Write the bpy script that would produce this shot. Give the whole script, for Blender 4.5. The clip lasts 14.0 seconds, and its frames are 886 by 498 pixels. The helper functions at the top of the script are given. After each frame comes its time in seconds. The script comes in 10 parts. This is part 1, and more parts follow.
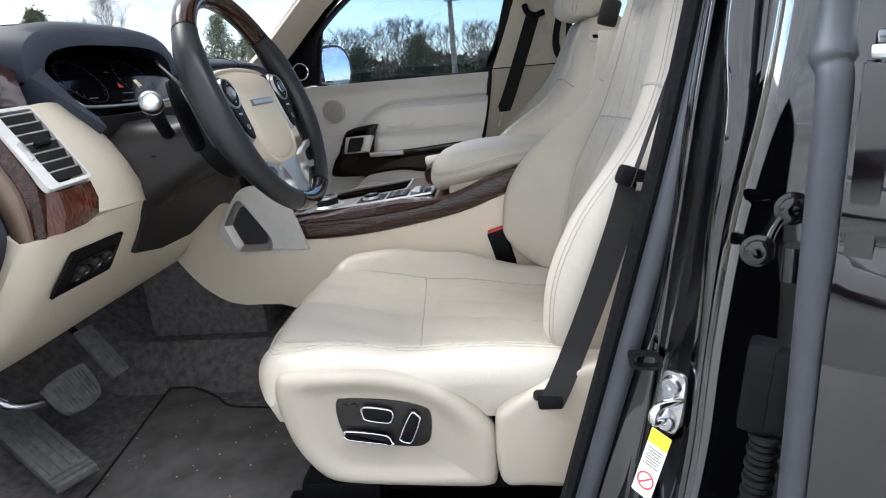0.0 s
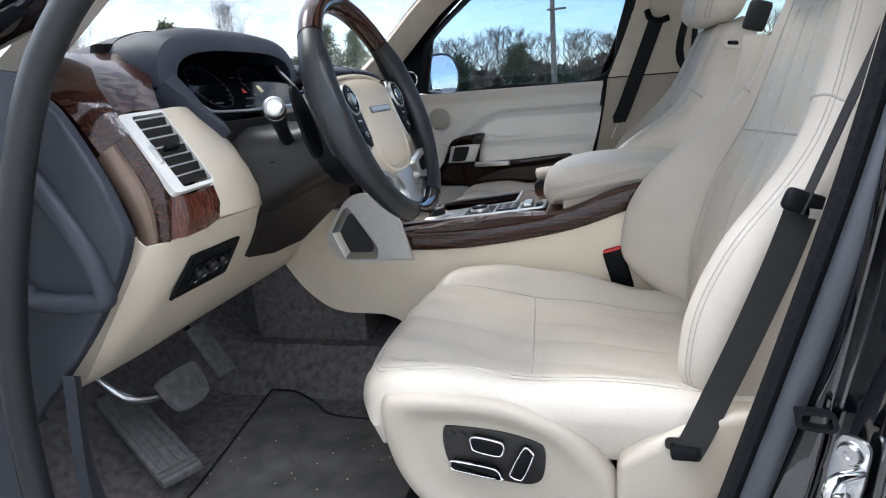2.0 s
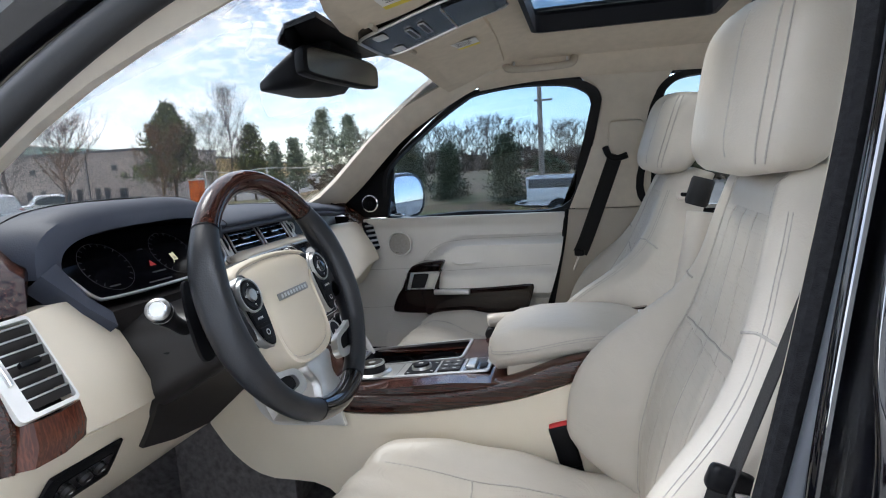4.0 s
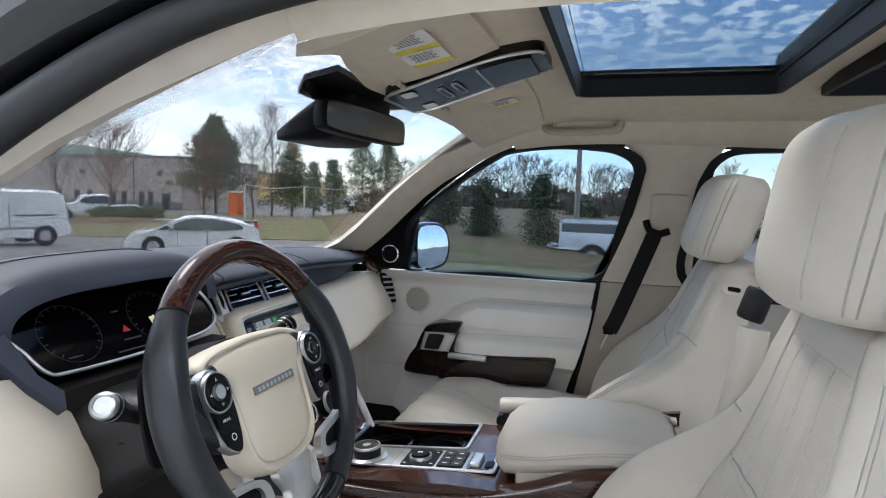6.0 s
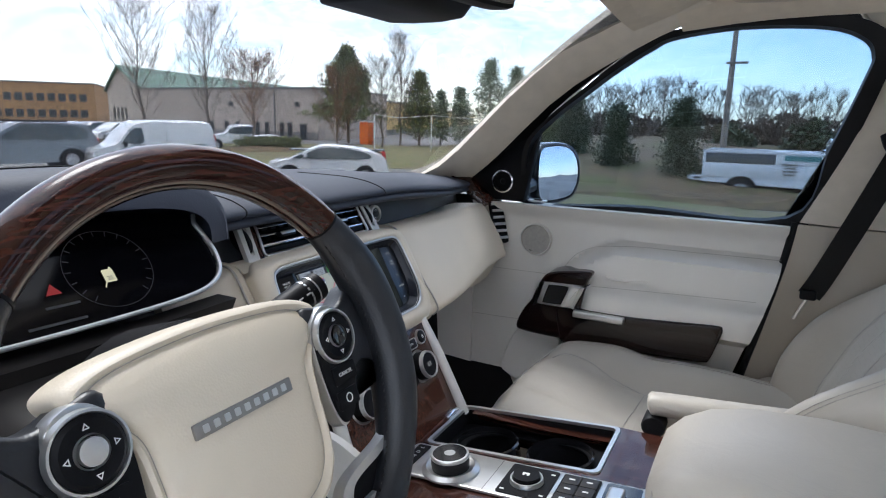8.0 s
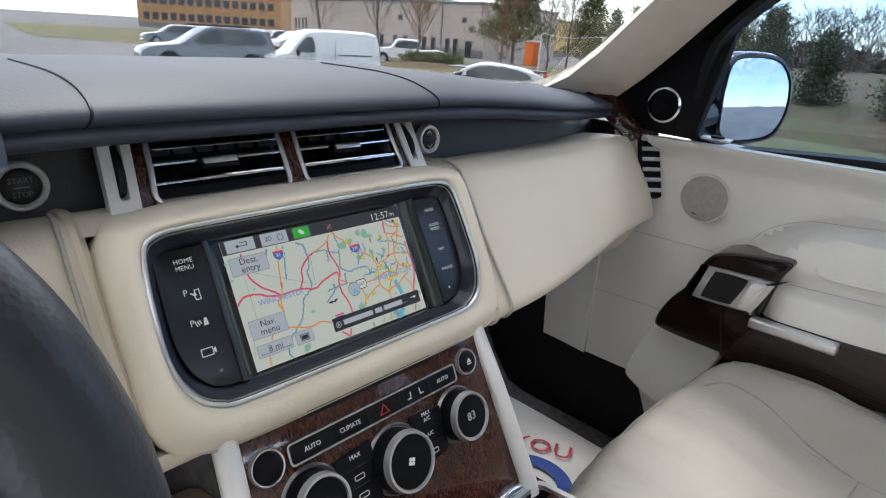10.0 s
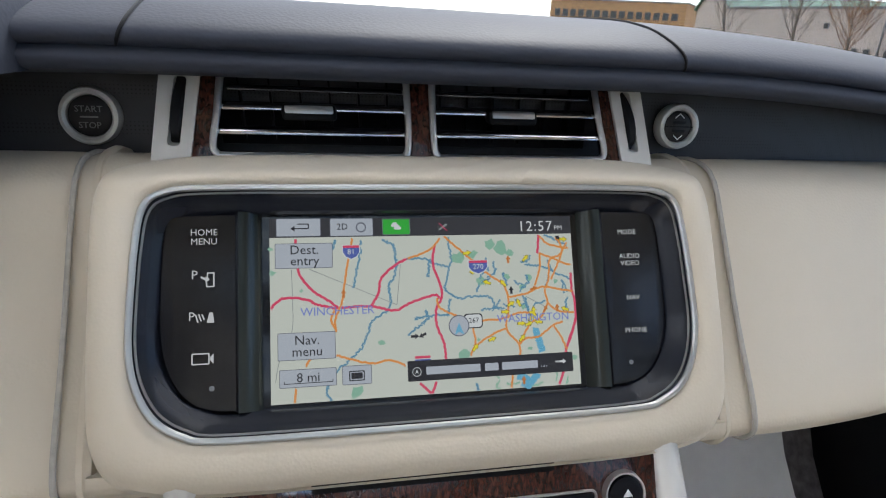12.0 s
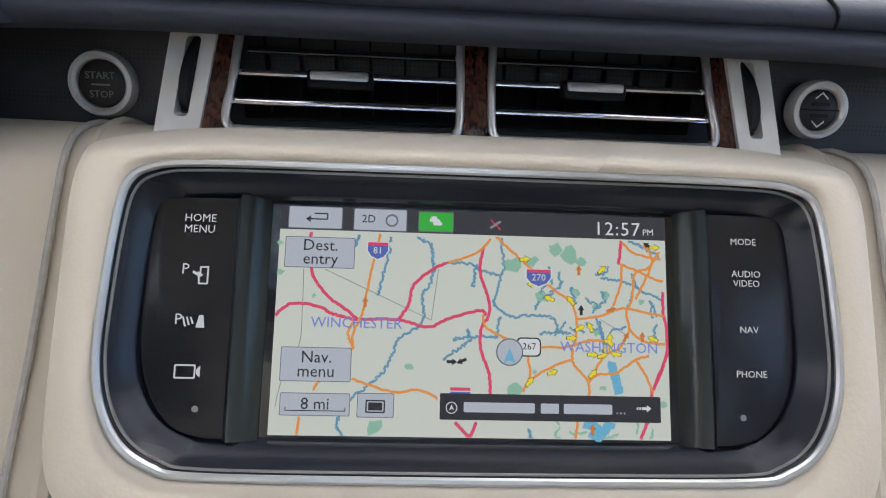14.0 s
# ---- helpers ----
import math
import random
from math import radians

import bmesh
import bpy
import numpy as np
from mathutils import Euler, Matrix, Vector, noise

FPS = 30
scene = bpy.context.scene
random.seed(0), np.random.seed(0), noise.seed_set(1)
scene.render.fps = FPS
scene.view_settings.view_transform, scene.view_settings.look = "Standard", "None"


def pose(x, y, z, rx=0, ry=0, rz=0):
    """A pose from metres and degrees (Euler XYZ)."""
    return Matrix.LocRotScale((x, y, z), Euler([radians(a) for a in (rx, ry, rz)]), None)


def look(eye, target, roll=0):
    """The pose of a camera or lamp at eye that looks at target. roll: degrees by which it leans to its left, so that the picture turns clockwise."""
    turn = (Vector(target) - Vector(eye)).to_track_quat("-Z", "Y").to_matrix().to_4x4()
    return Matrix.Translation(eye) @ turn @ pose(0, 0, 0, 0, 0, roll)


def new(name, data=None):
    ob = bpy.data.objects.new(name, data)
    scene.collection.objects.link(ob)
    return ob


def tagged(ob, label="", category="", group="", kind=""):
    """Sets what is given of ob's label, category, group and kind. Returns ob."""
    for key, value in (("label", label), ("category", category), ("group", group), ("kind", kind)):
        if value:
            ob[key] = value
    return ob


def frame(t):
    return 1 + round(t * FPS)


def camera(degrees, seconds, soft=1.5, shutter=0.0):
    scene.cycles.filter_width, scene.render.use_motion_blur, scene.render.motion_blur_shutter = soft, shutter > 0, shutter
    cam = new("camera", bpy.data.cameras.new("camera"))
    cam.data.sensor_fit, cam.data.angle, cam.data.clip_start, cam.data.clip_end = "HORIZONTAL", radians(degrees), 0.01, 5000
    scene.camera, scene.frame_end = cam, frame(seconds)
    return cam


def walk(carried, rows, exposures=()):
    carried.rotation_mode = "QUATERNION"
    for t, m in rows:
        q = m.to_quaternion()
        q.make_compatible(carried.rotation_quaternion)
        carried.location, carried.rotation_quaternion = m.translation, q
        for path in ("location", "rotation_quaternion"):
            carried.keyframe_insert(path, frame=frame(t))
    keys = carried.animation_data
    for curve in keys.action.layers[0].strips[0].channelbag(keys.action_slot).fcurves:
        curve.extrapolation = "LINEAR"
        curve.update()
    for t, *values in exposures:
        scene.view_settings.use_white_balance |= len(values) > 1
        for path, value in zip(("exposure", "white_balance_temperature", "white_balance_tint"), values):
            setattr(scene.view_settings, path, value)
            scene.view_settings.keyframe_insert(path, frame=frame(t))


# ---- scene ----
cam = camera(73.0, 14.0, 1.1)
PATH = [
    (0, (0.679, -1.431, 1.316), (0.473, 0.47, 0.73), -5.1),
    (0.5, (0.654, -1.409, 1.307), (0.285, 0.465, 0.716), -5.5),
    (1, (0.632, -1.418, 1.301), (0.197, 0.445, 0.721), -5.2),
    (1.5, (0.635, -1.401, 1.303), (0.147, 0.454, 0.739), -5.0),
    (2, (0.629, -1.378, 1.316), (0.132, 0.484, 0.782), -4.7),
    (2.5, (0.641, -1.339, 1.356), (0.119, 0.523, 0.846), -4.7),
    (3, (0.658, -1.315, 1.39), (0.144, 0.564, 0.938), -4.5),
    (3.5, (0.688, -1.271, 1.425), (0.189, 0.63, 1.057), -4.2),
    (4, (0.717, -1.236, 1.46), (0.256, 0.69, 1.176), -3.4),
    (4.2, (0.726, -1.229, 1.474), (0.282, 0.705, 1.22), -2.9),
    (6.3, (0.709, -1.047, 1.533), (0.121, 0.856, 1.35), 2.7),
    (6.5, (0.716, -1.0, 1.529), (0.103, 0.892, 1.317), 3.1),
    (7, (0.713, -0.888, 1.508), (-0.005, 0.96, 1.243), 3.3),
    (7.5, (0.67, -0.793, 1.495), (-0.183, 0.985, 1.162), 2.4),
    (8, (0.598, -0.715, 1.486), (-0.324, 1.01, 1.068), 1.2),
    (8.2, (0.578, -0.681, 1.481), (-0.373, 1.022, 1.036), 0.9),
    (10.3, (0.415, -0.224, 1.413), (-0.951, 1.044, 0.689), 4.6),
    (10.5, (0.397, -0.188, 1.403), (-1.05, 0.977, 0.664), 5.4),
    (11, (0.366, -0.156, 1.394), (-1.265, 0.719, 0.634), 5.1),
    (11.5, (0.362, -0.115, 1.394), (-1.382, 0.511, 0.643), 3.9),
    (12, (0.36, -0.063, 1.378), (-1.463, 0.344, 0.664), 3.4),
    (12.5, (0.329, -0.048, 1.367), (-1.524, 0.233, 0.669), 3.7),
    (13, (0.315, -0.027, 1.352), (-1.557, 0.148, 0.669), 3.6),
    (13.5, (0.305, -0.024, 1.35), (-1.567, 0.098, 0.657), 3.2),
    (14, (0.297, -0.029, 1.348), (-1.578, 0.072, 0.66), 2.8),
]
walk(cam, [(t, look(eye, target, roll)) for t, eye, target, roll in PATH], exposures=[(0,2.9,6100,8),(1.5,2.88,5950,8),(4,2.84,5950,8),(6.5,2.84,5950,8),(8,2.88,5850,9),(10.4,3.28,6150,8),(12,3.24,6150,9),(14,3.46,6150,11)])

# ---- light ----
world = bpy.data.worlds.new("sky")
scene.world = world
world.use_nodes = True
wt = world.node_tree
wt.nodes.clear()


def link(tree, a, b):
    tree.links.new(a, b)


sky = wt.nodes.new("ShaderNodeTexSky")
sky.sky_type = "NISHITA"
sky.sun_disc = False
sky.sun_elevation = radians(55)
sky.sun_rotation = radians(295.5)
sky.air_density, sky.dust_density, sky.ozone_density = 1.0, 0.2, 3.0
wc = wt.nodes.new("ShaderNodeTexCoord")
sep = wt.nodes.new("ShaderNodeSeparateXYZ")
link(wt, wc.outputs["Generated"], sep.inputs[0])
up = wt.nodes.new("ShaderNodeMath")
up.operation = "MAXIMUM"
link(wt, sep.outputs[2], up.inputs[0])
up.inputs[1].default_value = 0.0
up2 = wt.nodes.new("ShaderNodeMath")
up2.operation = "ADD"
link(wt, up.outputs[0], up2.inputs[0])
up2.inputs[1].default_value = 0.18
flat = wt.nodes.new("ShaderNodeVectorMath")
flat.operation = "DIVIDE"
link(wt, wc.outputs["Generated"], flat.inputs[0])
comb = wt.nodes.new("ShaderNodeCombineXYZ")
for k in range(3):
    link(wt, up2.outputs[0], comb.inputs[k])
link(wt, comb.outputs[0], flat.inputs[1])
# small altocumulus flakes inside larger veils
flakes = wt.nodes.new("ShaderNodeTexNoise")
flakes.inputs["Scale"].default_value, flakes.inputs["Detail"].default_value, flakes.inputs["Roughness"].default_value = 17.0, 3.0, 0.5
link(wt, flat.outputs[0], flakes.inputs["Vector"])
veils = wt.nodes.new("ShaderNodeTexNoise")
veils.inputs["Scale"].default_value, veils.inputs["Detail"].default_value = 1.1, 3.0
link(wt, flat.outputs[0], veils.inputs["Vector"])
fr = wt.nodes.new("ShaderNodeValToRGB")
fr.color_ramp.elements[0].position, fr.color_ramp.elements[1].position = 0.46, 0.57
link(wt, flakes.outputs["Fac"], fr.inputs[0])
vr = wt.nodes.new("ShaderNodeValToRGB")
vr.color_ramp.elements[0].position, vr.color_ramp.elements[1].position = 0.15, 0.38
link(wt, veils.outputs["Fac"], vr.inputs[0])
# the veil thickens towards the front of the car, where the sun stands
front = wt.nodes.new("ShaderNodeMapRange")
front.inputs["From Min"].default_value, front.inputs["From Max"].default_value = 0.15, -0.75
front.inputs["To Min"].default_value, front.inputs["To Max"].default_value = 0.0, 0.8
link(wt, sep.outputs[0], front.inputs["Value"])
cl = wt.nodes.new("ShaderNodeMath")
cl.operation = "MULTIPLY"
link(wt, fr.outputs[0], cl.inputs[0])
link(wt, vr.outputs[0], cl.inputs[1])
# fewer flakes low over the horizon
low = wt.nodes.new("ShaderNodeMapRange")
low.inputs["From Min"].default_value, low.inputs["From Max"].default_value = 0.15, 0.50
low.inputs["To Min"].default_value, low.inputs["To Max"].default_value = 0.35, 1.0
link(wt, sep.outputs[2], low.inputs["Value"])
cl_low = wt.nodes.new("ShaderNodeMath")
cl_low.operation = "MULTIPLY"
link(wt, cl.outputs[0], cl_low.inputs[0])
link(wt, low.outputs[0], cl_low.inputs[1])
# clear blue towards the passenger's side
side = wt.nodes.new("ShaderNodeMapRange")
side.inputs["From Min"].default_value, side.inputs["From Max"].default_value = 0.64, 0.86
side.inputs["To Min"].default_value, side.inputs["To Max"].default_value = 1.0, 0.2
tilt = wt.nodes.new("ShaderNodeMath")
tilt.operation = "MULTIPLY_ADD"
link(wt, sep.outputs[2], tilt.inputs[0])
tilt.inputs[1].default_value = -0.9
link(wt, sep.outputs[1], tilt.inputs[2])
link(wt, tilt.outputs[0], side.inputs["Value"])
cl_side = wt.nodes.new("ShaderNodeMath")
cl_side.operation = "MULTIPLY"
link(wt, cl_low.outputs[0], cl_side.inputs[0])
link(wt, side.outputs[0], cl_side.inputs[1])
cl2 = wt.nodes.new("ShaderNodeMath")
cl2.operation = "ADD"
cl2.use_clamp = True
thin = wt.nodes.new("ShaderNodeMapRange")
thin.inputs["From Min"].default_value, thin.inputs["From Max"].default_value = -0.80, -0.45
thin.inputs["To Min"].default_value, thin.inputs["To Max"].default_value = 0.12, 1.0
link(wt, sep.outputs[0], thin.inputs["Value"])
cl_thin = wt.nodes.new("ShaderNodeMath")
cl_thin.operation = "MULTIPLY"
link(wt, cl_side.outputs[0], cl_thin.inputs[0])
link(wt, thin.outputs[0], cl_thin.inputs[1])
link(wt, cl_thin.outputs[0], cl2.inputs[0])
streaks = wt.nodes.new("ShaderNodeTexNoise")
streaks.inputs["Scale"].default_value, streaks.inputs["Detail"].default_value, streaks.inputs["Distortion"].default_value = 2.2, 5.0, 0.6
link(wt, flat.outputs[0], streaks.inputs["Vector"])
streak_amount = wt.nodes.new("ShaderNodeMapRange")
streak_amount.inputs["From Min"].default_value, streak_amount.inputs["From Max"].default_value = 0.35, 0.62
streak_amount.inputs["To Min"].default_value, streak_amount.inputs["To Max"].default_value = 0.30, 0.85
link(wt, streaks.outputs["Fac"], streak_amount.inputs["Value"])
vf = wt.nodes.new("ShaderNodeMath")
vf.operation = "MULTIPLY"
link(wt, front.outputs[0], vf.inputs[0])
link(wt, streak_amount.outputs[0], vf.inputs[1])
link(wt, vf.outputs[0], cl2.inputs[1])
mixc = wt.nodes.new("ShaderNodeMixRGB")
link(wt, cl2.outputs[0], mixc.inputs[0])
link(wt, sky.outputs[0], mixc.inputs[1])
mixc.inputs[2].default_value = (12.5, 12.0, 11.5, 1)
bg = wt.nodes.new("ShaderNodeBackground")
SKY = 0.15
bg.inputs["Strength"].default_value = SKY
link(wt, mixc.outputs[0], bg.inputs["Color"])
wo = wt.nodes.new("ShaderNodeOutputWorld")
link(wt, bg.outputs[0], wo.inputs[0])

sun = new("sun", bpy.data.lights.new("sun", "SUN"))
sun.data.energy, sun.data.angle, sun.data.color = 0.5, radians(20), (1.0, 0.94, 0.86)
sun.matrix_world = look((-4.2, 2.0, 7.6), (0, 0, 1))

# ---- materials ----


def mat(name, color, rough=0.5, metal=0.0, vary=0.06, scale=8.0, bump=0.0, bscale=300.0, coat=0.0, spec=0.5, voro=False, rvary=0.0):
    """A plain surface: base colour with coarse mottling, roughness, fine relief."""
    m = bpy.data.materials.new(name)
    m.use_nodes = True
    t = m.node_tree
    b = t.nodes["Principled BSDF"]
    b.inputs["Roughness"].default_value, b.inputs["Metallic"].default_value = rough, metal
    b.inputs["Specular IOR Level"].default_value = spec
    b.inputs["Coat Weight"].default_value, b.inputs["Coat Roughness"].default_value = coat, 0.04
    tc = t.nodes.new("ShaderNodeTexCoord")
    if vary > 0:
        n = t.nodes.new("ShaderNodeTexNoise")
        n.inputs["Scale"].default_value, n.inputs["Detail"].default_value = scale, 6.0
        link(t, tc.outputs["Object"], n.inputs["Vector"])
        r = t.nodes.new("ShaderNodeValToRGB")
        r.color_ramp.elements[0].position, r.color_ramp.elements[1].position = 0.3, 0.7
        r.color_ramp.elements[0].color = (*[c * (1 - vary) for c in color], 1)
        r.color_ramp.elements[1].color = (*[min(1, c * (1 + vary)) for c in color], 1)
        link(t, n.outputs["Fac"], r.inputs[0])
        link(t, r.outputs[0], b.inputs["Base Color"])
        if rvary > 0:
            mr = t.nodes.new("ShaderNodeMapRange")
            mr.inputs["To Min"].default_value, mr.inputs["To Max"].default_value = rough - rvary, rough + rvary
            link(t, n.outputs["Fac"], mr.inputs["Value"])
            link(t, mr.outputs[0], b.inputs["Roughness"])
    else:
        b.inputs["Base Color"].default_value = (*color, 1)
    if bump > 0:
        n2 = t.nodes.new("ShaderNodeTexVoronoi" if voro else "ShaderNodeTexNoise")
        n2.inputs["Scale"].default_value = bscale
        link(t, tc.outputs["Object"], n2.inputs["Vector"])
        bp = t.nodes.new("ShaderNodeBump")
        bp.inputs["Strength"].default_value, bp.inputs["Distance"].default_value = bump, 0.001
        link(t, n2.outputs["Distance" if voro else "Fac"], bp.inputs["Height"])
        link(t, bp.outputs[0], b.inputs["Normal"])
    return m


def perforated(name, color, pitch=190.0, hole=(0.86, 0.85, 0.83)):
    """Leather with rows of tiny holes."""
    m = mat(name, color, 0.5, vary=0.05, scale=14, bump=0.15, bscale=500, voro=True)
    t = m.node_tree
    b = t.nodes["Principled BSDF"]
    old = b.inputs["Base Color"].links[0].from_socket
    tc = t.nodes.new("ShaderNodeTexCoord")
    v = t.nodes.new("ShaderNodeTexVoronoi")
    v.inputs["Scale"].default_value, v.inputs["Randomness"].default_value = pitch, 0.0
    link(t, tc.outputs["Object"], v.inputs["Vector"])
    r = t.nodes.new("ShaderNodeValToRGB")
    r.color_ramp.elements[0].position, r.color_ramp.elements[1].position = 0.16, 0.28
    r.color_ramp.elements[0].color, r.color_ramp.elements[1].color = (*hole, 1), (1, 1, 1, 1)
    link(t, v.outputs["Distance"], r.inputs[0])
    mx = t.nodes.new("ShaderNodeMixRGB")
    mx.blend_type = "MULTIPLY"
    mx.inputs[0].default_value = 1.0
    link(t, old, mx.inputs[1])
    link(t, r.outputs[0], mx.inputs[2])
    link(t, mx.outputs[0], b.inputs["Base Color"])
    return m


def wood(name, dark, light, axis_scale, rough=0.18):
    """Lacquered veneer: long streaks along one axis."""
    m = mat(name, dark, rough, coat=0.6, vary=0, spec=0.2)
    t = m.node_tree
    b = t.nodes["Principled BSDF"]
    tc = t.nodes.new("ShaderNodeTexCoord")
    mp = t.nodes.new("ShaderNodeMapping")
    mp.inputs["Scale"].default_value = axis_scale
    link(t, tc.outputs["Object"], mp.inputs[0])
    n = t.nodes.new("ShaderNodeTexNoise")
    n.inputs["Scale"].default_value, n.inputs["Detail"].default_value, n.inputs["Distortion"].default_value = 1.0, 8.0, 0.6
    link(t, mp.outputs[0], n.inputs["Vector"])
    r = t.nodes.new("ShaderNodeValToRGB")
    e = r.color_ramp.elements
    e[0].position, e[1].position = 0.42, 0.66
    e[0].color, e[1].color = (*dark, 1), (*light, 1)
    link(t, n.outputs["Fac"], r.inputs[0])
    link(t, r.outputs[0], b.inputs["Base Color"])
    return m


def glass(name, tint, gloss=1.0):
    """A thin pane: tinted see-through with a mirror sheen at grazing angles."""
    m = bpy.data.materials.new(name)
    m.use_nodes = True
    t = m.node_tree
    t.nodes.remove(t.nodes["Principled BSDF"])
    tr = t.nodes.new("ShaderNodeBsdfTransparent")
    tr.inputs[0].default_value = (*tint, 1)
    gl = t.nodes.new("ShaderNodeBsdfGlossy")
    gl.inputs["Roughness"].default_value = 0.01
    fz = t.nodes.new("ShaderNodeLayerWeight")
    fz.inputs[0].default_value = 0.5
    fp = t.nodes.new("ShaderNodeMath")
    fp.operation = "POWER"
    fp.inputs[1].default_value = 5.0
    link(t, fz.outputs["Facing"], fp.inputs[0])
    fm = t.nodes.new("ShaderNodeMath")
    fm.operation = "MULTIPLY_ADD"
    fm.inputs[1].default_value, fm.inputs[2].default_value = 0.8 * gloss, 0.03 * gloss
    link(t, fp.outputs[0], fm.inputs[0])
    mx = t.nodes.new("ShaderNodeMixShader")
    link(t, fm.outputs[0], mx.inputs[0])
    link(t, tr.outputs[0], mx.inputs[1])
    link(t, gl.outputs[0], mx.inputs[2])
    link(t, mx.outputs[0], t.nodes["Material Output"].inputs[0])
    return m


def glow(name, color, strength=1.0):
    m = bpy.data.materials.new(name)
    m.use_nodes = True
    b = m.node_tree.nodes["Principled BSDF"]
    b.inputs["Base Color"].default_value = (0.02, 0.02, 0.02, 1)
    b.inputs["Roughness"].default_value = 0.6
    b.inputs["Specular IOR Level"].default_value = 0.15
    b.inputs["Emission Color"].default_value = (*color, 1)
    b.inputs["Emission Strength"].default_value = strength
    return m


CREAM = (0.475, 0.434, 0.372)
leather = mat("cream_leather", CREAM, 0.42, vary=0.05, scale=9, bump=0.13, bscale=420, voro=True, rvary=0.06)


def wrinkled(m, scale, strength):
    """Soft creases added over the fine grain."""
    t = m.node_tree
    b = t.nodes["Principled BSDF"]
    fine = b.inputs["Normal"].links[0].from_node
    tc = t.nodes.new("ShaderNodeTexCoord")
    n = t.nodes.new("ShaderNodeTexNoise")
    n.inputs["Scale"].default_value, n.inputs["Detail"].default_value, n.inputs["Distortion"].default_value = scale, 3.0, 1.2
    link(t, tc.outputs["Object"], n.inputs["Vector"])
    bp = t.nodes.new("ShaderNodeBump")
    bp.inputs["Strength"].default_value, bp.inputs["Distance"].default_value = strength, 0.006
    link(t, n.outputs["Fac"], bp.inputs["Height"])
    link(t, bp.outputs[0], fine.inputs["Normal"])


wrinkled(leather, 16, 0.35)
leather_perf = perforated("perforated_cream_leather", CREAM)
seam_mat = mat("seam_shadow", (0.40, 0.375, 0.335), 0.8, vary=0.1, scale=200)
cream_plastic = mat("cream_plastic", (0.455, 0.405, 0.33), 0.48, vary=0.035, scale=6, bump=0.12, bscale=700)
# cream plastic lightened in colour to stand in for light on knee panel and console
cream_plastic_lit = mat("lit_cream_plastic", (0.68, 0.605, 0.48), 0.46, vary=0.035, scale=6, bump=0.12, bscale=700)
# cream plastic darkened in colour to stand in for weaker light on the seats
cream_plastic_dim = mat("dimmed_cream_plastic", (0.385, 0.345, 0.285), 0.46, vary=0.035, scale=6, bump=0.12, bscale=700)
dash_beige = mat("beige_dash_leather", (0.60, 0.53, 0.42), 0.46, vary=0.04, scale=7, bump=0.12, bscale=520, voro=True, rvary=0.05)
door_grey = mat("ivory_door_leather", (0.70, 0.675, 0.63), 0.5, vary=0.04, scale=7, bump=0.2, bscale=480, voro=True)
headlining = mat("beige_woven_headlining", (0.60, 0.53, 0.43), 0.95, vary=0.05, scale=40, bump=0.3, bscale=1400)
pillar_trim = mat("beige_pillar_fabric", (0.62, 0.56, 0.47), 0.9, vary=0.05, scale=30, bump=0.25, bscale=1300)
dash_black = mat("black_dash_leather", (0.042, 0.048, 0.066), 0.60, vary=0.10, scale=12, bump=0.12, bscale=420, voro=True, rvary=0.06, spec=0.25)
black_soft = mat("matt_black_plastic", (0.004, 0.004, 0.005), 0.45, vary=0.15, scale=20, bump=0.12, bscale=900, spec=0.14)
dark_shroud = mat("dark_brown_plastic", (0.016, 0.014, 0.013), 0.42, vary=0.1, scale=10, bump=0.12, bscale=900, spec=0.35)
end_panel_mat = mat("blue_grey_plastic", (0.034, 0.038, 0.047), 0.44, vary=0.08, scale=8, bump=0.12, bscale=800, spec=0.25)
black_gloss = mat("black_gloss_plastic", (0.006, 0.006, 0.007), 0.12, vary=0, coat=0.5)
wheel_leather = mat("black_wheel_leather", (0.011, 0.012, 0.015), 0.36, vary=0.25, scale=25, bump=0.14, bscale=450, voro=True, rvary=0.1)
touch_black = mat("touch_panel_black", (0.005, 0.005, 0.006), 0.25, vary=0)
pedal_rubber = mat("worn_grey_rubber", (0.125, 0.124, 0.120), 0.6, vary=0.3, scale=60, bump=0.2, bscale=500)
rubber = mat("black_rubber", (0.007, 0.007, 0.008), 0.6, vary=0.2, scale=30, bump=0.2, bscale=500, spec=0.25)
grey_seal = mat("dark_grey_rubber_seal", (0.036, 0.039, 0.046), 0.5, vary=0.1, scale=20, bump=0.1, bscale=500)
satin = mat("satin_chrome", (0.62, 0.62, 0.61), 0.28, metal=0.9, vary=0.05, scale=60)
chrome = mat("bright_chrome", (0.78, 0.78, 0.79), 0.1, metal=1.0, vary=0)
silver_paint = mat("silver_painted_plastic", (0.67, 0.655, 0.62), 0.33, metal=0.2, vary=0.04, scale=60)
steel = mat("zinc_plated_steel", (0.55, 0.55, 0.56), 0.25, metal=1.0, vary=0.1, scale=60)
veneer = wood("dark_red_veneer", (0.016, 0.006, 0.004), (0.042, 0.014, 0.009), (16, 240, 240))
veneer_up = wood("upright_red_veneer", (0.018, 0.007, 0.005), (0.078, 0.027, 0.017), (620, 620, 9), rough=0.16)
# the red veneer with the passenger door's shade put into its colour
veneer_shaded = wood("shaded_red_veneer", (0.003, 0.0015, 0.0015), (0.012, 0.004, 0.003), (14, 240, 240), rough=0.12)
satin_dim = mat("dull_satin_silver", (0.31, 0.30, 0.285), 0.34, metal=0.8, vary=0.05, scale=60)
veneer_red = wood("red_veneer", (0.045, 0.013, 0.008), (0.115, 0.032, 0.018), (420, 420, 9), rough=0.16)
veneer_rim = wood("rim_veneer", (0.012, 0.004, 0.003), (0.046, 0.014, 0.009), (300, 22, 300), rough=0.14)
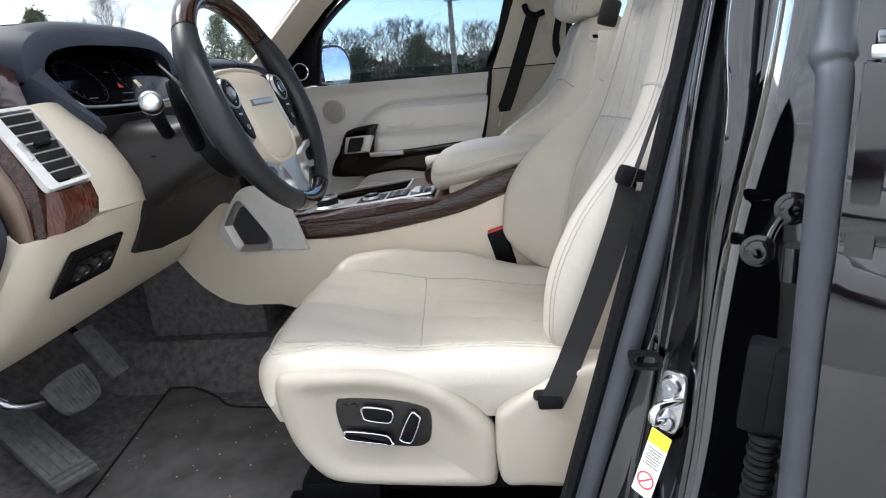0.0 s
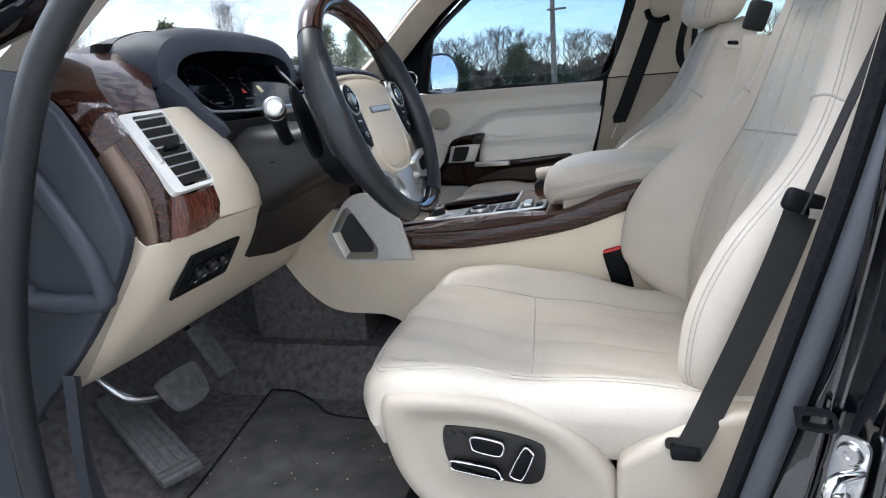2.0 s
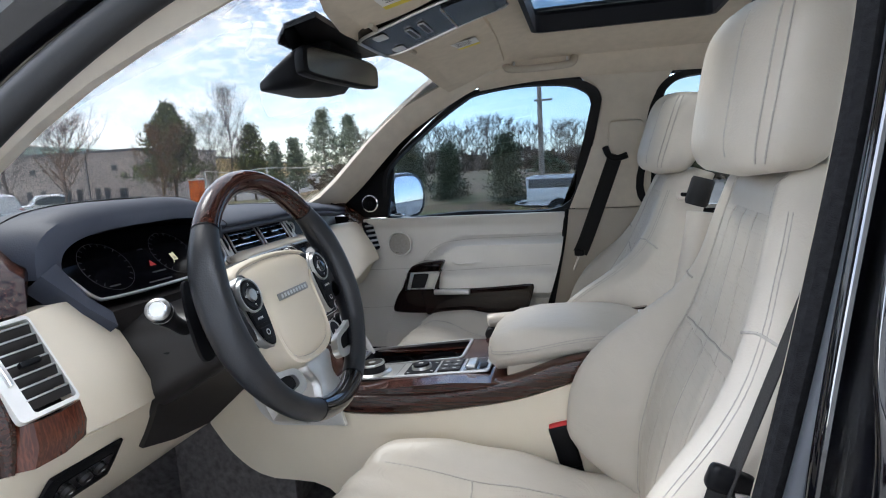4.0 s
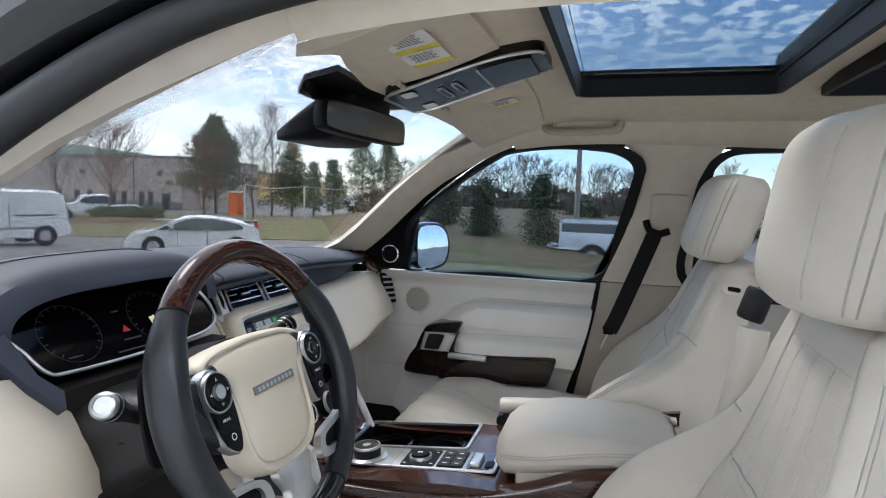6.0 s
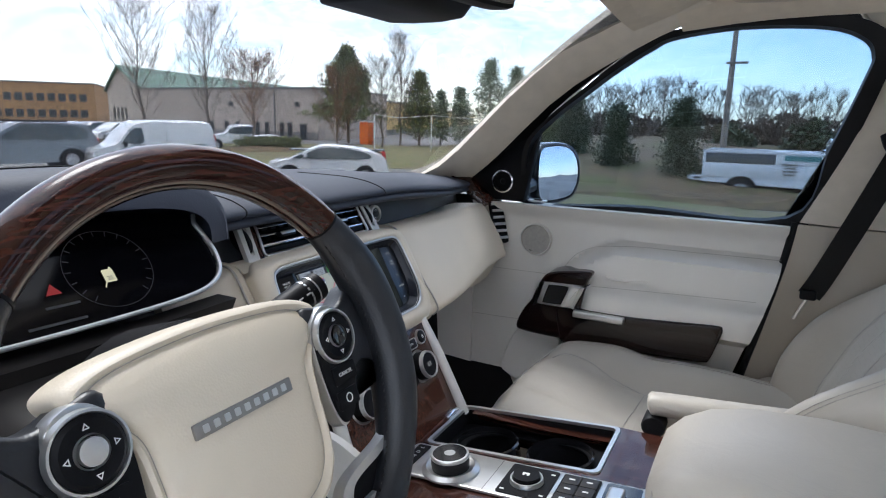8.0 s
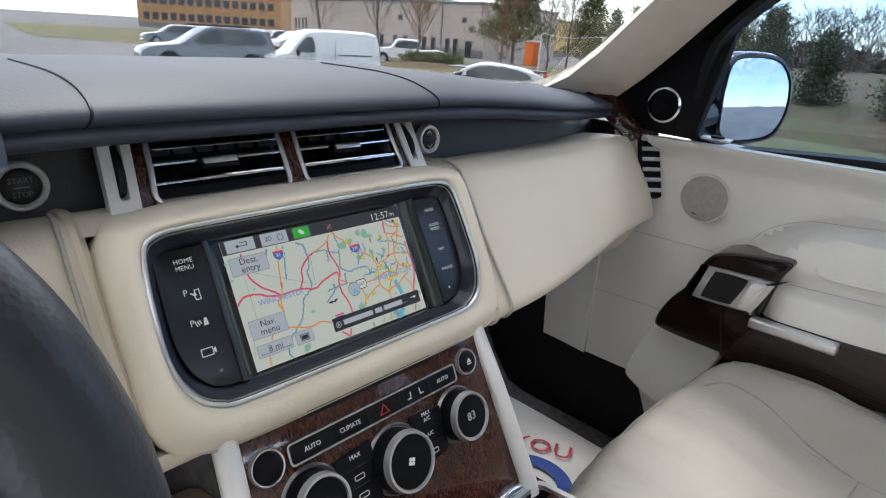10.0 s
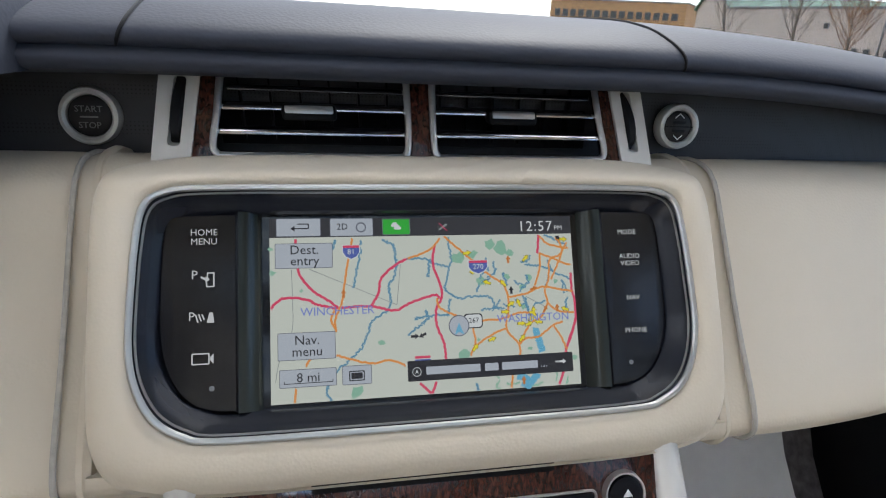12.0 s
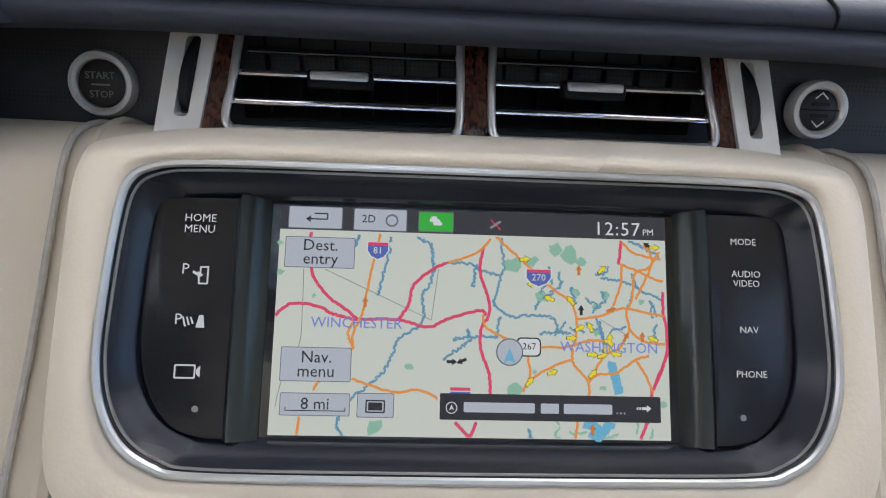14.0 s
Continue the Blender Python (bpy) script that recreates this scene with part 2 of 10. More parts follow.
post_plastic = mat("dark_grey_plastic", (0.036, 0.039, 0.046), 0.5, vary=0.1, scale=15, bump=0.15, bscale=600)
recess_black = mat("blue_black_recess", (0.010, 0.012, 0.018), 0.24, vary=0, spec=0.45)
carpet = mat("black_carpet", (0.125, 0.115, 0.113), 1.0, vary=0.35, scale=60, bump=0.9, bscale=900, spec=0.1)
mat_cloth = mat("charcoal_mat", (0.105, 0.099, 0.095), 1.0, vary=0.3, scale=16, bump=0.6, bscale=1200, spec=0.1)
velour = mat("black_velour", (0.009, 0.009, 0.010), 0.95, vary=0.4, scale=200, bump=0.8, bscale=900, spec=0.1)
belt_web = mat("black_belt_webbing", (0.007, 0.0065, 0.0065), 0.85, vary=0.1, scale=60, bump=0.3, bscale=1500)
belt_red = mat("red_plastic", (0.55, 0.025, 0.025), 0.4, vary=0.05)
paint_black = mat("black_car_paint", (0.002, 0.002, 0.003), 0.04, vary=0, spec=0.6, coat=1.0)
paper = mat("white_paper", (0.78, 0.77, 0.74), 0.8, vary=0.03, scale=30, bump=0.1, bscale=200)
label_white = mat("white_label", (0.75, 0.75, 0.73), 0.5, vary=0.03)
label_yellow = mat("yellow_label", (0.72, 0.60, 0.04), 0.5, vary=0.03)
ink = mat("dark_ink", (0.08, 0.08, 0.09), 0.6, vary=0)
ink_red = mat("red_ink", (0.5, 0.03, 0.04), 0.6, vary=0)
ink_blue = mat("blue_ink", (0.02, 0.07, 0.35), 0.6, vary=0)
print_white = mat("white_print", (0.72, 0.72, 0.70), 0.5, vary=0)
windscreen = glass("windscreen_glass", (0.385, 0.385, 0.385))
rear_glass = glass("privacy_glass", (0.13, 0.14, 0.15))
side_glass = glass("side_window_glass", (0.31, 0.35, 0.395))
roof_glass = glass("dark_roof_glass", (0.26, 0.285, 0.30), 0.6)
mirror_mat = mat("mirror", (0.85, 0.87, 0.88), 0.02, metal=1.0, vary=0)
mirror_dim = mat("dimming_mirror", (0.30, 0.28, 0.24), 0.22, metal=0.8, vary=0)

# ---- mesh helpers ----


def catmull(pts, n, closed=False):
    """n points along a smooth curve through pts."""
    p = [Vector(q) for q in pts]
    k = len(p)
    out = []
    spans = k if closed else k - 1
    for i in range(n):
        f = i / n * spans if closed else i / (n - 1) * spans
        a = min(int(f), spans - 1)
        u = f - a
        if closed:
            q0, q1, q2, q3 = p[(a - 1) % k], p[a % k], p[(a + 1) % k], p[(a + 2) % k]
        else:
            q0, q1, q2, q3 = p[max(a - 1, 0)], p[a], p[min(a + 1, k - 1)], p[min(a + 2, k - 1)]
        out.append(0.5 * (2 * q1 + (q2 - q0) * u + (2 * q0 - 5 * q1 + 4 * q2 - q3) * u * u + (3 * q1 - q0 - 3 * q2 + q3) * u ** 3))
    return out


def loft(secs, cyc=True, cap=True):
    """A skin over sections with equal counts of points."""
    bm = bmesh.new()
    rows = [[bm.verts.new(v) for v in s] for s in secs]
    n = len(rows[0])
    for a, b in zip(rows, rows[1:]):
        for i in range(n if cyc else n - 1):
            j = (i + 1) % n
            bm.faces.new((a[i], a[j], b[j], b[i]))
    if cap and cyc:
        bm.faces.new(list(reversed(rows[0])))
        bm.faces.new(rows[-1])
    bmesh.ops.recalc_face_normals(bm, faces=bm.faces)
    return bm


def sheet(rows, thick):
    """A grid of points given a thickness (a vector)."""
    t = Vector(thick)
    top = [[Vector(v) for v in r] for r in rows]
    secs = [r + [v + t for v in reversed(r)] for r in top]
    return loft(secs)


def grid(fn, na, nb, thick):
    return sheet([[fn(i / (na - 1), j / (nb - 1)) for j in range(nb)] for i in range(na)], thick)


def box(sx, sy, sz, bev=0.004, seg=2):
    bm = bmesh.new()
    bmesh.ops.create_cube(bm, size=1)
    bmesh.ops.scale(bm, vec=(sx, sy, sz), verts=bm.verts)
    if bev:
        bmesh.ops.bevel(bm, geom=list(bm.edges), offset=min(bev, 0.49 * min(sx, sy, sz)), segments=seg, profile=0.6, affect="EDGES")
    return bm


def slab(poly, depth, bev=0.0, seg=2):
    """A flat outline in x and y, raised by depth along z."""
    bm = bmesh.new()
    low = [bm.verts.new((x, y, 0)) for x, y in poly]
    high = [bm.verts.new((x, y, depth)) for x, y in poly]
    n = len(poly)
    bm.faces.new(list(reversed(low)))
    f = bm.faces.new(high)
    for i in range(n):
        bm.faces.new((low[i], low[(i + 1) % n], high[(i + 1) % n], high[i]))
    bmesh.ops.recalc_face_normals(bm, faces=bm.faces)
    if bev:
        bmesh.ops.bevel(bm, geom=list(f.edges), offset=bev, segments=seg, profile=0.6, affect="EDGES")
    return bm


def ring_slab(outer, inner, depth):
    """The band between two outlines with equal counts, raised by depth."""
    secs = []
    for o, i in zip(outer, inner):
        secs.append([Vector((*o, 0)), Vector((*o, depth)), Vector((*i, depth)), Vector((*i, 0))])
    secs.append(secs[0])
    bm = loft(secs, cap=False)
    bmesh.ops.remove_doubles(bm, verts=bm.verts, dist=1e-6)
    bmesh.ops.recalc_face_normals(bm, faces=bm.faces)
    return bm


def rrect(w, h, r, n=6, cx=0.0, cy=0.0):
    out = []
    for k, (sx, sy) in enumerate(((1, 1), (-1, 1), (-1, -1), (1, -1))):
        for i in range(n + 1):
            a = math.pi / 2 * (k + i / n)
            out.append((cx + sx * (w / 2 - r) + r * math.cos(a), cy + sy * (h / 2 - r) + r * math.sin(a)))
    return out


def circle(r, n=32, cx=0.0, cy=0.0):
    return [(cx + r * math.cos(2 * math.pi * i / n), cy + r * math.sin(2 * math.pi * i / n)) for i in range(n)]


def turned(profile, n=32):
    """A body of revolution about z from (radius, height) pairs."""
    secs = [[Vector((max(r, 1e-5) * math.cos(2 * math.pi * i / n), max(r, 1e-5) * math.sin(2 * math.pi * i / n), z)) for i in range(n)] for r, z in profile]
    bm = loft(secs)
    bmesh.ops.remove_doubles(bm, verts=bm.verts, dist=2e-5)
    bmesh.ops.recalc_face_normals(bm, faces=bm.faces)
    return bm


def tube(pts, r, n=10, closed=False, flat=1.0):
    """A round bar along points; r a number or one per point; flat squashes it across."""
    p = [Vector(q) for q in pts]
    k = len(p)
    rr = r if isinstance(r, (list, tuple)) else [r] * k
    secs = []
    ref = None
    for i in range(k):
        d = (p[(i + 1) % k] - p[i - 1]) if closed else (p[min(i + 1, k - 1)] - p[max(i - 1, 0)])
        d.normalize()
        if ref is None:
            ref = Vector((0, 0, 1)) if abs(d.z) < 0.9 else Vector((0, 1, 0))
        s = d.cross(ref)
        s.normalize()
        ref = s.cross(d)
        ref.normalize()
        secs.append([p[i] + rr[i] * (math.cos(2 * math.pi * j / n) * s + flat * math.sin(2 * math.pi * j / n) * ref) for j in range(n)])
    if closed:
        secs.append(secs[0])
    bm = loft(secs, cap=not closed)
    if closed:
        bmesh.ops.remove_doubles(bm, verts=bm.verts, dist=1e-6)
        bmesh.ops.recalc_face_normals(bm, faces=bm.faces)
    return bm


def ribbon(pts, w, n, thick=0.0012):
    """A strap of width w along points, its face towards n."""
    p = [Vector(q) for q in pts]
    n = Vector(n).normalized()
    secs = []
    for i in range(len(p)):
        d = (p[min(i + 1, len(p) - 1)] - p[max(i - 1, 0)]).normalized()
        s = d.cross(n).normalized() * (w / 2)
        up = s.cross(d).normalized() * thick
        secs.append([p[i] - s, p[i] + s, p[i] + s + up, p[i] - s + up])
    return loft(secs)


def moved(bm, m):
    bmesh.ops.transform(bm, matrix=m, verts=bm.verts)
    if m.to_3x3().determinant() < 0:
        bmesh.ops.reverse_faces(bm, faces=bm.faces)
    return bm


def at(bm, x, y, z):
    return moved(bm, Matrix.Translation((x, y, z)))


def basis(o, u, v):
    """A pose whose x axis is u, y axis v (made square to u) and origin o."""
    u = Vector(u).normalized()
    v = Vector(v)
    n = u.cross(v).normalized()
    v = n.cross(u)
    return Matrix(((u.x, v.x, n.x, o[0]), (u.y, v.y, n.y, o[1]), (u.z, v.z, n.z, o[2]), (0, 0, 0, 1)))


def joined(*bms):
    me = bpy.data.meshes.new("join")
    out = bmesh.new()
    for b in bms:
        b.to_mesh(me)
        out.from_mesh(me)
        b.free()
    bpy.data.meshes.remove(me)
    return out


def mesh_of(name, bm, material, sharp=38):
    me = bpy.data.meshes.new(name)
    bm.to_mesh(me)
    bm.free()
    me.polygons.foreach_set("use_smooth", [True] * len(me.polygons))
    me.set_sharp_from_angle(angle=radians(sharp))
    if material:
        me.materials.append(material)
    return me


def part(name, bm, material, parent=None, label="", sharp=38):
    ob = new(name, mesh_of(name, bm, material, sharp))
    if parent:
        ob.parent = parent
    return tagged(ob, label=label)


def thing(name, label, category, group="", kind="", o=(0, 0, 0)):
    ob = new(name)
    ob.location = o
    ob.empty_display_size = 0.05
    return tagged(ob, label, category, group, kind)


def struct(name, bm, material, label, category, sharp=38):
    return tagged(part(name, bm, material, None, sharp=sharp), label, category, "", "structure")


def words(text, size, depth=0.0004, align="CENTER", space=1.0):
    """Flat lettering in x and y, centred on the origin."""
    cu = bpy.data.curves.new("words", "FONT")
    cu.body, cu.size, cu.align_x, cu.align_y, cu.extrude = text, size, align, "CENTER", depth / 2
    cu.resolution_u = 2
    cu.space_character = space
    ob = bpy.data.objects.new("words", cu)
    me = bpy.data.meshes.new_from_object(ob)
    bm = bmesh.new()
    bm.from_mesh(me)
    bpy.data.objects.remove(ob)
    bpy.data.meshes.remove(me)
    bpy.data.curves.remove(cu)
    return at(bm, 0, 0, depth / 2)


def smooth01(a, b, x):
    t = min(1.0, max(0.0, (x - a) / (b - a)))
    return t * t * (3 - 2 * t)


def bump01(a, b, c, d, x):
    return smooth01(a, b, x) * (1 - smooth01(c, d, x))


# ---- the car's shell ----
FLOOR = 0.62


def floor_z(x, y):
    toe = smooth01(-0.27, -0.58, x) * 0.42
    tunnel = 0.10 * bump01(-0.22, -0.15, 0.15, 0.22, y)
    return FLOOR + toe + tunnel


struct("floor", grid(lambda a, b: (-0.55 + 2.55 * a, -0.80 + 1.60 * b, floor_z(-0.55 + 2.55 * a, -0.80 + 1.60 * b)), 52, 40, (0, 0, -0.03)), carpet,
       "black carpet over the cabin floor and toe board", "carpet floor")
struct("firewall", at(box(0.04, 1.6, 0.54, 0.01), -0.58, 0, 1.01), black_soft, "black firewall behind the dashboard", "bulkhead")


def roof_z(x, y):
    """The underside of the headlining."""
    crown = 1.705 + 0.095 * smooth01(0.18, 0.62, x) - 0.05 * smooth01(1.2, 2.0, x)
    return crown - 0.055 * smooth01(0.30, 0.62, abs(y)) - 0.012 * (y / 0.6) ** 2


# headlining with an opening for the glass roof
SUN_X0, SUN_X1, SUN_X2, SUN_X3, SUN_Y = 0.600, 1.035, 1.11, 1.62, 0.385
def roof_edge(y):
    """The front edge of the headlining."""
    return 0.268 + (0.19 if y < 0 else 0.07) * (abs(y) / 0.6) ** 2


xs = [0.14, 0.20, 0.26, 0.32, 0.38, 0.44, 0.50, 0.56, SUN_X0, 0.70, 0.82, 0.94, SUN_X1, SUN_X2, 1.2, 1.3, 1.4, 1.5, SUN_X3, 1.75, 1.95]
ys = [-0.62, -0.56, -0.50, -0.44, -SUN_Y, -0.26, -0.13, 0, 0.13, 0.26, SUN_Y, 0.44, 0.50, 0.56, 0.62]
bm = bmesh.new()
gridv = {}
for x in xs:
    for y in ys:
        xx = x if x > 0.50 else roof_edge(y) + (x - 0.14) / 0.36 * (0.50 - roof_edge(y))
        gridv[x, y] = bm.verts.new((xx, y, roof_z(xx, y)))
for x0, x1 in zip(xs, xs[1:]):
    for y0, y1 in zip(ys, ys[1:]):
        hole = (SUN_X0 - 1e-6 <= x0 < SUN_X1 - 1e-6 or SUN_X2 - 1e-6 <= x0 < SUN_X3 - 1e-6) and -SUN_Y - 1e-6 <= y0 < SUN_Y - 1e-6
        if not hole:
            bm.faces.new((gridv[x0, y0], gridv[x0, y1], gridv[x1, y1], gridv[x1, y0]))
geo = bmesh.ops.extrude_face_region(bm, geom=list(bm.faces))
bmesh.ops.translate(bm, vec=(0, 0, 0.045), verts=[g for g in geo["geom"] if isinstance(g, bmesh.types.BMVert)])
bmesh.ops.recalc_face_normals(bm, faces=bm.faces)
struct("ceiling", bm, headlining, "beige fabric headlining round a glass roof", "headlining")
# the painted roof skin is two rails beside the glass and the panels before and behind it
for name, x0, x1, y0, y1 in (("roof_panel_front", 0.30, 0.585, -0.66, 0.66), ("roof_rail_left", 0.585, 1.66, -0.66, -0.41), ("roof_rail_right", 0.585, 1.66, 0.41, 0.66), ("roof_panel_rear", 1.66, 2.05, -0.66, 0.66)):
    struct(name, grid(lambda a, b: (x0 + (x1 - x0) * a, y0 + (y1 - y0) * b, roof_z(x0 + (x1 - x0) * a, y0 + (y1 - y0) * b) + 0.052), 10, 8, (0, 0, 0.012)), paint_black,
           "black painted roof panel", "car roof")

# glass roof: two panes in black frames
glass_roof = thing("glass_roof", "tinted panoramic glass roof with black frame", "sunroof", kind="structure")
for x0, x1 in ((SUN_X0, SUN_X1), (SUN_X2, SUN_X3)):
    part("pane", grid(lambda a, b: (x0 - 0.01 + (x1 - x0 + 0.02) * a, -SUN_Y - 0.01 + (2 * SUN_Y + 0.02) * b, roof_z(x0, 0) + 0.016), 2, 2, (0, 0, 0.005)), roof_glass, glass_roof)
    cx, wx = (x0 + x1) / 2, (x1 - x0)
    o = rrect(wx + 0.004, 2 * SUN_Y + 0.004, 0.03, 5)
    i = rrect(wx - 0.018, 2 * SUN_Y - 0.022, 0.022, 5)
    part("frame_seal", at(ring_slab(o, i, 0.050), cx, 0, roof_z(cx, SUN_Y * 0.9) - 0.018), black_soft, glass_roof, "black frame lining")
part("cross_bar", at(box(SUN_X2 - SUN_X1 + 0.03, 2 * SUN_Y, 0.05, 0.012), (SUN_X1 + SUN_X2) / 2, 0, roof_z(1.0, 0) + 0.035), black_soft, glass_roof)

# windscreen
WS_T = lambda y: Vector((roof_edge(0.9 * y) + 0.008, 0.9 * y, roof_z(roof_edge(0.9 * y), 0.9 * y) + 0.022))
WS_B = lambda y: Vector((-0.68 + 0.48 * (abs(y) / 0.66) ** 3, y * 1.14, 1.30))
ws = struct("window_1", grid(lambda a, b: WS_B(-0.66 + 1.32 * b).lerp(WS_T(-0.66 + 1.32 * b), a) + Vector((0, 0, 0.05 * math.sin(math.pi * a))), 10, 17, (-0.003, 0, 0.004)), windscreen,
            "tinted curved windscreen", "windscreen")


def side_strip(line_a, line_b, thick, n=14):
    """A band between two smooth lines."""
    a, b = catmull(line_a, n), catmull(line_b, n)
    return sheet([[p, p.lerp(q, 0.33) + Vector(thick) * -0.35, p.lerp(q, 0.66) + Vector(thick) * -0.35, q] for p, q in zip(a, b)], thick)


# windscreen pillars, beige inside, black seal at the door opening
for s, tag in ((1, "right"), (-1, "left")):
    inner = [(-0.30, 0.70 * s, 1.32), (-0.145, 0.665 * s, 1.378), (0.08, 0.610 * s, 1.565), (0.285, 0.550 * s, 1.700), (0.40, 0.52 * s, 1.745)]
    outer = [(-0.14, 0.745 * s, 1.31), (-0.035, 0.725 * s, 1.385), (0.16, 0.670 * s, 1.550), (0.36, 0.615 * s, 1.655), (0.50, 0.585 * s, 1.705)]
    struct("pillar_front_" + tag, side_strip(inner, outer, (-0.01, 0.035 * s, 0.02)), pillar_trim, "beige fabric windscreen pillar trim", "pillar")

# passenger window: seal round the opening, glass outside it
WIN = [(0.062, 0.768, 1.284), (0.33, 0.772, 1.292), (0.648, 0.765, 1.296), (0.705, 0.725, 1.45), (0.740, 0.655, 1.585), (0.744, 0.640, 1.618), (0.725, 0.628, 1.646), (0.665, 0.618, 1.667), (0.529, 0.620, 1.674), (0.403, 0.626, 1.661), (0.353, 0.632, 1.640), (0.279, 0.645, 1.596), (0.213, 0.668, 1.552), (0.143, 0.690, 1.504), (0.077, 0.716, 1.444), (0.055, 0.745, 1.37)]
closed = catmull(WIN, 88, True)


def window_side(s, name, with_glass):
    pts = [Vector((p.x, p.y * s, p.z)) for p in closed]
    c = sum(pts, Vector()) / len(pts)
    secs = []
    for p in pts:
        d = (p - c)
        d.y = 0
        d.normalize()
        o = p + d * (0.014 + 0.018 * smooth01(0.45, 0.62, p.x))
        secs.append([p + Vector((0, -0.004 * s, 0)), o + Vector((0, -0.004 * s, 0)), o + Vector((0, 0.045 * s, 0)), p + Vector((0, 0.045 * s, 0))])
    secs.append(secs[0])
    seal = loft(secs, cap=False)
    bmesh.ops.recalc_face_normals(seal, faces=seal.faces)
    fr = struct(name, seal, rubber, "side window in a black rubber surround", "car window")
    if with_glass:
        bm = bmesh.new()
        bm.faces.new([bm.verts.new(p + Vector((0, 0.035 * s, 0))) for p in pts])
        g = bmesh.ops.extrude_face_region(bm, geom=list(bm.faces))
        bmesh.ops.translate(bm, vec=(0, 0.004 * s, 0), verts=[q for q in g["geom"] if isinstance(q, bmesh.types.BMVert)])
        bmesh.ops.recalc_face_normals(bm, faces=bm.faces)
        part("pane", bm, side_glass, fr, "tinted side glass")
    return fr


window_side(1, "window_2", True)

struct("door_frame_right", side_strip([(-0.17, 0.772, 1.325), (-0.06, 0.742, 1.405), (0.105, 0.690, 1.548), (0.25, 0.655, 1.642), (0.40, 0.615, 1.705), (0.53, 0.605, 1.728)], [(-0.04, 0.785, 1.355), (0.055, 0.752, 1.440), (0.130, 0.720, 1.518), (0.27, 0.668, 1.616), (0.40, 0.648, 1.688), (0.53, 0.645, 1.715)], (0, 0.015, 0)), black_soft, "black upper frame of the passenger door", "door frame")

# roof rails above the doors
for s, tag in ((1, "right"), (-1, "left")):
    a = [(0.40, 0.53 * s, 1.752), (0.60, 0.55 * s, 1.760), (0.90, 0.56 * s, 1.752), (1.5, 0.56 * s, 1.72), (1.95, 0.55 * s, 1.68)]
    b = [(0.42, 0.604 * s, 1.668), (0.60, 0.610 * s, 1.684), (0.90, 0.610 * s, 1.682), (1.5, 0.610 * s, 1.66), (1.95, 0.60 * s, 1.62)]
    struct("roof_rail_trim_" + tag, side_strip(a, b, (0, 0.03 * s, 0.03)), headlining, "beige fabric side rail of the headlining", "roof rail")

# middle pillar on the passenger side: upper trim with a belt slot, lower trim
bp = thing("pillar_middle_right", "beige middle pillar trim with seat belt slot", "pillar", kind="structure")
up_a = [(0.672, 0.752, 1.290), (0.735, 0.715, 1.45), (0.772, 0.665, 1.60), (0.742, 0.642, 1.66), (0.70, 0.625, 1.71)]
up_b = [(0.92, 0.752, 1.290), (0.925, 0.715, 1.45), (0.935, 0.655, 1.60), (0.955, 0.635, 1.655), (0.99, 0.610, 1.705)]
part("upper_trim", side_strip(up_a, up_b, (0, 0.05, 0)), pillar_trim, bp)
part("lower_trim", sheet([[(0.560, 0.745, 0.72), (0.74, 0.735, 0.72), (0.94, 0.745, 0.72)], [(0.622, 0.748, 1.05), (0.77, 0.738, 1.05), (0.93, 0.748, 1.05)], [(0.670, 0.752, 1.286), (0.79, 0.742, 1.286), (0.92, 0.752, 1.286)]], (0, 0.05, 0)), cream_plastic, bp)
part("belt_panel", moved(slab(rrect(0.10, 0.17, 0.012), 0.006, 0.003), basis((0.845, 0.690, 1.475), (1, 0, 0), (0.12, -0.40, 1))), pillar_trim, bp)
part("badge", moved(slab(rrect(0.022, 0.030, 0.003), 0.002, 0.0008), basis((0.865, 0.628, 1.648), (1, 0, 0), (0.1, -0.30, 1))), pillar_trim, bp)

part("outer_skin", side_strip([(0.64, 0.82, 1.28), (0.71, 0.775, 1.45), (0.775, 0.71, 1.60), (0.775, 0.67, 1.73)], [(0.95, 0.82, 1.28), (0.95, 0.775, 1.45), (0.955, 0.71, 1.60), (0.99, 0.67, 1.73)], (0, 0.02, 0)), paint_black, bp, "black painted pillar skin")
part("door_seal", tube(catmull([(0.562, 0.745, 0.72), (0.592, 0.746, 0.90), (0.625, 0.748, 1.06), (0.652, 0.752, 1.20), (0.664, 0.757, 1.289)], 24), 0.008, 8), rubber, bp, "black door seal")
struct("roof_rail_skin_right", side_strip([(0.36, 0.585, 1.765), (0.60, 0.60, 1.78), (0.90, 0.605, 1.775), (1.5, 0.61, 1.74), (1.95, 0.60, 1.70)], [(0.44, 0.675, 1.680), (0.60, 0.680, 1.684), (0.90, 0.680, 1.680), (1.5, 0.680, 1.664), (1.95, 0.665, 1.622)], (0, 0.015, 0.015)), paint_black, "black painted roof rail", "roof rail")
struct("body_side_right", sheet([[(-0.45, 0.86, 0.42), (2.0, 0.86, 0.42)], [(-0.45, 0.88, 0.85), (2.0, 0.88, 0.85)], [(-0.45, 0.83, 1.275), (2.0, 0.83, 1.275)]], (0, 0.02, 0)), paint_black, "black painted body side", "car body")

# rear side window, passenger side
RW = [(0.945, 0.745, 1.29), (1.45, 0.745, 1.29), (1.78, 0.735, 1.30), (1.70, 0.65, 1.60), (1.45, 0.625, 1.655), (1.10, 0.62, 1.668), (0.965, 0.635, 1.64), (0.925, 0.68, 1.50)]
rp = catmull(RW, 64, True)
rc = sum(rp, Vector()) / len(rp)
secs = []
for p in rp:
    d = p - rc
    d.y = 0
    d.normalize()
    secs.append([p, p + d * 0.024, p + d * 0.024 + Vector((0, 0.045, 0)), p + Vector((0, 0.045, 0))])
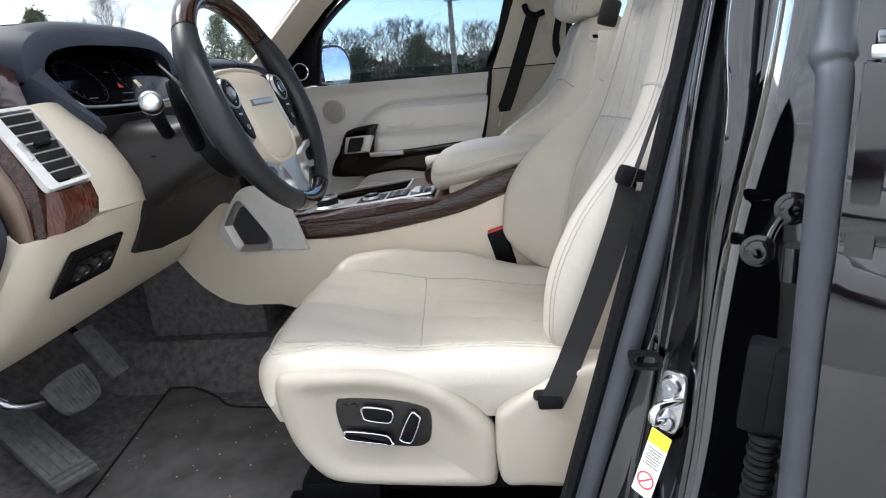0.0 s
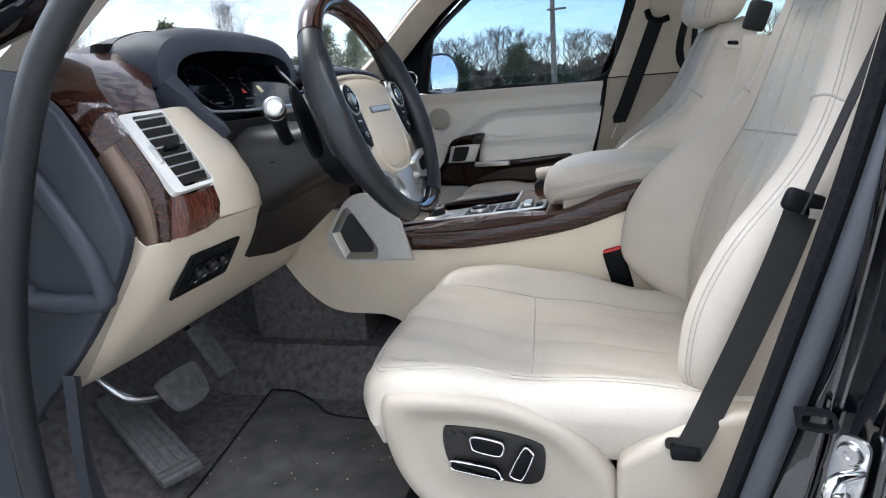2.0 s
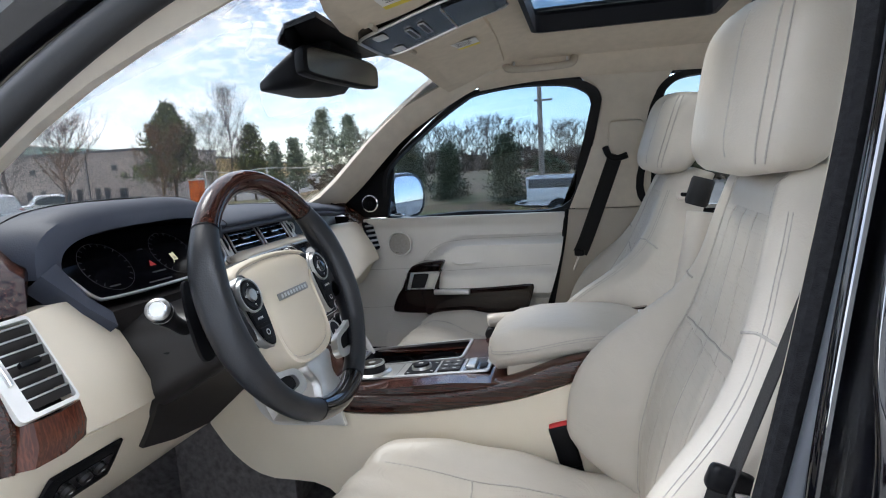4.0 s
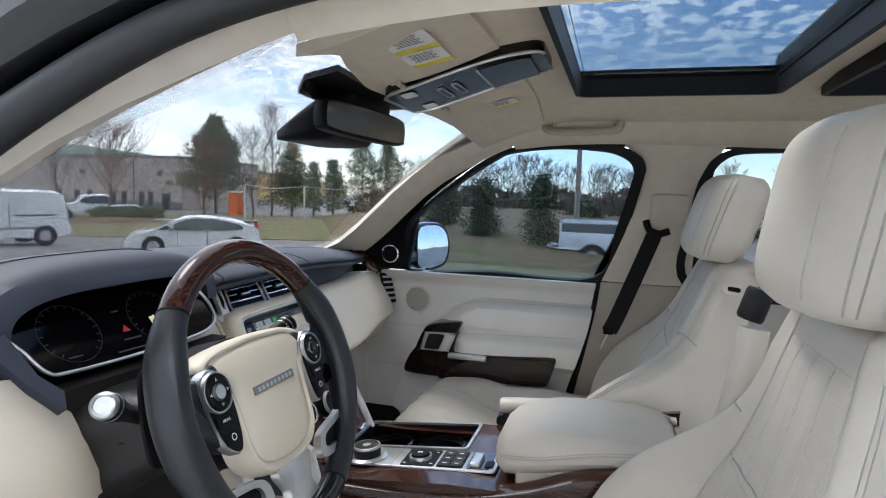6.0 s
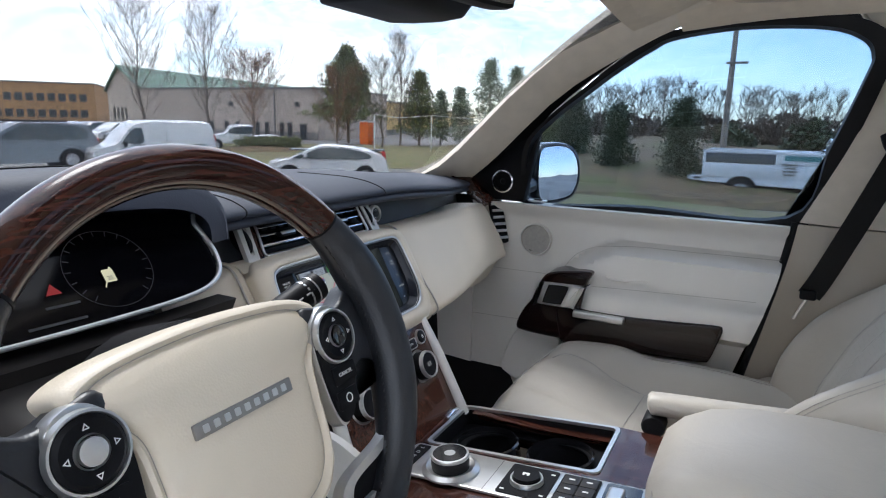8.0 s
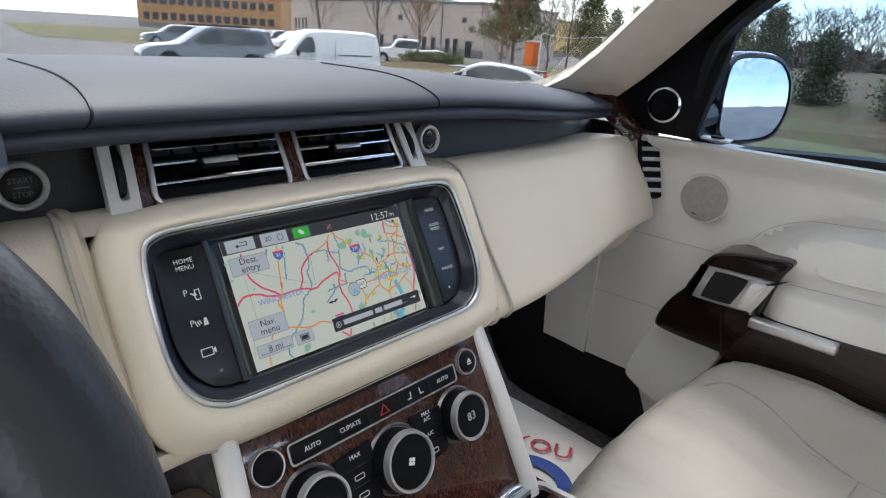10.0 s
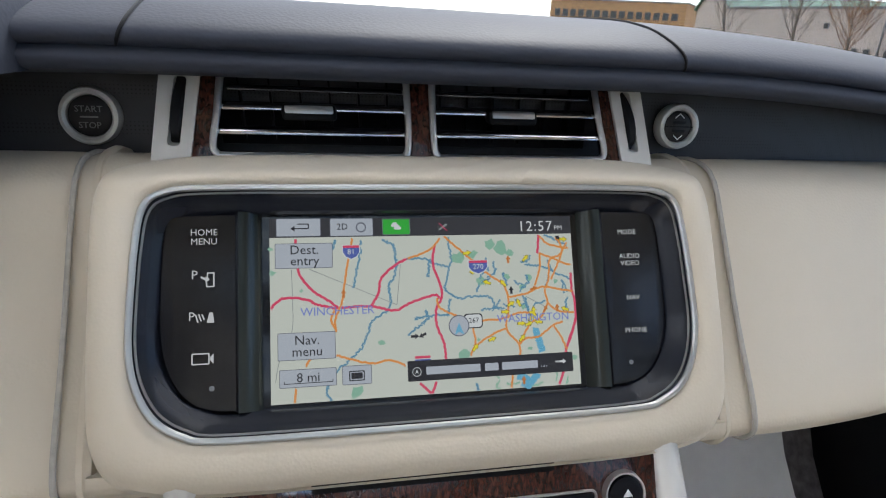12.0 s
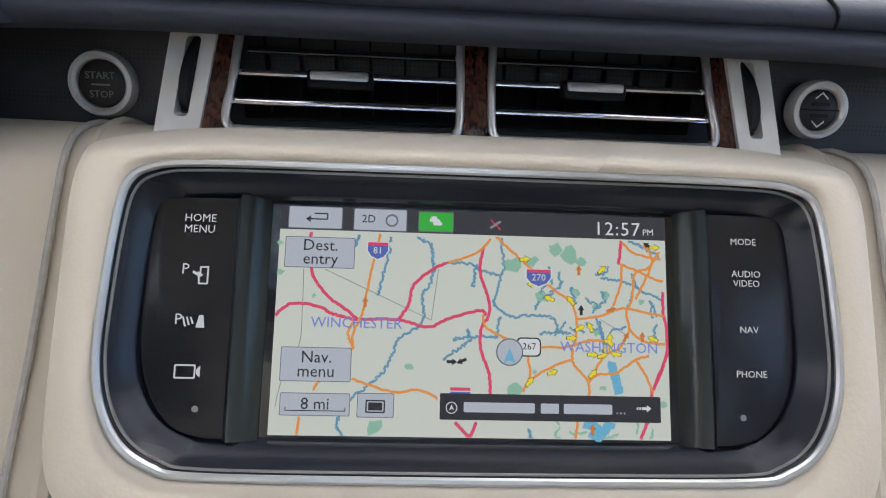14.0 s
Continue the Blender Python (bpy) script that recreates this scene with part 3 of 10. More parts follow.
secs.append(secs[0])
w3 = struct("window_3", loft(secs, cap=False), rubber, "rear side window in a black rubber surround", "car window")
bm = bmesh.new()
bm.faces.new([bm.verts.new(p + Vector((0, 0.03, 0))) for p in rp])
part("pane", bm, rear_glass, w3, "tinted side glass")

# windscreen and roof let the daylight of the open sky in
ws.visible_shadow = False
for pane in glass_roof.children:
    if pane.name.split(".")[0] == "pane":
        pane.visible_shadow = False

# closing walls of the rear cabin
struct("rear_door_trim", sheet([[(0.94, 0.76, 0.66), (1.9, 0.76, 0.66)], [(0.94, 0.765, 1.0), (1.9, 0.765, 1.0)], [(0.93, 0.755, 1.285), (1.9, 0.755, 1.285)]], (0, 0.05, 0)), door_grey, "ivory rear door panel", "door panel")
struct("quarter_trim", sheet([[(1.75, 0.75, 1.28), (2.0, 0.74, 1.28)], [(1.70, 0.66, 1.62), (2.0, 0.62, 1.66)]], (0, 0.04, 0)), pillar_trim, "beige rear quarter trim", "pillar")
struct("wall_rear", sheet([[(1.98, -0.80, 0.62), (1.98, 0.80, 0.62)], [(2.0, -0.78, 1.30), (2.0, 0.78, 1.30)], [(2.0, -0.62, 1.72), (2.0, 0.62, 1.72)]], (0.04, 0, 0)), pillar_trim, "beige rear wall of the cabin", "wall")
sb = thing("rear_bench", "cream leather rear bench seat", "seat")
part("backrest", grid(lambda a, b: (1.62 + 0.18 * a - 0.03 * math.sin(math.pi * a), -0.66 + 1.32 * b, 0.92 + 0.55 * a), 8, 14, (0.12, 0, 0)), leather, sb)
part("cushion", grid(lambda a, b: (1.18 + 0.5 * a, -0.66 + 1.32 * b, 0.94 - 0.03 * a + 0.02 * math.sin(math.pi * a)), 8, 14, (0, 0, -0.28)), leather, sb)
for y in (-0.38, 0.38):
    part("headrest", at(box(0.09, 0.26, 0.17, 0.035, 4), 1.80, y, 1.55), leather, sb)

# ---- driver's door opening ----
# sill with black seal
struct("sill", sheet([[(-0.30, -0.79, 0.69), (-0.30, -0.90, 0.68), (-0.30, -0.93, 0.45)], [(0.95, -0.79, 0.69), (0.95, -0.90, 0.68), (0.95, -0.93, 0.45)]], (0, 0.0, -0.06)), paint_black, "black painted door sill", "sill")
struct("sill_trim", at(box(1.15, 0.085, 0.03, 0.01), 0.22, -0.770, 0.668), post_plastic, "dark grey plastic sill trim", "sill")
# lower front post with plastic edge and weather strip
post = thing("front_post", "dark painted front door post with rubber weather strip", "pillar", kind="structure")
fp_a = [(-0.16, -0.80, 0.66), (-0.155, -0.80, 0.85), (-0.12, -0.80, 1.05), (-0.045, -0.795, 1.25), (0.02, -0.775, 1.36)]
fp_b = [(-0.50, -0.90, 0.66), (-0.50, -0.90, 0.85), (-0.48, -0.90, 1.05), (-0.40, -0.90, 1.25), (-0.20, -0.88, 1.40)]
part("post_panel", side_strip(fp_a, fp_b, (0, -0.03, 0)), end_panel_mat, post)
part("weather_strip", tube(catmull([(-0.09, -0.85, 0.66), (-0.10, -0.85, 0.80), (-0.08, -0.85, 1.00), (-0.02, -0.845, 1.20), (0.055, -0.82, 1.38), (0.17, -0.765, 1.52), (0.30, -0.71, 1.63), (0.42, -0.67, 1.69), (0.60, -0.655, 1.715), (0.85, -0.655, 1.70)], 60), 0.017, 10), mat("soft_black_rubber", (0.008, 0.0085, 0.010), 0.55, vary=0.15, scale=20, bump=0.15, bscale=500), post)
part("kick_trim", side_strip([(-0.055, -0.80, 0.66), (-0.07, -0.80, 0.80), (-0.045, -0.80, 0.98)], [(-0.10, -0.74, 0.66), (-0.13, -0.735, 0.80), (-0.12, -0.73, 0.94)], (-0.02, 0, 0)), end_panel_mat, post)
# outer windscreen pillar, black
struct("pillar_outer_left", side_strip([(-0.20, -0.76, 1.36), (0.02, -0.735, 1.44), (0.16, -0.70, 1.565), (0.34, -0.655, 1.68), (0.52, -0.63, 1.74)], [(-0.25, -0.86, 1.36), (0.0, -0.815, 1.43), (0.12, -0.78, 1.56), (0.30, -0.735, 1.69), (0.52, -0.70, 1.76)], (-0.03, 0, 0.03)), paint_black, "black painted windscreen pillar", "pillar")
struct("door_header_left", sheet([[(0.45, -0.635, 1.722), (0.45, -0.70, 1.735)], [(0.95, -0.635, 1.71), (0.95, -0.70, 1.72)]], (0, 0, 0.05)), paint_black, "black painted door header", "roof rail")

# middle pillar, driver's side
bl = thing("pillar_middle_left", "glossy black middle door pillar with grey weather strips", "pillar", kind="structure")
bx = [(0.702, 0.66), (0.737, 0.80), (0.787, 1.00), (0.834, 1.20), (0.872, 1.36), (0.908, 1.52), (0.935, 1.70)]


def pillar_line(dx, y, lean=0.20):
    return [(x + dx, y + lean * max(0, z - 1.25), z) for x, z in bx]


part("inner_trim", side_strip(pillar_line(0.010, -0.752), pillar_line(0.09, -0.690), (0.03, 0.0, 0)), cream_plastic, bl, "cream inner trim")
part("velour_strip", tube(catmull(pillar_line(0.016, -0.768), 30), 0.011, 8), velour, bl, "fuzzy black edge strip")
part("weather_strip", tube(catmull(pillar_line(0.033, -0.784), 30), 0.0125, 12), grey_seal, bl, "grey rubber weather strip")
PZ = (0.60, 0.66, 0.86, 1.005, 1.135, 1.248, 1.342, 1.52, 1.72)


def along(xs, y, lean=0.20):
    """A line up the pillar through the heights PZ."""
    return catmull([(x, y + lean * max(0, z - 1.25), z) for x, z in zip(xs, PZ)], 48)


bead = along((0.772, 0.787, 0.827, 0.848, 0.867, 0.880, 0.899, 0.937, 0.975), -0.800)
crest_a = along((0.818, 0.832, 0.862, 0.874, 0.881, 0.892, 0.896, 0.930, 0.968), -0.838)
crest_b = along((0.830, 0.844, 0.873, 0.884, 0.898, 0.919, 0.938, 0.968, 1.000), -0.842)
inner_edge = along([x + 0.040 for x in (0.69, 0.702, 0.752, 0.788, 0.819, 0.846, 0.868, 0.908, 0.939)], -0.778)
sect = []
for k, (p, q, c, d) in enumerate(zip(inner_edge, bead, crest_a, crest_b)):
    swell = 0.006 * smooth01(0.98, 1.12, q.z) + 0.002
    rear = [Vector((d.x + 0.012, d.y + 0.012, d.z)), Vector((d.x + 0.045, d.y + 0.024, d.z)), Vector((max(d.x, 0.90) + 0.16, d.y + 0.045, d.z))]
    sect.append(catmull([p, q + Vector((-0.012, 0.006, 0)), q + Vector((-swell, -swell, 0)), q + Vector((0.010, 0.003, 0)), q.lerp(c, 0.6) + Vector((0.004, 0.004, 0)), c, c.lerp(d, 0.5) + Vector((0, -0.004, 0)), d] + rear, 44))
part("painted_face", sheet(sect, (0.02, 0.03, 0)), paint_black, bl, "glossy black paint")
part("rear_face", side_strip([(1.05, -0.80 + 0.2 * max(0, z - 1.25), z) for z in PZ], [(1.12, -0.70 + 0.2 * max(0, z - 1.25), z) for z in PZ], (-0.01, 0.02, 0)), paint_black, bl)

# unseen wall added on the driver's side to cut and bounce skylight
struct("wall_neighbour", sheet([[(-26, -7.5, -1.0), (26, -7.5, -1.0)], [(-26, -7.5, 1.2), (26, -7.5, 1.2)], [(-26, -7.5, 15.0), (26, -7.5, 15.0)]], (0, -0.4, 0)), mat("light_block_grey", (0.36, 0.35, 0.34), 0.9, vary=0.2, scale=1.5, bump=0.3, bscale=14), "unseen grey wall added to block and bounce daylight", "wall")
# ---- dashboard ----
speaker_cloth = perforated("black_speaker_mesh", (0.030, 0.030, 0.034), 420.0, (0.15, 0.15, 0.15))
dash = thing("dashboard", "two-tone black and beige leather dashboard with dark veneer", "dashboard")


def pad_front(y):
    return 0.012 - 0.105 * smooth01(0.25, 0.75, abs(y)) ** 1.2


def pad_z(y):
    return 1.383 - 0.040 * smooth01(0.15, 0.75, abs(y))


def pad_row(y):
    f, z = pad_front(y), pad_z(y)
    return [Vector(p) for p in ((-0.72, y, z - 0.065), (-0.50, y, z - 0.018), (-0.30, y, z), (f - 0.12, y, z + 0.002), (f - 0.05, y, z - 0.002), (f - 0.015, y, z - 0.010), (f, y, z - 0.018), (f - 0.003, y, z - 0.026), (f - 0.02, y, z - 0.030))]


part("top_pad", sheet([catmull(pad_row(-0.74 + 1.48 * i / 40), 26) for i in range(41)], (0, 0, -0.012)), dash_black, dash, "dark leather top pad")
for y in (-0.168, 0.168):
    part("pad_seam", tube([q + Vector((0, 0.016 * (k / 25) * (-1 if y < 0 else 1) * -3 * (1 - k / 25), 0.0004)) for k, q in enumerate(catmull(pad_row(y), 26))][8:], 0.0011, 6), black_soft, dash)
# dark face behind vents with speaker mesh
part("dark_face", sheet([[(pad_front(y) - 0.055, y, pad_z(y) - 0.03), (pad_front(y) - 0.045, y, 1.258)] for y in [-0.72 + 1.53 * i / 32 for i in range(33)]], (-0.01, 0, 0)), speaker_cloth, dash, "black perforated speaker strip")


def beige_row(y):
    """Cross-section of the beige panel below the vents, from its upper to its lower edge."""
    s = smooth01(0.19, 0.72, y)
    f = 0.006 - 0.061 * s
    zt, zb = 1.297 - 0.020 * s, 1.150 - 0.006 * s
    p = [(f - 0.045 - 0.06 * s, y, zt - 0.008), (f - 0.015, y, zt), (f + 0.008, y, zt - 0.006), (f + 0.028, y, zt - 0.035), (f + 0.060, y, zt - 0.085), (f + 0.092 - 0.02 * s, y, zb + 0.018), (f + 0.096 - 0.02 * s, y, zb), (f + 0.075 - 0.02 * s, y, zb - 0.012), (f + 0.01, y, zb - 0.02 - 0.06 * s), (f - 0.10, y, zb - 0.05 - 0.08 * s)]
    return catmull(p, 30)


def beige_span(y0, y1, n, crown=0.0):
    rows = []
    for i in range(n + 1):
        t = i / n
        y = y0 + (y1 - y0) * t
        e = 0.0035 * (math.exp(-t * n / 1.2) + math.exp(-(1 - t) * n / 1.2))
        rows.append([q + Vector((-e - 0, 0, -e * 0.5)) for q in beige_row(y)])
    return sheet(rows, (-0.012, 0, -0.006))


part("passenger_panel", beige_span(0.1785, 0.722, 28), dash_beige, dash, "beige leather passenger panel")
part("driver_inner_panel", beige_span(-0.30, -0.1785, 10), dash_beige, dash, "beige leather panel")
for y in (-0.190, 0.1955):
    part("panel_gap", tube([q + Vector((0.0006, (0.012 if y > 0 else -0.010) * (abs(k / 22 - 0.55) ** 3) * -3, 0)) for k, q in enumerate(beige_row(y)[2:25])], 0.0016, 8), seam_mat, dash, "shadow gap beside the screen surround")

# screen surround: beige frame with a chrome-edged opening, standing proud of the dashboard
S0, SU, SV = (0.0721, 0, 1.2345), (0, 1, 0), (-0.049, 0, 0.0905)
MS = basis(S0, SU, SV)
hull = thing("screen_surround", "beige leather surround with chrome-edged touch screen recess", "infotainment unit")


def soft_outline(pts, n=96):
    return [(q.x, q.y) for q in catmull([(x, y, 0) for x, y in pts], n, True)]


def both_sides(half):
    """A closed outline from its right half, read from the top down."""
    return half + [(-x, y) for x, y in reversed(half)]


BEZ = soft_outline(both_sides([(0.050, 0.0648), (0.120, 0.0643), (0.1410, 0.0618), (0.1505, 0.0545), (0.1540, 0.0360), (0.1560, 0.0050), (0.1562, -0.0200), (0.1525, -0.0385), (0.1440, -0.0535), (0.1310, -0.0622), (0.1150, -0.0656), (0.050, -0.0664)]), 120)


def scaled(outline, dx, dy):
    """The outline moved inwards by dx, dy."""
    w = max(abs(x) for x, _ in outline)
    h = max(abs(y) for _, y in outline)
    return [(x * (w - dx) / w, y * (h - dy) / h) for x, y in outline]


# beige frame: a soft roll from the opening to the grooves beside it, back under the vents and over the climate panel
FW, FT, FB = 0.1770, 0.0890, 0.0930
rings = []
for x, y in BEZ:
    p = 7
    r = ((abs(x) / FW) ** p + (abs(y) / (FT if y > 0 else FB)) ** p) ** (-1 / p)
    o = Vector((x * r, y * r, 0))
    b = Vector((x, y, 0))
    top = smooth01(0.070, 0.088, o.y)
    bot = smooth01(-0.070, -0.092, o.y)
    end = -0.010 - 0.022 * top + 0.006 * bot
    prof = []
    for f, d in ((0.0, -0.010), (0.0, -0.001), (0.04, 0.0012), (0.20, 0.0030), (0.45, 0.0036 - 0.004 * top), (0.70, 0.0018 - 0.009 * top), (0.86, -0.0022 - 0.014 * top), (0.95, -0.0055 - 0.017 * top), (1.0, end)):
        q = b.lerp(o, f)
        prof.append(Vector((q.x, q.y, d)))
    prof.append(Vector((o.x * 0.992, o.y * 0.985, end - 0.006)))
    prof.append(Vector((o.x * 0.985, o.y * 0.97, -0.075)))
    rings.append(prof)
rings.append(rings[0])
part("leather_frame", moved(loft(rings, cyc=False, cap=False), MS), dash_beige, hull, "beige leather frame", sharp=60)
part("upper_roll", sheet([[q + Vector((0.002, 0, 0)) for q in beige_row(-0.176 + 0.352 * i / 24)[:8]] for i in range(25)], (-0.012, 0, -0.004)), dash_beige, hull, "beige leather roll")
part("lower_roll", sheet([[q for q in beige_row(-0.176 + 0.352 * i / 24)[17:]] for i in range(25)], (-0.012, 0, -0.004)), dash_beige, hull, "beige leather roll")
part("chrome_edge", tube([MS @ Vector((x, y, -0.0002)) for x, y in scaled(BEZ, 0.0010, 0.0010)], 0.0018, 8, True), satin, hull, "satin chrome edging")
part("inner_chrome_line", tube([MS @ Vector((x, y, -0.0030)) for x, y in scaled(BEZ, 0.0034, 0.0034)], 0.0007, 6, True), satin_dim, hull, "dull inner chrome line")
inner = scaled(BEZ, 0.0115, 0.0125)
well = []
for o, b in zip(scaled(BEZ, 0.0020, 0.0020), inner):
    o, b = Vector((*o, 0)), Vector((*b, 0))
    well.append([Vector((*o.lerp(b, f).xy, d)) for f, d in ((0.0, -0.001), (0.25, -0.0060), (0.6, -0.0105), (0.9, -0.0135), (1.0, -0.0150), (1.02, -0.0225))])
well.append(well[0])
part("recess_wall", moved(loft(well, cyc=False, cap=False), MS), recess_black, hull, "black recess wall")
part("glass_face", moved(at(slab(scaled(BEZ, 0.004, 0.004), 0.002), 0, 0, -0.0235), MS), black_gloss, hull, "black gloss fascia")
# touch panels stand proud of the screen; a polished sloping column closes each step
SZ = -0.0125
pillar_metal = mat("pillar_metal", (0.030, 0.034, 0.030), 0.22, metal=0.5, vary=0)
for s in (-1, 1):
    outl = soft_outline([(s * 0.1420, 0.0470), (s * 0.1370, 0.0505), (s * 0.120, 0.0512), (s * 0.108, 0.0512), (s * 0.1052, 0.0505), (s * 0.1050, 0.030), (s * 0.1050, -0.030), (s * 0.1052, -0.0515), (s * 0.108, -0.0522), (s * 0.116, -0.0518), (s * 0.128, -0.0475), (s * 0.138, -0.0350), (s * 0.1435, -0.0150), (s * 0.1438, 0.015)], 70)
    if s > 0:
        outl = outl[::-1]
    part("button_panel", moved(at(slab(outl, 0.0060, 0.0012), 0, 0, SZ - 0.0060), MS), touch_black, hull, "black touch button panel")
    prof = [(s * 0.1052, SZ), (s * 0.1020, SZ - 0.0004), (s * 0.0985, SZ - 0.0025), (s * 0.0945, SZ - 0.0070), (s * 0.0930, SZ - 0.0100), (s * 0.1052, SZ - 0.0100)]
    part("side_pillar", moved(loft([[Vector((x, y, d)) for x, d in prof] for y in (-0.0535, 0.0530)]), MS), pillar_metal, hull, "dark polished column", sharp=50)

for y in (-0.178, 0.178):
    part("seam_fill", tube([q + Vector((-0.0065, 0, -0.003)) for q in beige_row(y)], 0.0052, 8), dash_beige, dash)

# central vents
vents = thing("central_air_vents", "pair of chrome-edged central air vents in dark veneer", "air vent")
VX = 0.004
for s in (-1, 1):
    yc, hw = s * 0.0605, 0.0535
    vent = part("housing", at(joined(at(box(0.03, 0.118, 0.046, 0.002), -0.045, 0, 0)), VX, yc, 1.322), black_soft, vents, "black vent housing")
    # the surround is a wide U, its outer end leaning in
    u_path = [(VX, s * y, z) for y, z in ((0.1090, 1.3490), (0.1150, 1.322), (0.1198, 1.305), (0.1185, 1.3000), (0.1130, 1.2985), (0.064, 1.2985), (0.0150, 1.2985), (0.0100, 1.3000), (0.0080, 1.305), (0.0075, 1.322), (0.0078, 1.3490))]
    part("chrome_frame", tube(catmull(u_path, 40), 0.0021, 10), satin, vents, "satin chrome frame")
    part("top_line", tube([(VX - 0.004, yc - hw, 1.3492), (VX - 0.004, yc + hw, 1.3492)], 0.0006, 6), satin, vents)
    for k, dz in enumerate((0.0125, 0.0020, -0.0110)):
        half = 0.0505 + 0.0022 * k
        yk = s * (0.0580 + 0.0022 * k)
        sl = part("slat", at(joined(at(box(0.020, 2 * half, 0.0018, 0.0006), -0.008, 0, -0.0012), at(box(0.0024, 2 * half, 0.0022, 0.0008), 0.0025, 0, 0)), VX - 0.006, yk, 1.322 + dz), black_soft, vents, "black vent slat")
        part("slat_edge", at(box(0.0030, 2 * half, 0.0029, 0.0011), VX - 0.0026, yk, 1.322 + dz), chrome, sl, "satin chrome slat edge")
    tab = part("tab", at(box(0.012, 0.031, 0.0085, 0.003, 3), VX, yc - 0.004, 1.3225), black_soft, vents, "black slider tab")
    part("tab_cap", at(box(0.004, 0.027, 0.0042, 0.0012, 2), VX + 0.0055, yc - 0.004, 1.3245), satin, tab, "satin chrome cap")
    for k in range(6):
        part("rear_vane", at(box(0.008, 0.0014, 0.038, 0.0004), VX - 0.026, yc - 0.044 + 0.0175 * k, 1.322), black_soft, vents)
part("centre_veneer", at(box(0.006, 0.0125, 0.052, 0.002), 0.000, 0, 1.322), veneer_up, vents, "dark red veneer bar")
for s in (-1, 1):
    part("side_veneer", moved(slab([(-0.0065 + s * 0.0065, -0.026), (0.0065 + s * 0.0065, -0.026), (0.0055 - s * 0.0062, 0.024), (-0.0055 - s * 0.0062, 0.024)], 0.006, 0.001), basis((-0.004, s * 0.1215, 1.322), (0, 1, 0), (0, 0, 1))), veneer_up, vents, "dark red veneer strip")
    m = basis((-0.004, s * 0.1370, 1.3205), (0, 1, 0), (0, 0, 1))
    sk = -s * 0.27
    o = [(x + sk * y, y) for x, y in rrect(0.021, 0.054, 0.002, 3)]
    i = [(x + sk * y - s * 0.001, y + 0.001) for x, y in rrect(0.0068, 0.036, 0.002, 3)]
    part("wheel_plate", moved(ring_slab(o, i, 0.009), m), silver_paint, vents, "silver thumbwheel plate")
    part("thumbwheel", moved(turned([(0.016, -0.003), (0.0185, -0.002), (0.0185, 0.002), (0.016, 0.003)], 36), basis((-0.0095, s * 0.1360, 1.3215), (1, 0, 0), (0, sk, 1))), rubber, vents, "ribbed black thumbwheel")

# the vents' face leans back like the screen's
for ob in vents.children_recursive:
    for vert in ob.data.vertices:
        k = (vert.co.z - 1.2985) / 0.0505
        vert.co.x -= 0.028 * k
        vert.co.y *= 1 + 0.07 * k

# round buttons beside the vents
for name, y, r, lab in (("start_button", -0.1945, 0.0172, "round black start button in a chrome ring"), ("glovebox_button", 0.190, 0.0160, "round black glovebox button in a chrome ring")):
    b = thing(name, lab, "button")
    m = basis((-0.040 if y < 0 else -0.034, y, 1.3125 if y < 0 else 1.3155), (0, 1, 0), (-0.1, 0, 1))
    part("ring", moved(at(turned([(r - 0.005, 0.0), (r - 0.0045, 0.007), (r - 0.003, 0.0085), (r - 0.001, 0.008), (r, 0.005), (r, 0.0)], 40), 0, 0, 0), m), silver_paint, b, "satin silver ring")
    part("cap", moved(turned([(0, 0.0068), (r - 0.007, 0.0066), (r - 0.0052, 0.0055), (r - 0.005, 0.0)], 40), m), dark_shroud, b, "black cap")
    if y < 0:
        part("legend", moved(at(joined(at(words("START", 0.0052), 0, 0.004, 0), at(words("STOP", 0.0052), 0, -0.0055, 0), at(slab(rrect(0.010, 0.001, 0.0004, 1), 0.0003), 0, -0.0005, 0)), 0, 0, 0.0069), m), mat("grey_print", (0.22, 0.21, 0.2), 0.6, vary=0), b, "grey lettering")
    else:
        part("groove", moved(at(slab(rrect(0.022, 0.0008, 0.0003, 1), 0.0002), 0, 0, 0.0068), m), black_soft, b)
        for sy in (-1, 1):
            chev = [(-0.0035, 0), (0, 0.003), (0.0035, 0), (0.0035, -0.001), (0, 0.002), (-0.0035, -0.001)]
            part("arrow", moved(at(slab([(x, sy * yy + sy * 0.0065) for x, yy in (chev if sy > 0 else chev[::-1])], 0.0002), 0, 0, 0.0068), m), print_white, b)
            part("finger_rib", moved(at(slab(rrect(0.010, 0.0022, 0.001, 3, 0, sy * 0.0030), 0.0008, 0.0003), 0, 0, 0.0066), m), rubber, b)

# ---- climate panel ----
climate = thing("climate_panel", "dark veneer centre stack with climate knobs and buttons", "control panel")
MC = basis((0.107, 0, 1.159), (0, 1, 0), (-0.072, 0, 0.161))
part("veneer_face", moved(at(slab([(-0.140, -0.178), (0.140, -0.178), (0.1285, -0.001), (-0.1285, -0.001)], 0.012, 0.002), 0, 0, -0.012), MC), veneer_up, climate, "dark red veneer face")
for s in (-1, 1):
    rail = [MC @ Vector(p) for p in ((s * 0.1315, 0.004, -0.006), (s * 0.1375, -0.07, 0.001), (s * 0.1495, -0.185, 0.002))]
    part("side_rail", tube(catmull(rail, 16), 0.0095, 12), silver_paint, climate, "satin silver side rail")
part("disc_slot", moved(at(slab(rrect(0.132, 0.0080, 0.0015, 2, -0.003, -0.009), 0.001), 0, 0, -0.0002), MC), black_soft, climate, "black disc slot")
bar = part("button_bar", moved(slab(rrect(0.176, 0.0135, 0.002, 3, -0.003, -0.033), 0.004, 0.001), MC), black_soft, climate, "black button bar")
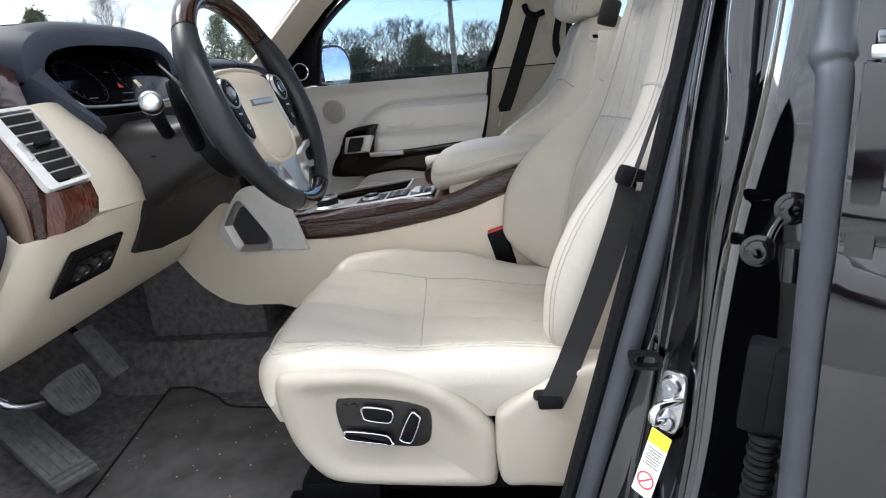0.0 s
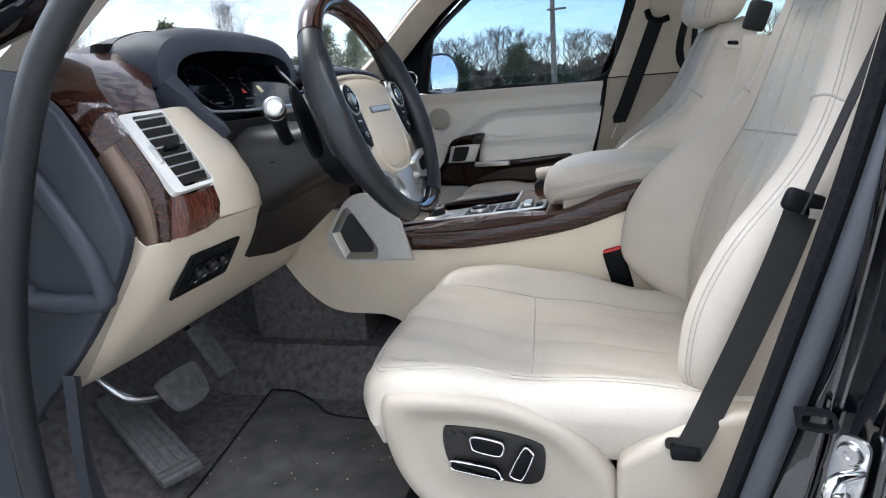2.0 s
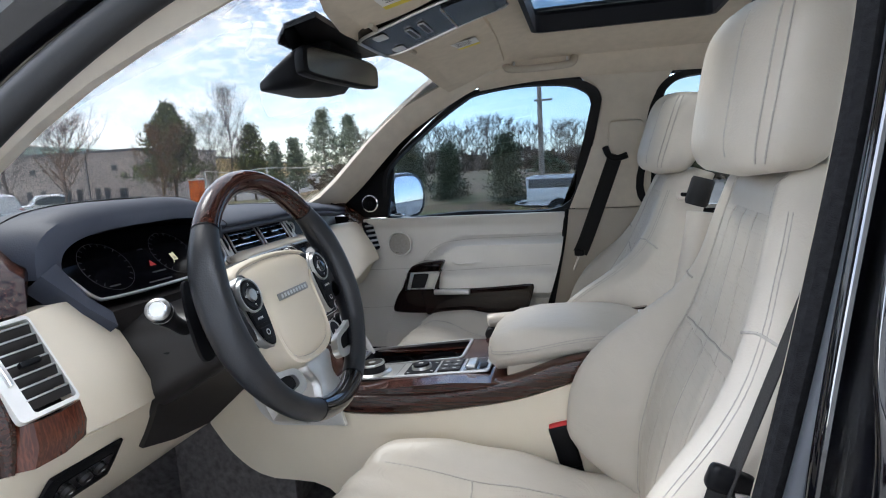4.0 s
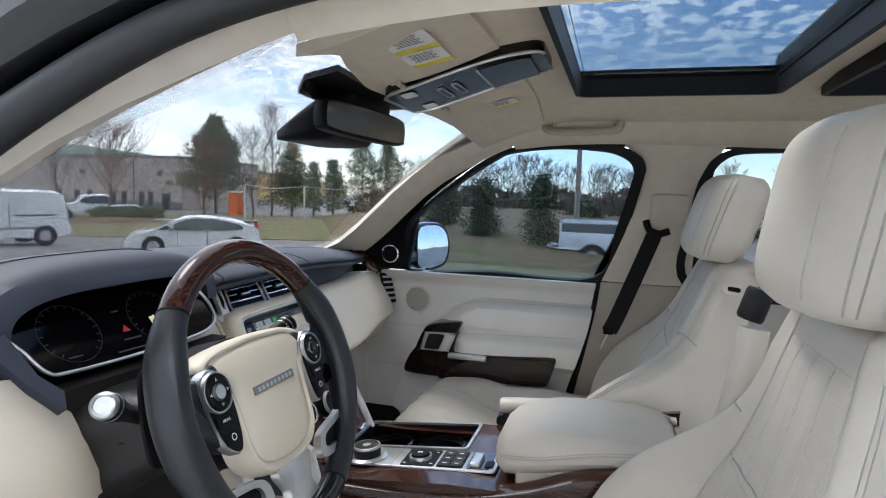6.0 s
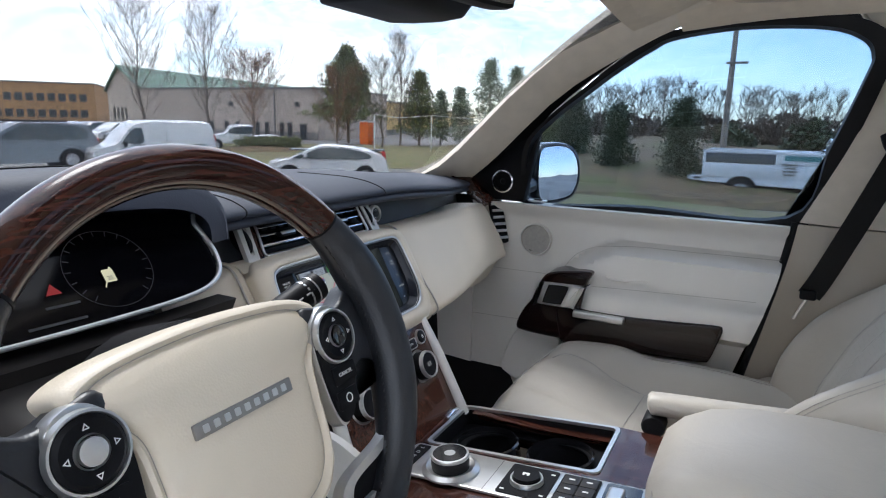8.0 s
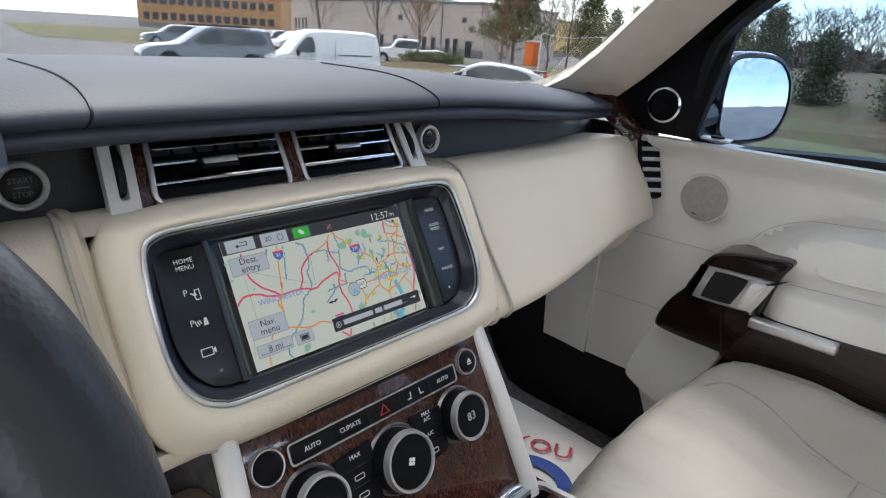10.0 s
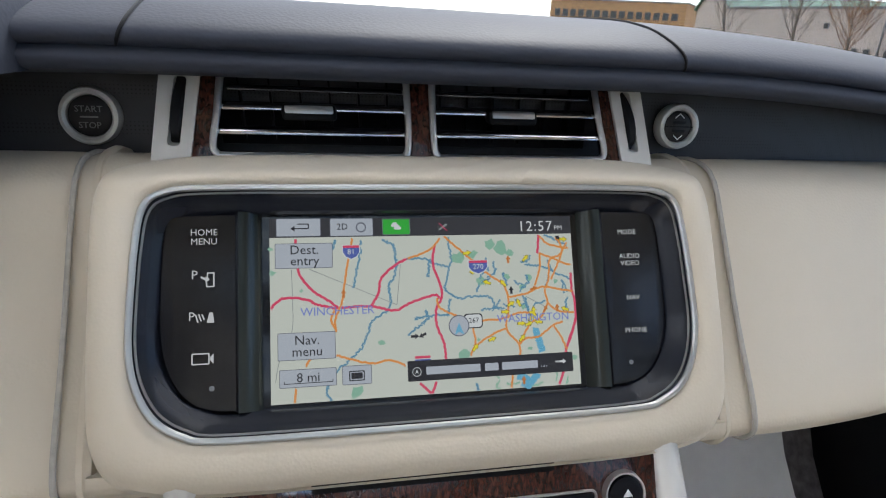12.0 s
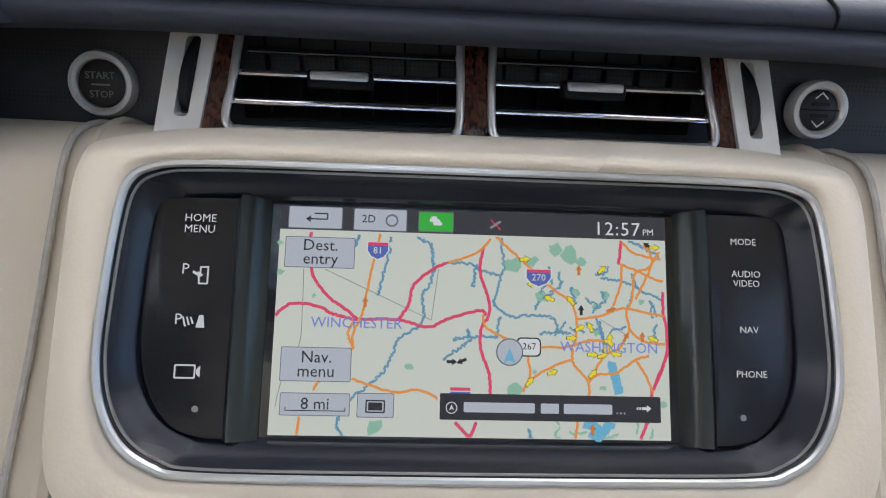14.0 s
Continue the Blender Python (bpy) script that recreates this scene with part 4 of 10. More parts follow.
part("bar_edge", moved(tube([(x, y, 0.003) for x, y in rrect(0.1785, 0.016, 0.003, 3, -0.003, -0.033)], 0.0009, 6, True), MC), satin, climate, "satin chrome edging")
for x in (-0.056, -0.019, 0.0155, 0.0515):
    part("gap", moved(at(slab(rrect(0.0007, 0.0132, 0.0002, 1, x, -0.033), 0.0002), 0, 0, 0.004), MC), black_gloss, bar)
for x, txt in ((-0.073, "AUTO"), (-0.0375, "CLIMATE"), (0.068, "AUTO")):
    part("legend", moved(at(words(txt, 0.0052), x, -0.033, 0.0042), MC), print_white, bar, "white lettering")
tri = [(0, 0.0048), (-0.0055, -0.0042), (0.0055, -0.0042)]
part("hazard_sign", moved(at(ring_slab(tri, [(0, 0.0032), (-0.0038, -0.0033), (0.0038, -0.0033)], 0.0003), -0.002, -0.033, 0.0042), MC), belt_red, bar, "red warning triangle")
for s in (-1, 1):
    part("seat_sign", moved(at(joined(at(slab([(0, 0.003), (0.0012, 0.003), (0.0018, -0.002), (0.005, -0.002), (0.005, -0.003), (0.0008, -0.003)], 0.0003), 0, 0, 0)), 0.0335 + s * 0.0045, -0.033, 0.0042) if s > 0 else at(slab([(-0.005, -0.003), (-0.005, -0.002), (-0.0018, -0.002), (-0.0012, 0.003), (0, 0.003), (-0.0008, -0.003)], 0.0003), 0.0335 - 0.0045, -0.033, 0.0042), MC), print_white, bar)


def knob(x, y, r, h, parent, lab):
    k = part("knob", moved(at(turned([(r + 0.0005, 0), (r, h * 0.75), (r - 0.0015, h), (r - 0.006, h + 0.0006), (0, h + 0.0006)], 44), x, y, 0), MC), black_soft, parent, lab)
    part("ring", moved(at(turned([(r - 0.0045, h * 0.9), (r - 0.003, h + 0.0022), (r - 0.001, h + 0.0022), (r + 0.0003, h * 0.8)], 44), x, y, 0), MC), satin, k, "satin chrome ring")
    part("collar", moved(at(turned([(r + 0.001, 0.0), (r + 0.003, 0.0025), (r + 0.0045, 0.0)], 44), x, y, 0), MC), satin, k, "satin chrome collar")
    return k


kr = knob(0.079, -0.072, 0.0225, 0.018, climate, "black temperature knob")
kl = knob(-0.082, -0.072, 0.0225, 0.018, climate, "black temperature knob")
km = knob(0.000, -0.078, 0.0255, 0.020, climate, "black fan knob")
for k, x in ((kr, 0.079), (kl, -0.082)):
    part("readout", moved(at(words("83" if x > 0 else "72", 0.011), x, -0.072, 0.0188), MC), glow("readout_glow", (0.62, 0.60, 0.58), 0.045), k, "dim lit digits") if x > 0 else None
part("fan_sign", moved(at(joined(*[at(slab(circle(0.0017, 8), 0.0003), 0.0022 * math.cos(a), 0.0022 * math.sin(a), 0) for a in (0.4, 1.97, 3.54, 5.1)]), 0.0, -0.078, 0.0208), MC), print_white, km)
for s in (-1, 1):
    cl_b = part("button_pad", moved(at(slab([(-0.018, -0.030), (0.018, -0.024), (0.018, 0.016), (-0.018, 0.019)] if s > 0 else [(-0.018, -0.024), (0.018, -0.030), (0.018, 0.019), (-0.018, 0.016)], 0.003, 0.001), s * 0.040, -0.070, 0), MC), black_soft, climate, "black button pad")
    for k, y in enumerate((-0.058, -0.074, -0.089)):
        if k:
            part("gap", moved(at(slab(rrect(0.034, 0.0006, 0.0002, 1, s * 0.040, y + 0.008), 0.0002), 0, 0, 0.003), MC), black_gloss, cl_b)
        txt = (("MAX\nA/C", "A/C", "") if s > 0 else ("MAX", "", ""))[k]
        if txt:
            part("legend", moved(at(words(txt, 0.0050), s * 0.040, y + 0.001, 0.0032), MC), print_white, cl_b, "white lettering")
        else:
            part("sign", moved(at(ring_slab(rrect(0.010, 0.0045, 0.0015, 3), rrect(0.0085, 0.0030, 0.0008, 3), 0.0003), s * 0.040, y, 0.0032), MC), print_white, cl_b)
for x, y, r, lab in ((0.104, -0.029, 0.0105, "round black eject button"), (-0.110, -0.033, 0.0115, "round black knob")):
    b = part("round_button", moved(at(turned([(r, 0), (r - 0.0006, 0.005), (r - 0.003, 0.0062), (0, 0.0062)], 32), x, y, 0), MC), black_soft, climate, lab)
    part("ring", moved(at(turned([(r - 0.0004, 0), (r + 0.0005, 0.004), (r + 0.0016, 0.0042), (r + 0.0024, 0.0)], 32), x, y, 0), MC), satin, b, "satin chrome ring")
    if x > 0:
        part("eject_sign", moved(at(joined(slab([(-0.003, 0), (0.003, 0), (0, 0.0042)], 0.0003), at(slab(rrect(0.006, 0.001, 0.0002, 1), 0.0003), 0, -0.0014, 0)), x, y - 0.0005, 0.0064), MC), print_white, b)

# ---- driver's end of the dashboard ----
AW = math.radians(20)
# glossy veneer sweep from the pillar down to the block under the side vent
sweep_a = [(-0.16, -0.735, 1.372), (-0.06, -0.755, 1.358), (0.010, -0.768, 1.322), (0.050, -0.771, 1.265), (0.079, -0.772, 1.205), (0.080, -0.764, 1.148)]
sweep_b = [(-0.17, -0.64, 1.398), (-0.05, -0.66, 1.392), (0.034, -0.732, 1.342), (0.074, -0.742, 1.288), (0.113, -0.746, 1.215), (0.106, -0.749, 1.150)]
sweep_m = [Vector(a).lerp(Vector(b), 0.42) + Vector((0.004, 0, 0.001)) for a, b in zip(sweep_a, sweep_b)]
part("veneer_sweep", side_strip(sweep_a[:4], sweep_b[:4], (-0.012, 0.004, -0.006), 24), veneer, dash, "dark red veneer sweep")
part("veneer_strip", side_strip(sweep_m[3:], sweep_b[3:], (-0.012, 0.004, -0.006), 14), veneer, dash, "dark red veneer strip")
part("taupe_strip", side_strip(sweep_a[3:], sweep_m[3:], (-0.012, 0.004, -0.006), 12), mat("taupe_satin_plastic", (0.15, 0.105, 0.080), 0.28, metal=0.35, vary=0.05), dash, "satin taupe strip")
part("upper_veneer", sheet([[(-0.17, -0.64, 1.399), (-0.05, -0.66, 1.393), (0.024, -0.735, 1.346), (0.055, -0.747, 1.308)], [(-0.16, -0.60, 1.402), (-0.03, -0.62, 1.392), (0.030, -0.690, 1.352), (0.061, -0.712, 1.313)], [(-0.14, -0.57, 1.395), (0.0, -0.595, 1.378), (0.036, -0.640, 1.348), (0.064, -0.668, 1.312)]], (-0.008, 0, -0.008)), veneer, dash, "glossy veneer reflecting the sky")
part("veneer_block", sheet([[(0.104, -0.748, 1.206), (0.126, -0.735, 1.205), (0.133, -0.705, 1.206), (0.130, -0.676, 1.208)], [(0.108, -0.750, 1.178), (0.130, -0.736, 1.178), (0.137, -0.705, 1.180), (0.134, -0.674, 1.184)], [(0.100, -0.750, 1.151), (0.121, -0.737, 1.152), (0.130, -0.705, 1.156), (0.128, -0.673, 1.162)]], (-0.03, 0.0, 0)), veneer_red, dash, "red veneer block")
# beige panel between the side vent and the instruments
part("driver_outer_panel", sheet([catmull(r, 14) for r in (
    [(0.064, -0.679, 1.310), (0.063, -0.640, 1.313), (0.062, -0.605, 1.310), (0.064, -0.573, 1.296), (0.068, -0.548, 1.274)],
    [(0.090, -0.680, 1.277), (0.090, -0.645, 1.278), (0.091, -0.610, 1.273), (0.092, -0.578, 1.261), (0.090, -0.549, 1.243)],
    [(0.112, -0.680, 1.244), (0.112, -0.645, 1.243), (0.112, -0.608, 1.237), (0.110, -0.572, 1.227), (0.104, -0.543, 1.213)],
    [(0.128, -0.678, 1.205), (0.127, -0.640, 1.203), (0.125, -0.600, 1.198), (0.120, -0.562, 1.190), (0.112, -0.535, 1.180)],
    [(0.129, -0.672, 1.163), (0.127, -0.632, 1.160), (0.124, -0.595, 1.157), (0.118, -0.556, 1.153), (0.109, -0.527, 1.150)])], (-0.04, 0, -0.004)), dash_beige, dash, "beige leather panel")
part("panel_side", sheet([[(0.068, -0.548, 1.274), (0.0, -0.530, 1.29)], [(0.090, -0.549, 1.243), (0.02, -0.530, 1.25)], [(0.112, -0.535, 1.180), (0.04, -0.515, 1.19)], [(0.109, -0.527, 1.150), (0.04, -0.500, 1.15)]], (-0.004, -0.010, 0)), dark_shroud, dash, "dark brown inner side of the panel")
# knee panel
knee_t = [(0.079, -0.764, 1.147), (0.103, -0.748, 1.149), (0.125, -0.674, 1.158), (0.119, -0.590, 1.154), (0.106, -0.527, 1.149), (0.06, -0.40, 1.12), (0.03, -0.15, 1.10)]
knee_m = [(-0.010, -0.752, 1.040), (0.022, -0.715, 1.046), (0.030, -0.650, 1.050), (0.033, -0.570, 1.050), (0.030, -0.49, 1.046), (0.0, -0.38, 1.02), (-0.02, -0.15, 1.01)]
knee_b = [(-0.124, -0.722, 0.920), (-0.123, -0.700, 0.918), (-0.121, -0.66, 0.917), (-0.115, -0.58, 0.918), (-0.108, -0.45, 0.922), (-0.10, -0.33, 0.925), (-0.09, -0.14, 0.930)]
kt, km_, kb = catmull(knee_t, 24), catmull(knee_m, 24), catmull(knee_b, 24)
part("knee_panel", sheet([catmull([a, b, c, c + Vector((-0.03, 0, 0.004))], 14) for a, b, c in zip(kt, km_, kb)], (-0.02, 0, 0.012)), cream_plastic_lit, dash, "beige plastic knee panel")
# dark lower cover of the column, set into the knee panel
part("column_cover", sheet([[(0.122, -0.530, 1.158), (0.146, -0.47, 1.172), (0.168, -0.38, 1.165), (0.176, -0.33, 1.150)],
                            [(0.086, -0.514, 1.105), (0.118, -0.47, 1.118), (0.155, -0.40, 1.118), (0.172, -0.345, 1.128)],
                            [(0.046, -0.497, 1.052), (0.068, -0.450, 1.046), (0.112, -0.42, 1.062), (0.160, -0.36, 1.112)]], (-0.05, 0, 0.02)), dark_shroud, dash, "dark brown column cover")
# light switch panel
PS = basis((0.0665, -0.636, 1.0845), (0.004, 0.128, 0.0), (0.050, 0.0, 0.066))
sw = thing("light_switch_panel", "black switch panel in the cream knee panel", "switch panel")
part("plate", moved(slab(soft_outline([(-0.062, -0.0395), (-0.054, -0.0415), (0.0, -0.0415), (0.058, -0.0405), (0.064, -0.0350), (0.062, -0.010), (0.056, 0.030), (0.050, 0.0355), (0.0, 0.0370), (-0.050, 0.0375), (-0.058, 0.033), (-0.060, 0.0)], 60), 0.005, 0.002), PS), black_soft, sw)
part("gloss_inset", moved(at(slab(rrect(0.086, 0.040, 0.004, 3, 0.004, -0.002), 0.0012), 0, 0, 0.005), PS), black_gloss, sw, "gloss black inset")
for x, y in ((-0.020, -0.006), (0.006, -0.002), (0.028, 0.002)):
    part("knob", moved(at(turned([(0.009, 0), (0.0085, 0.006), (0, 0.007)], 20), x, y, 0.006), PS), dark_shroud, sw)
    part("sign", moved(at(slab(rrect(0.006, 0.0026, 0.0008, 2), 0.0003), x, y + 0.001, 0.0132), PS), print_white, sw)
part("sign", moved(at(slab(rrect(0.007, 0.0035, 0.0008, 2), 0.0003), -0.022, -0.022, 0.0064), PS), print_white, sw)

# side vent: frame, upright slats and tab
sv = thing("side_air_vent", "silver-framed side air vent with black slats", "air vent")
PV = basis((0.0945, -0.7125, 1.2570), (0.009, 0.060, 0.003), (-0.064, 0.002, 0.095))
fo, fi = rrect(0.070, 0.118, 0.006, 4), rrect(0.050, 0.108, 0.004, 4)
part("frame_plate", moved(at(ring_slab(fo, [(x + 0.0075, y) for x, y in fi], 0.010), 0, 0, -0.002), PV), silver_paint, sv, "silver frame")
part("housing", moved(at(slab(rrect(0.060, 0.104, 0.003, 2), 0.004), 0, 0, -0.022), PV), black_soft, sv, "black duct")
for k in range(7):
    part("slat", moved(at(moved(box(0.050, 0.012, 0.0016, 0.0005), pose(0, 0, 0, 25, 0, 0)), 0.0065, -0.043 + 0.0143 * k, 0.004), PV), dark_shroud, sv)
    part("slat_edge", moved(at(box(0.050, 0.0022, 0.0014, 0.0005), 0.0065, -0.0375 + 0.0143 * k, 0.0075), PV), satin, sv)
part("tab", moved(at(box(0.024, 0.007, 0.010, 0.003), 0.006, 0.002, 0.009), PV), black_soft, sv, "black slider tab")
part("thumbwheel", moved(at(box(0.005, 0.026, 0.008, 0.002), -0.024, -0.004, 0.010), PV), satin, sv, "satin thumbwheel")
part("end_filler", at(box(0.10, 0.10, 0.06, 0.004), -0.140, 0.790, 1.265), black_soft, dash, "black filler at the dashboard end")
# passenger's end vent
ev = thing("side_air_vent", "silver-slatted air vent at the dashboard end", "air vent")
PE = basis((-0.012, 0.738, 1.230), (0.62, 0.78, 0), (-0.058, 0, 0.097))
part("housing", moved(at(slab(rrect(0.036, 0.118, 0.005, 3), 0.012), 0, 0, -0.010), PE), black_soft, ev)
for k in range(6):
    part("slat", moved(at(box(0.033, 0.007, 0.004, 0.001), 0, -0.046 + 0.0185 * k, 0.004), PE), satin, ev)
part("veneer_end", side_strip([(-0.135, 0.695, 1.348), (-0.09, 0.712, 1.316), (-0.055, 0.722, 1.284)], [(-0.10, 0.757, 1.345), (-0.06, 0.758, 1.312), (-0.020, 0.758, 1.282)], (0, 0, -0.02)), veneer, dash, "dark red veneer end cap")

# dark blue-grey end panel with a moulded loop
ep = thing("dash_end_panel", "blue-grey plastic end panel of the dashboard", "trim panel")
EPO = [(-0.150, 0.90), (-0.128, 0.915), (-0.012, 1.03), (0.074, 1.146), (0.074, 1.20), (0.046, 1.272), (0.005, 1.335), (-0.06, 1.36), (-0.20, 1.37), (-0.30, 1.20), (-0.30, 0.95)]
epl = soft_outline(EPO, 80)
MEP = Matrix(((1, 0, 0, 0), (0, 0, 1, -0.785), (0, 1, 0, 0), (0, 0, 0, 1)))
part("panel", moved(slab(epl, 0.016, 0.006, 3), MEP @ Matrix.Scale(-1, 4, (0, 0, 1)) @ Matrix.Translation((0, 0, -0.005))), end_panel_mat, ep)
loop = soft_outline([(-0.125, 1.170), (-0.085, 1.100), (-0.060, 1.085), (0.020, 1.085), (0.036, 1.100), (0.020, 1.160), (-0.030, 1.245), (-0.060, 1.270), (-0.085, 1.270), (-0.115, 1.230)], 60)
part("moulded_loop", tube([(x, -0.799, z) for x, z in loop], 0.0135, 12, True), end_panel_mat, ep)

# ---- instruments ----
ins = thing("instrument_cluster", "dark instrument display under a leather hood", "instrument cluster")
PI_ = basis((0.036, -0.425, 1.333), (0.012, 0.375, -0.004), (-0.064, 0.0, 0.080))
io = soft_outline([(-0.175, 0.050), (-0.150, -0.005), (-0.135, -0.040), (-0.11, -0.048), (0.0, -0.050), (0.12, -0.046), (0.165, -0.032), (0.178, -0.005), (0.172, 0.035), (0.160, 0.055), (0.0, 0.062), (-0.12, 0.060)], 80)
part("display", moved(slab(io, 0.003), PI_), mat("display_black", (0.001, 0.001, 0.0015), 0.08, vary=0, spec=0.25), ins, "black display glass")
low = [(x, y) for x, y in io if y < 0.052]
k0 = min(range(len(io)), key=lambda i: (io[i][0] + 0.175) ** 2 + (io[i][1] - 0.050) ** 2)
ordered = io[k0:] + io[:k0]
ordered = [q for q in ordered if q[1] < 0.050]
part("chrome_edge", moved(tube([(x * 1.015, y * 1.02, 0.006) for x, y in ordered], 0.0026, 8), PI_), satin, ins, "satin chrome lower edge")
for cx in (-0.080, 0.060):
    d = part("dial", moved(at(ring_slab(circle(0.043, 48), circle(0.0424, 48), 0.0002), cx, 0.004, 0.0032), PI_), mat("dial_grey", (0.030, 0.030, 0.032), 0.4, vary=0) if cx < 0 else bpy.data.materials["dial_grey"], ins, "faint dial ring")
    for k in range(17):
        a = math.radians(230 - 280 * k / 16)
        part("tick", moved(at(moved(slab([(-0.0005, 0.036), (0.0005, 0.036), (0.0005, 0.0415), (-0.0005, 0.0415)], 0.0002), pose(0, 0, 0, 0, 0, math.degrees(a) - 90)), cx, 0.005, 0.0032), PI_), bpy.data.materials["dial_grey"], d)
dimlit = glow("dim_display_glow", (0.55, 0.50, 0.32), 0.16)
part("needle", moved(at(moved(slab([(-0.001, 0), (0.001, 0), (0.0005, 0.024), (-0.0005, 0.024)], 0.0003), pose(0, 0, 0, 0, 0, 150)), 0.060, 0.005, 0.0034), PI_), dimlit, ins)
part("speed_sign", moved(at(slab(rrect(0.011, 0.014, 0.001, 2), 0.0003), 0.056, -0.004, 0.0034), PI_), dimlit, ins, "small lit speed sign")
part("speed_digits", moved(at(words("25", 0.0062), 0.056, -0.007, 0.0039), PI_), ink, ins)
part("warning_triangle", moved(at(slab([(-0.007, 0), (0.007, 0), (0, 0.011)], 0.0003), 0.002, -0.012, 0.0034), PI_), glow("red_lamp", (0.50, 0.03, 0.03), 0.06), ins, "red warning triangle")
for x, y, w in ((0.0, 0.022, 0.012), (0.005, -0.024, 0.03), (-0.005, -0.040, 0.05), (-0.09, -0.030, 0.02)):
    part("legend", moved(at(slab(rrect(w, 0.0025, 0.0006, 2), 0.0003), x, y, 0.0034), PI_), bpy.data.materials["dial_grey"], ins)
# hood
def arch(y0, y1, z0, top, x, n=26):
    out = []
    for i in range(n):
        a = math.pi * (1 - i / (n - 1))
        c, s = math.cos(a), math.sin(a)
        yy = (y0 + y1) / 2 + (y1 - y0) / 2 * (abs(c) ** 0.62) * (1 if c > 0 else -1)
        out.append(Vector((x, yy, z0 + (top - z0) * (abs(s) ** 0.60))))
    return out


secs = []
for x, y0, y1, z0, top in ((-0.34, -0.55, -0.16, 1.36, 1.372), (-0.22, -0.60, -0.17, 1.355, 1.408), (-0.08, -0.625, -0.195, 1.345, 1.430), (0.01, -0.628, -0.208, 1.342, 1.432), (0.035, -0.622, -0.212, 1.342, 1.424), (0.042, -0.612, -0.220, 1.343, 1.414)):
    o = arch(y0, y1, z0, top, x)
    i = arch(y0 + 0.022, y1 - 0.022, z0, top - 0.020, x)
    secs.append(o + i[::-1])
part("hood", loft(secs), dash_black, ins, "black leather hood")
part("hood_seam", tube([p + Vector((-0.05, 0, 0.0045)) for p in arch(-0.620, -0.208, 1.345, 1.428, 0.0)], 0.001, 6), black_soft, ins)
for k in range(4):
    part("hood_slot", at(box(0.004, 0.05, 0.0015, 0.0004), 0.0 - 0.016 * k, -0.33, 1.4105), black_gloss, ins)
part("hood_wall", sheet([[(0.045, -0.625, 1.348), (0.045, -0.60, 1.36)], [(0.085, -0.60, 1.30), (0.075, -0.585, 1.31)], [(0.105, -0.575, 1.270), (0.085, -0.56, 1.285)]], (-0.03, 0.0, -0.02)), dash_black, ins)
part("hood_inner", at(box(0.03, 0.40, 0.09, 0.01), -0.06, -0.42, 1.365), black_soft, ins)

# ---- steering column and wheel ----
col = thing("steering_column", "dark plastic steering column shroud", "steering column")
secs = []
for x, yc, zc, wy, wz in ((-0.06, -0.44, 1.15, 0.29, 0.26), (0.03, -0.44, 1.165, 0.27, 0.22), (0.09, -0.435, 1.185, 0.23, 0.17), (0.15, -0.433, 1.205, 0.19, 0.12), (0.20, -0.433, 1.225, 0.155, 0.095), (0.235, -0.433, 1.238, 0.13, 0.085)):
    secs.append([Vector((x + 0.05 * (p[1] / 0.2), yc + p[0], zc + p[1])) for p in rrect(wy, wz, min(wy, wz) * 0.33, 6)])
part("shroud", loft(secs), dark_shroud, col)
part("under_cluster", sheet([[(0.085, -0.575, 1.285), (0.09, -0.43, 1.283), (0.085, -0.25, 1.285)], [(0.060, -0.57, 1.20), (0.10, -0.43, 1.23), (0.06, -0.27, 1.20)], [(0.02, -0.52, 1.06), (0.03, -0.43, 1.10), (0.0, -0.30, 1.06)]], (-0.03, 0, 0)), dark_shroud, col)
part("ignition_boss", moved(turned([(0.013, 0), (0.015, 0.004), (0.011, 0.012), (0.008, 0.012), (0.007, 0.004), (0, 0.004)], 24), basis((0.135, -0.520, 1.222), (0.4, 0.3, 0), (0, 0, 1)) @ pose(0, 0, 0, 90, 0, 0)), black_soft, col)
part("column_gap", at(box(0.003, 0.010, 0.035, 0.001), 0.094, -0.545, 1.19), black_gloss, col)
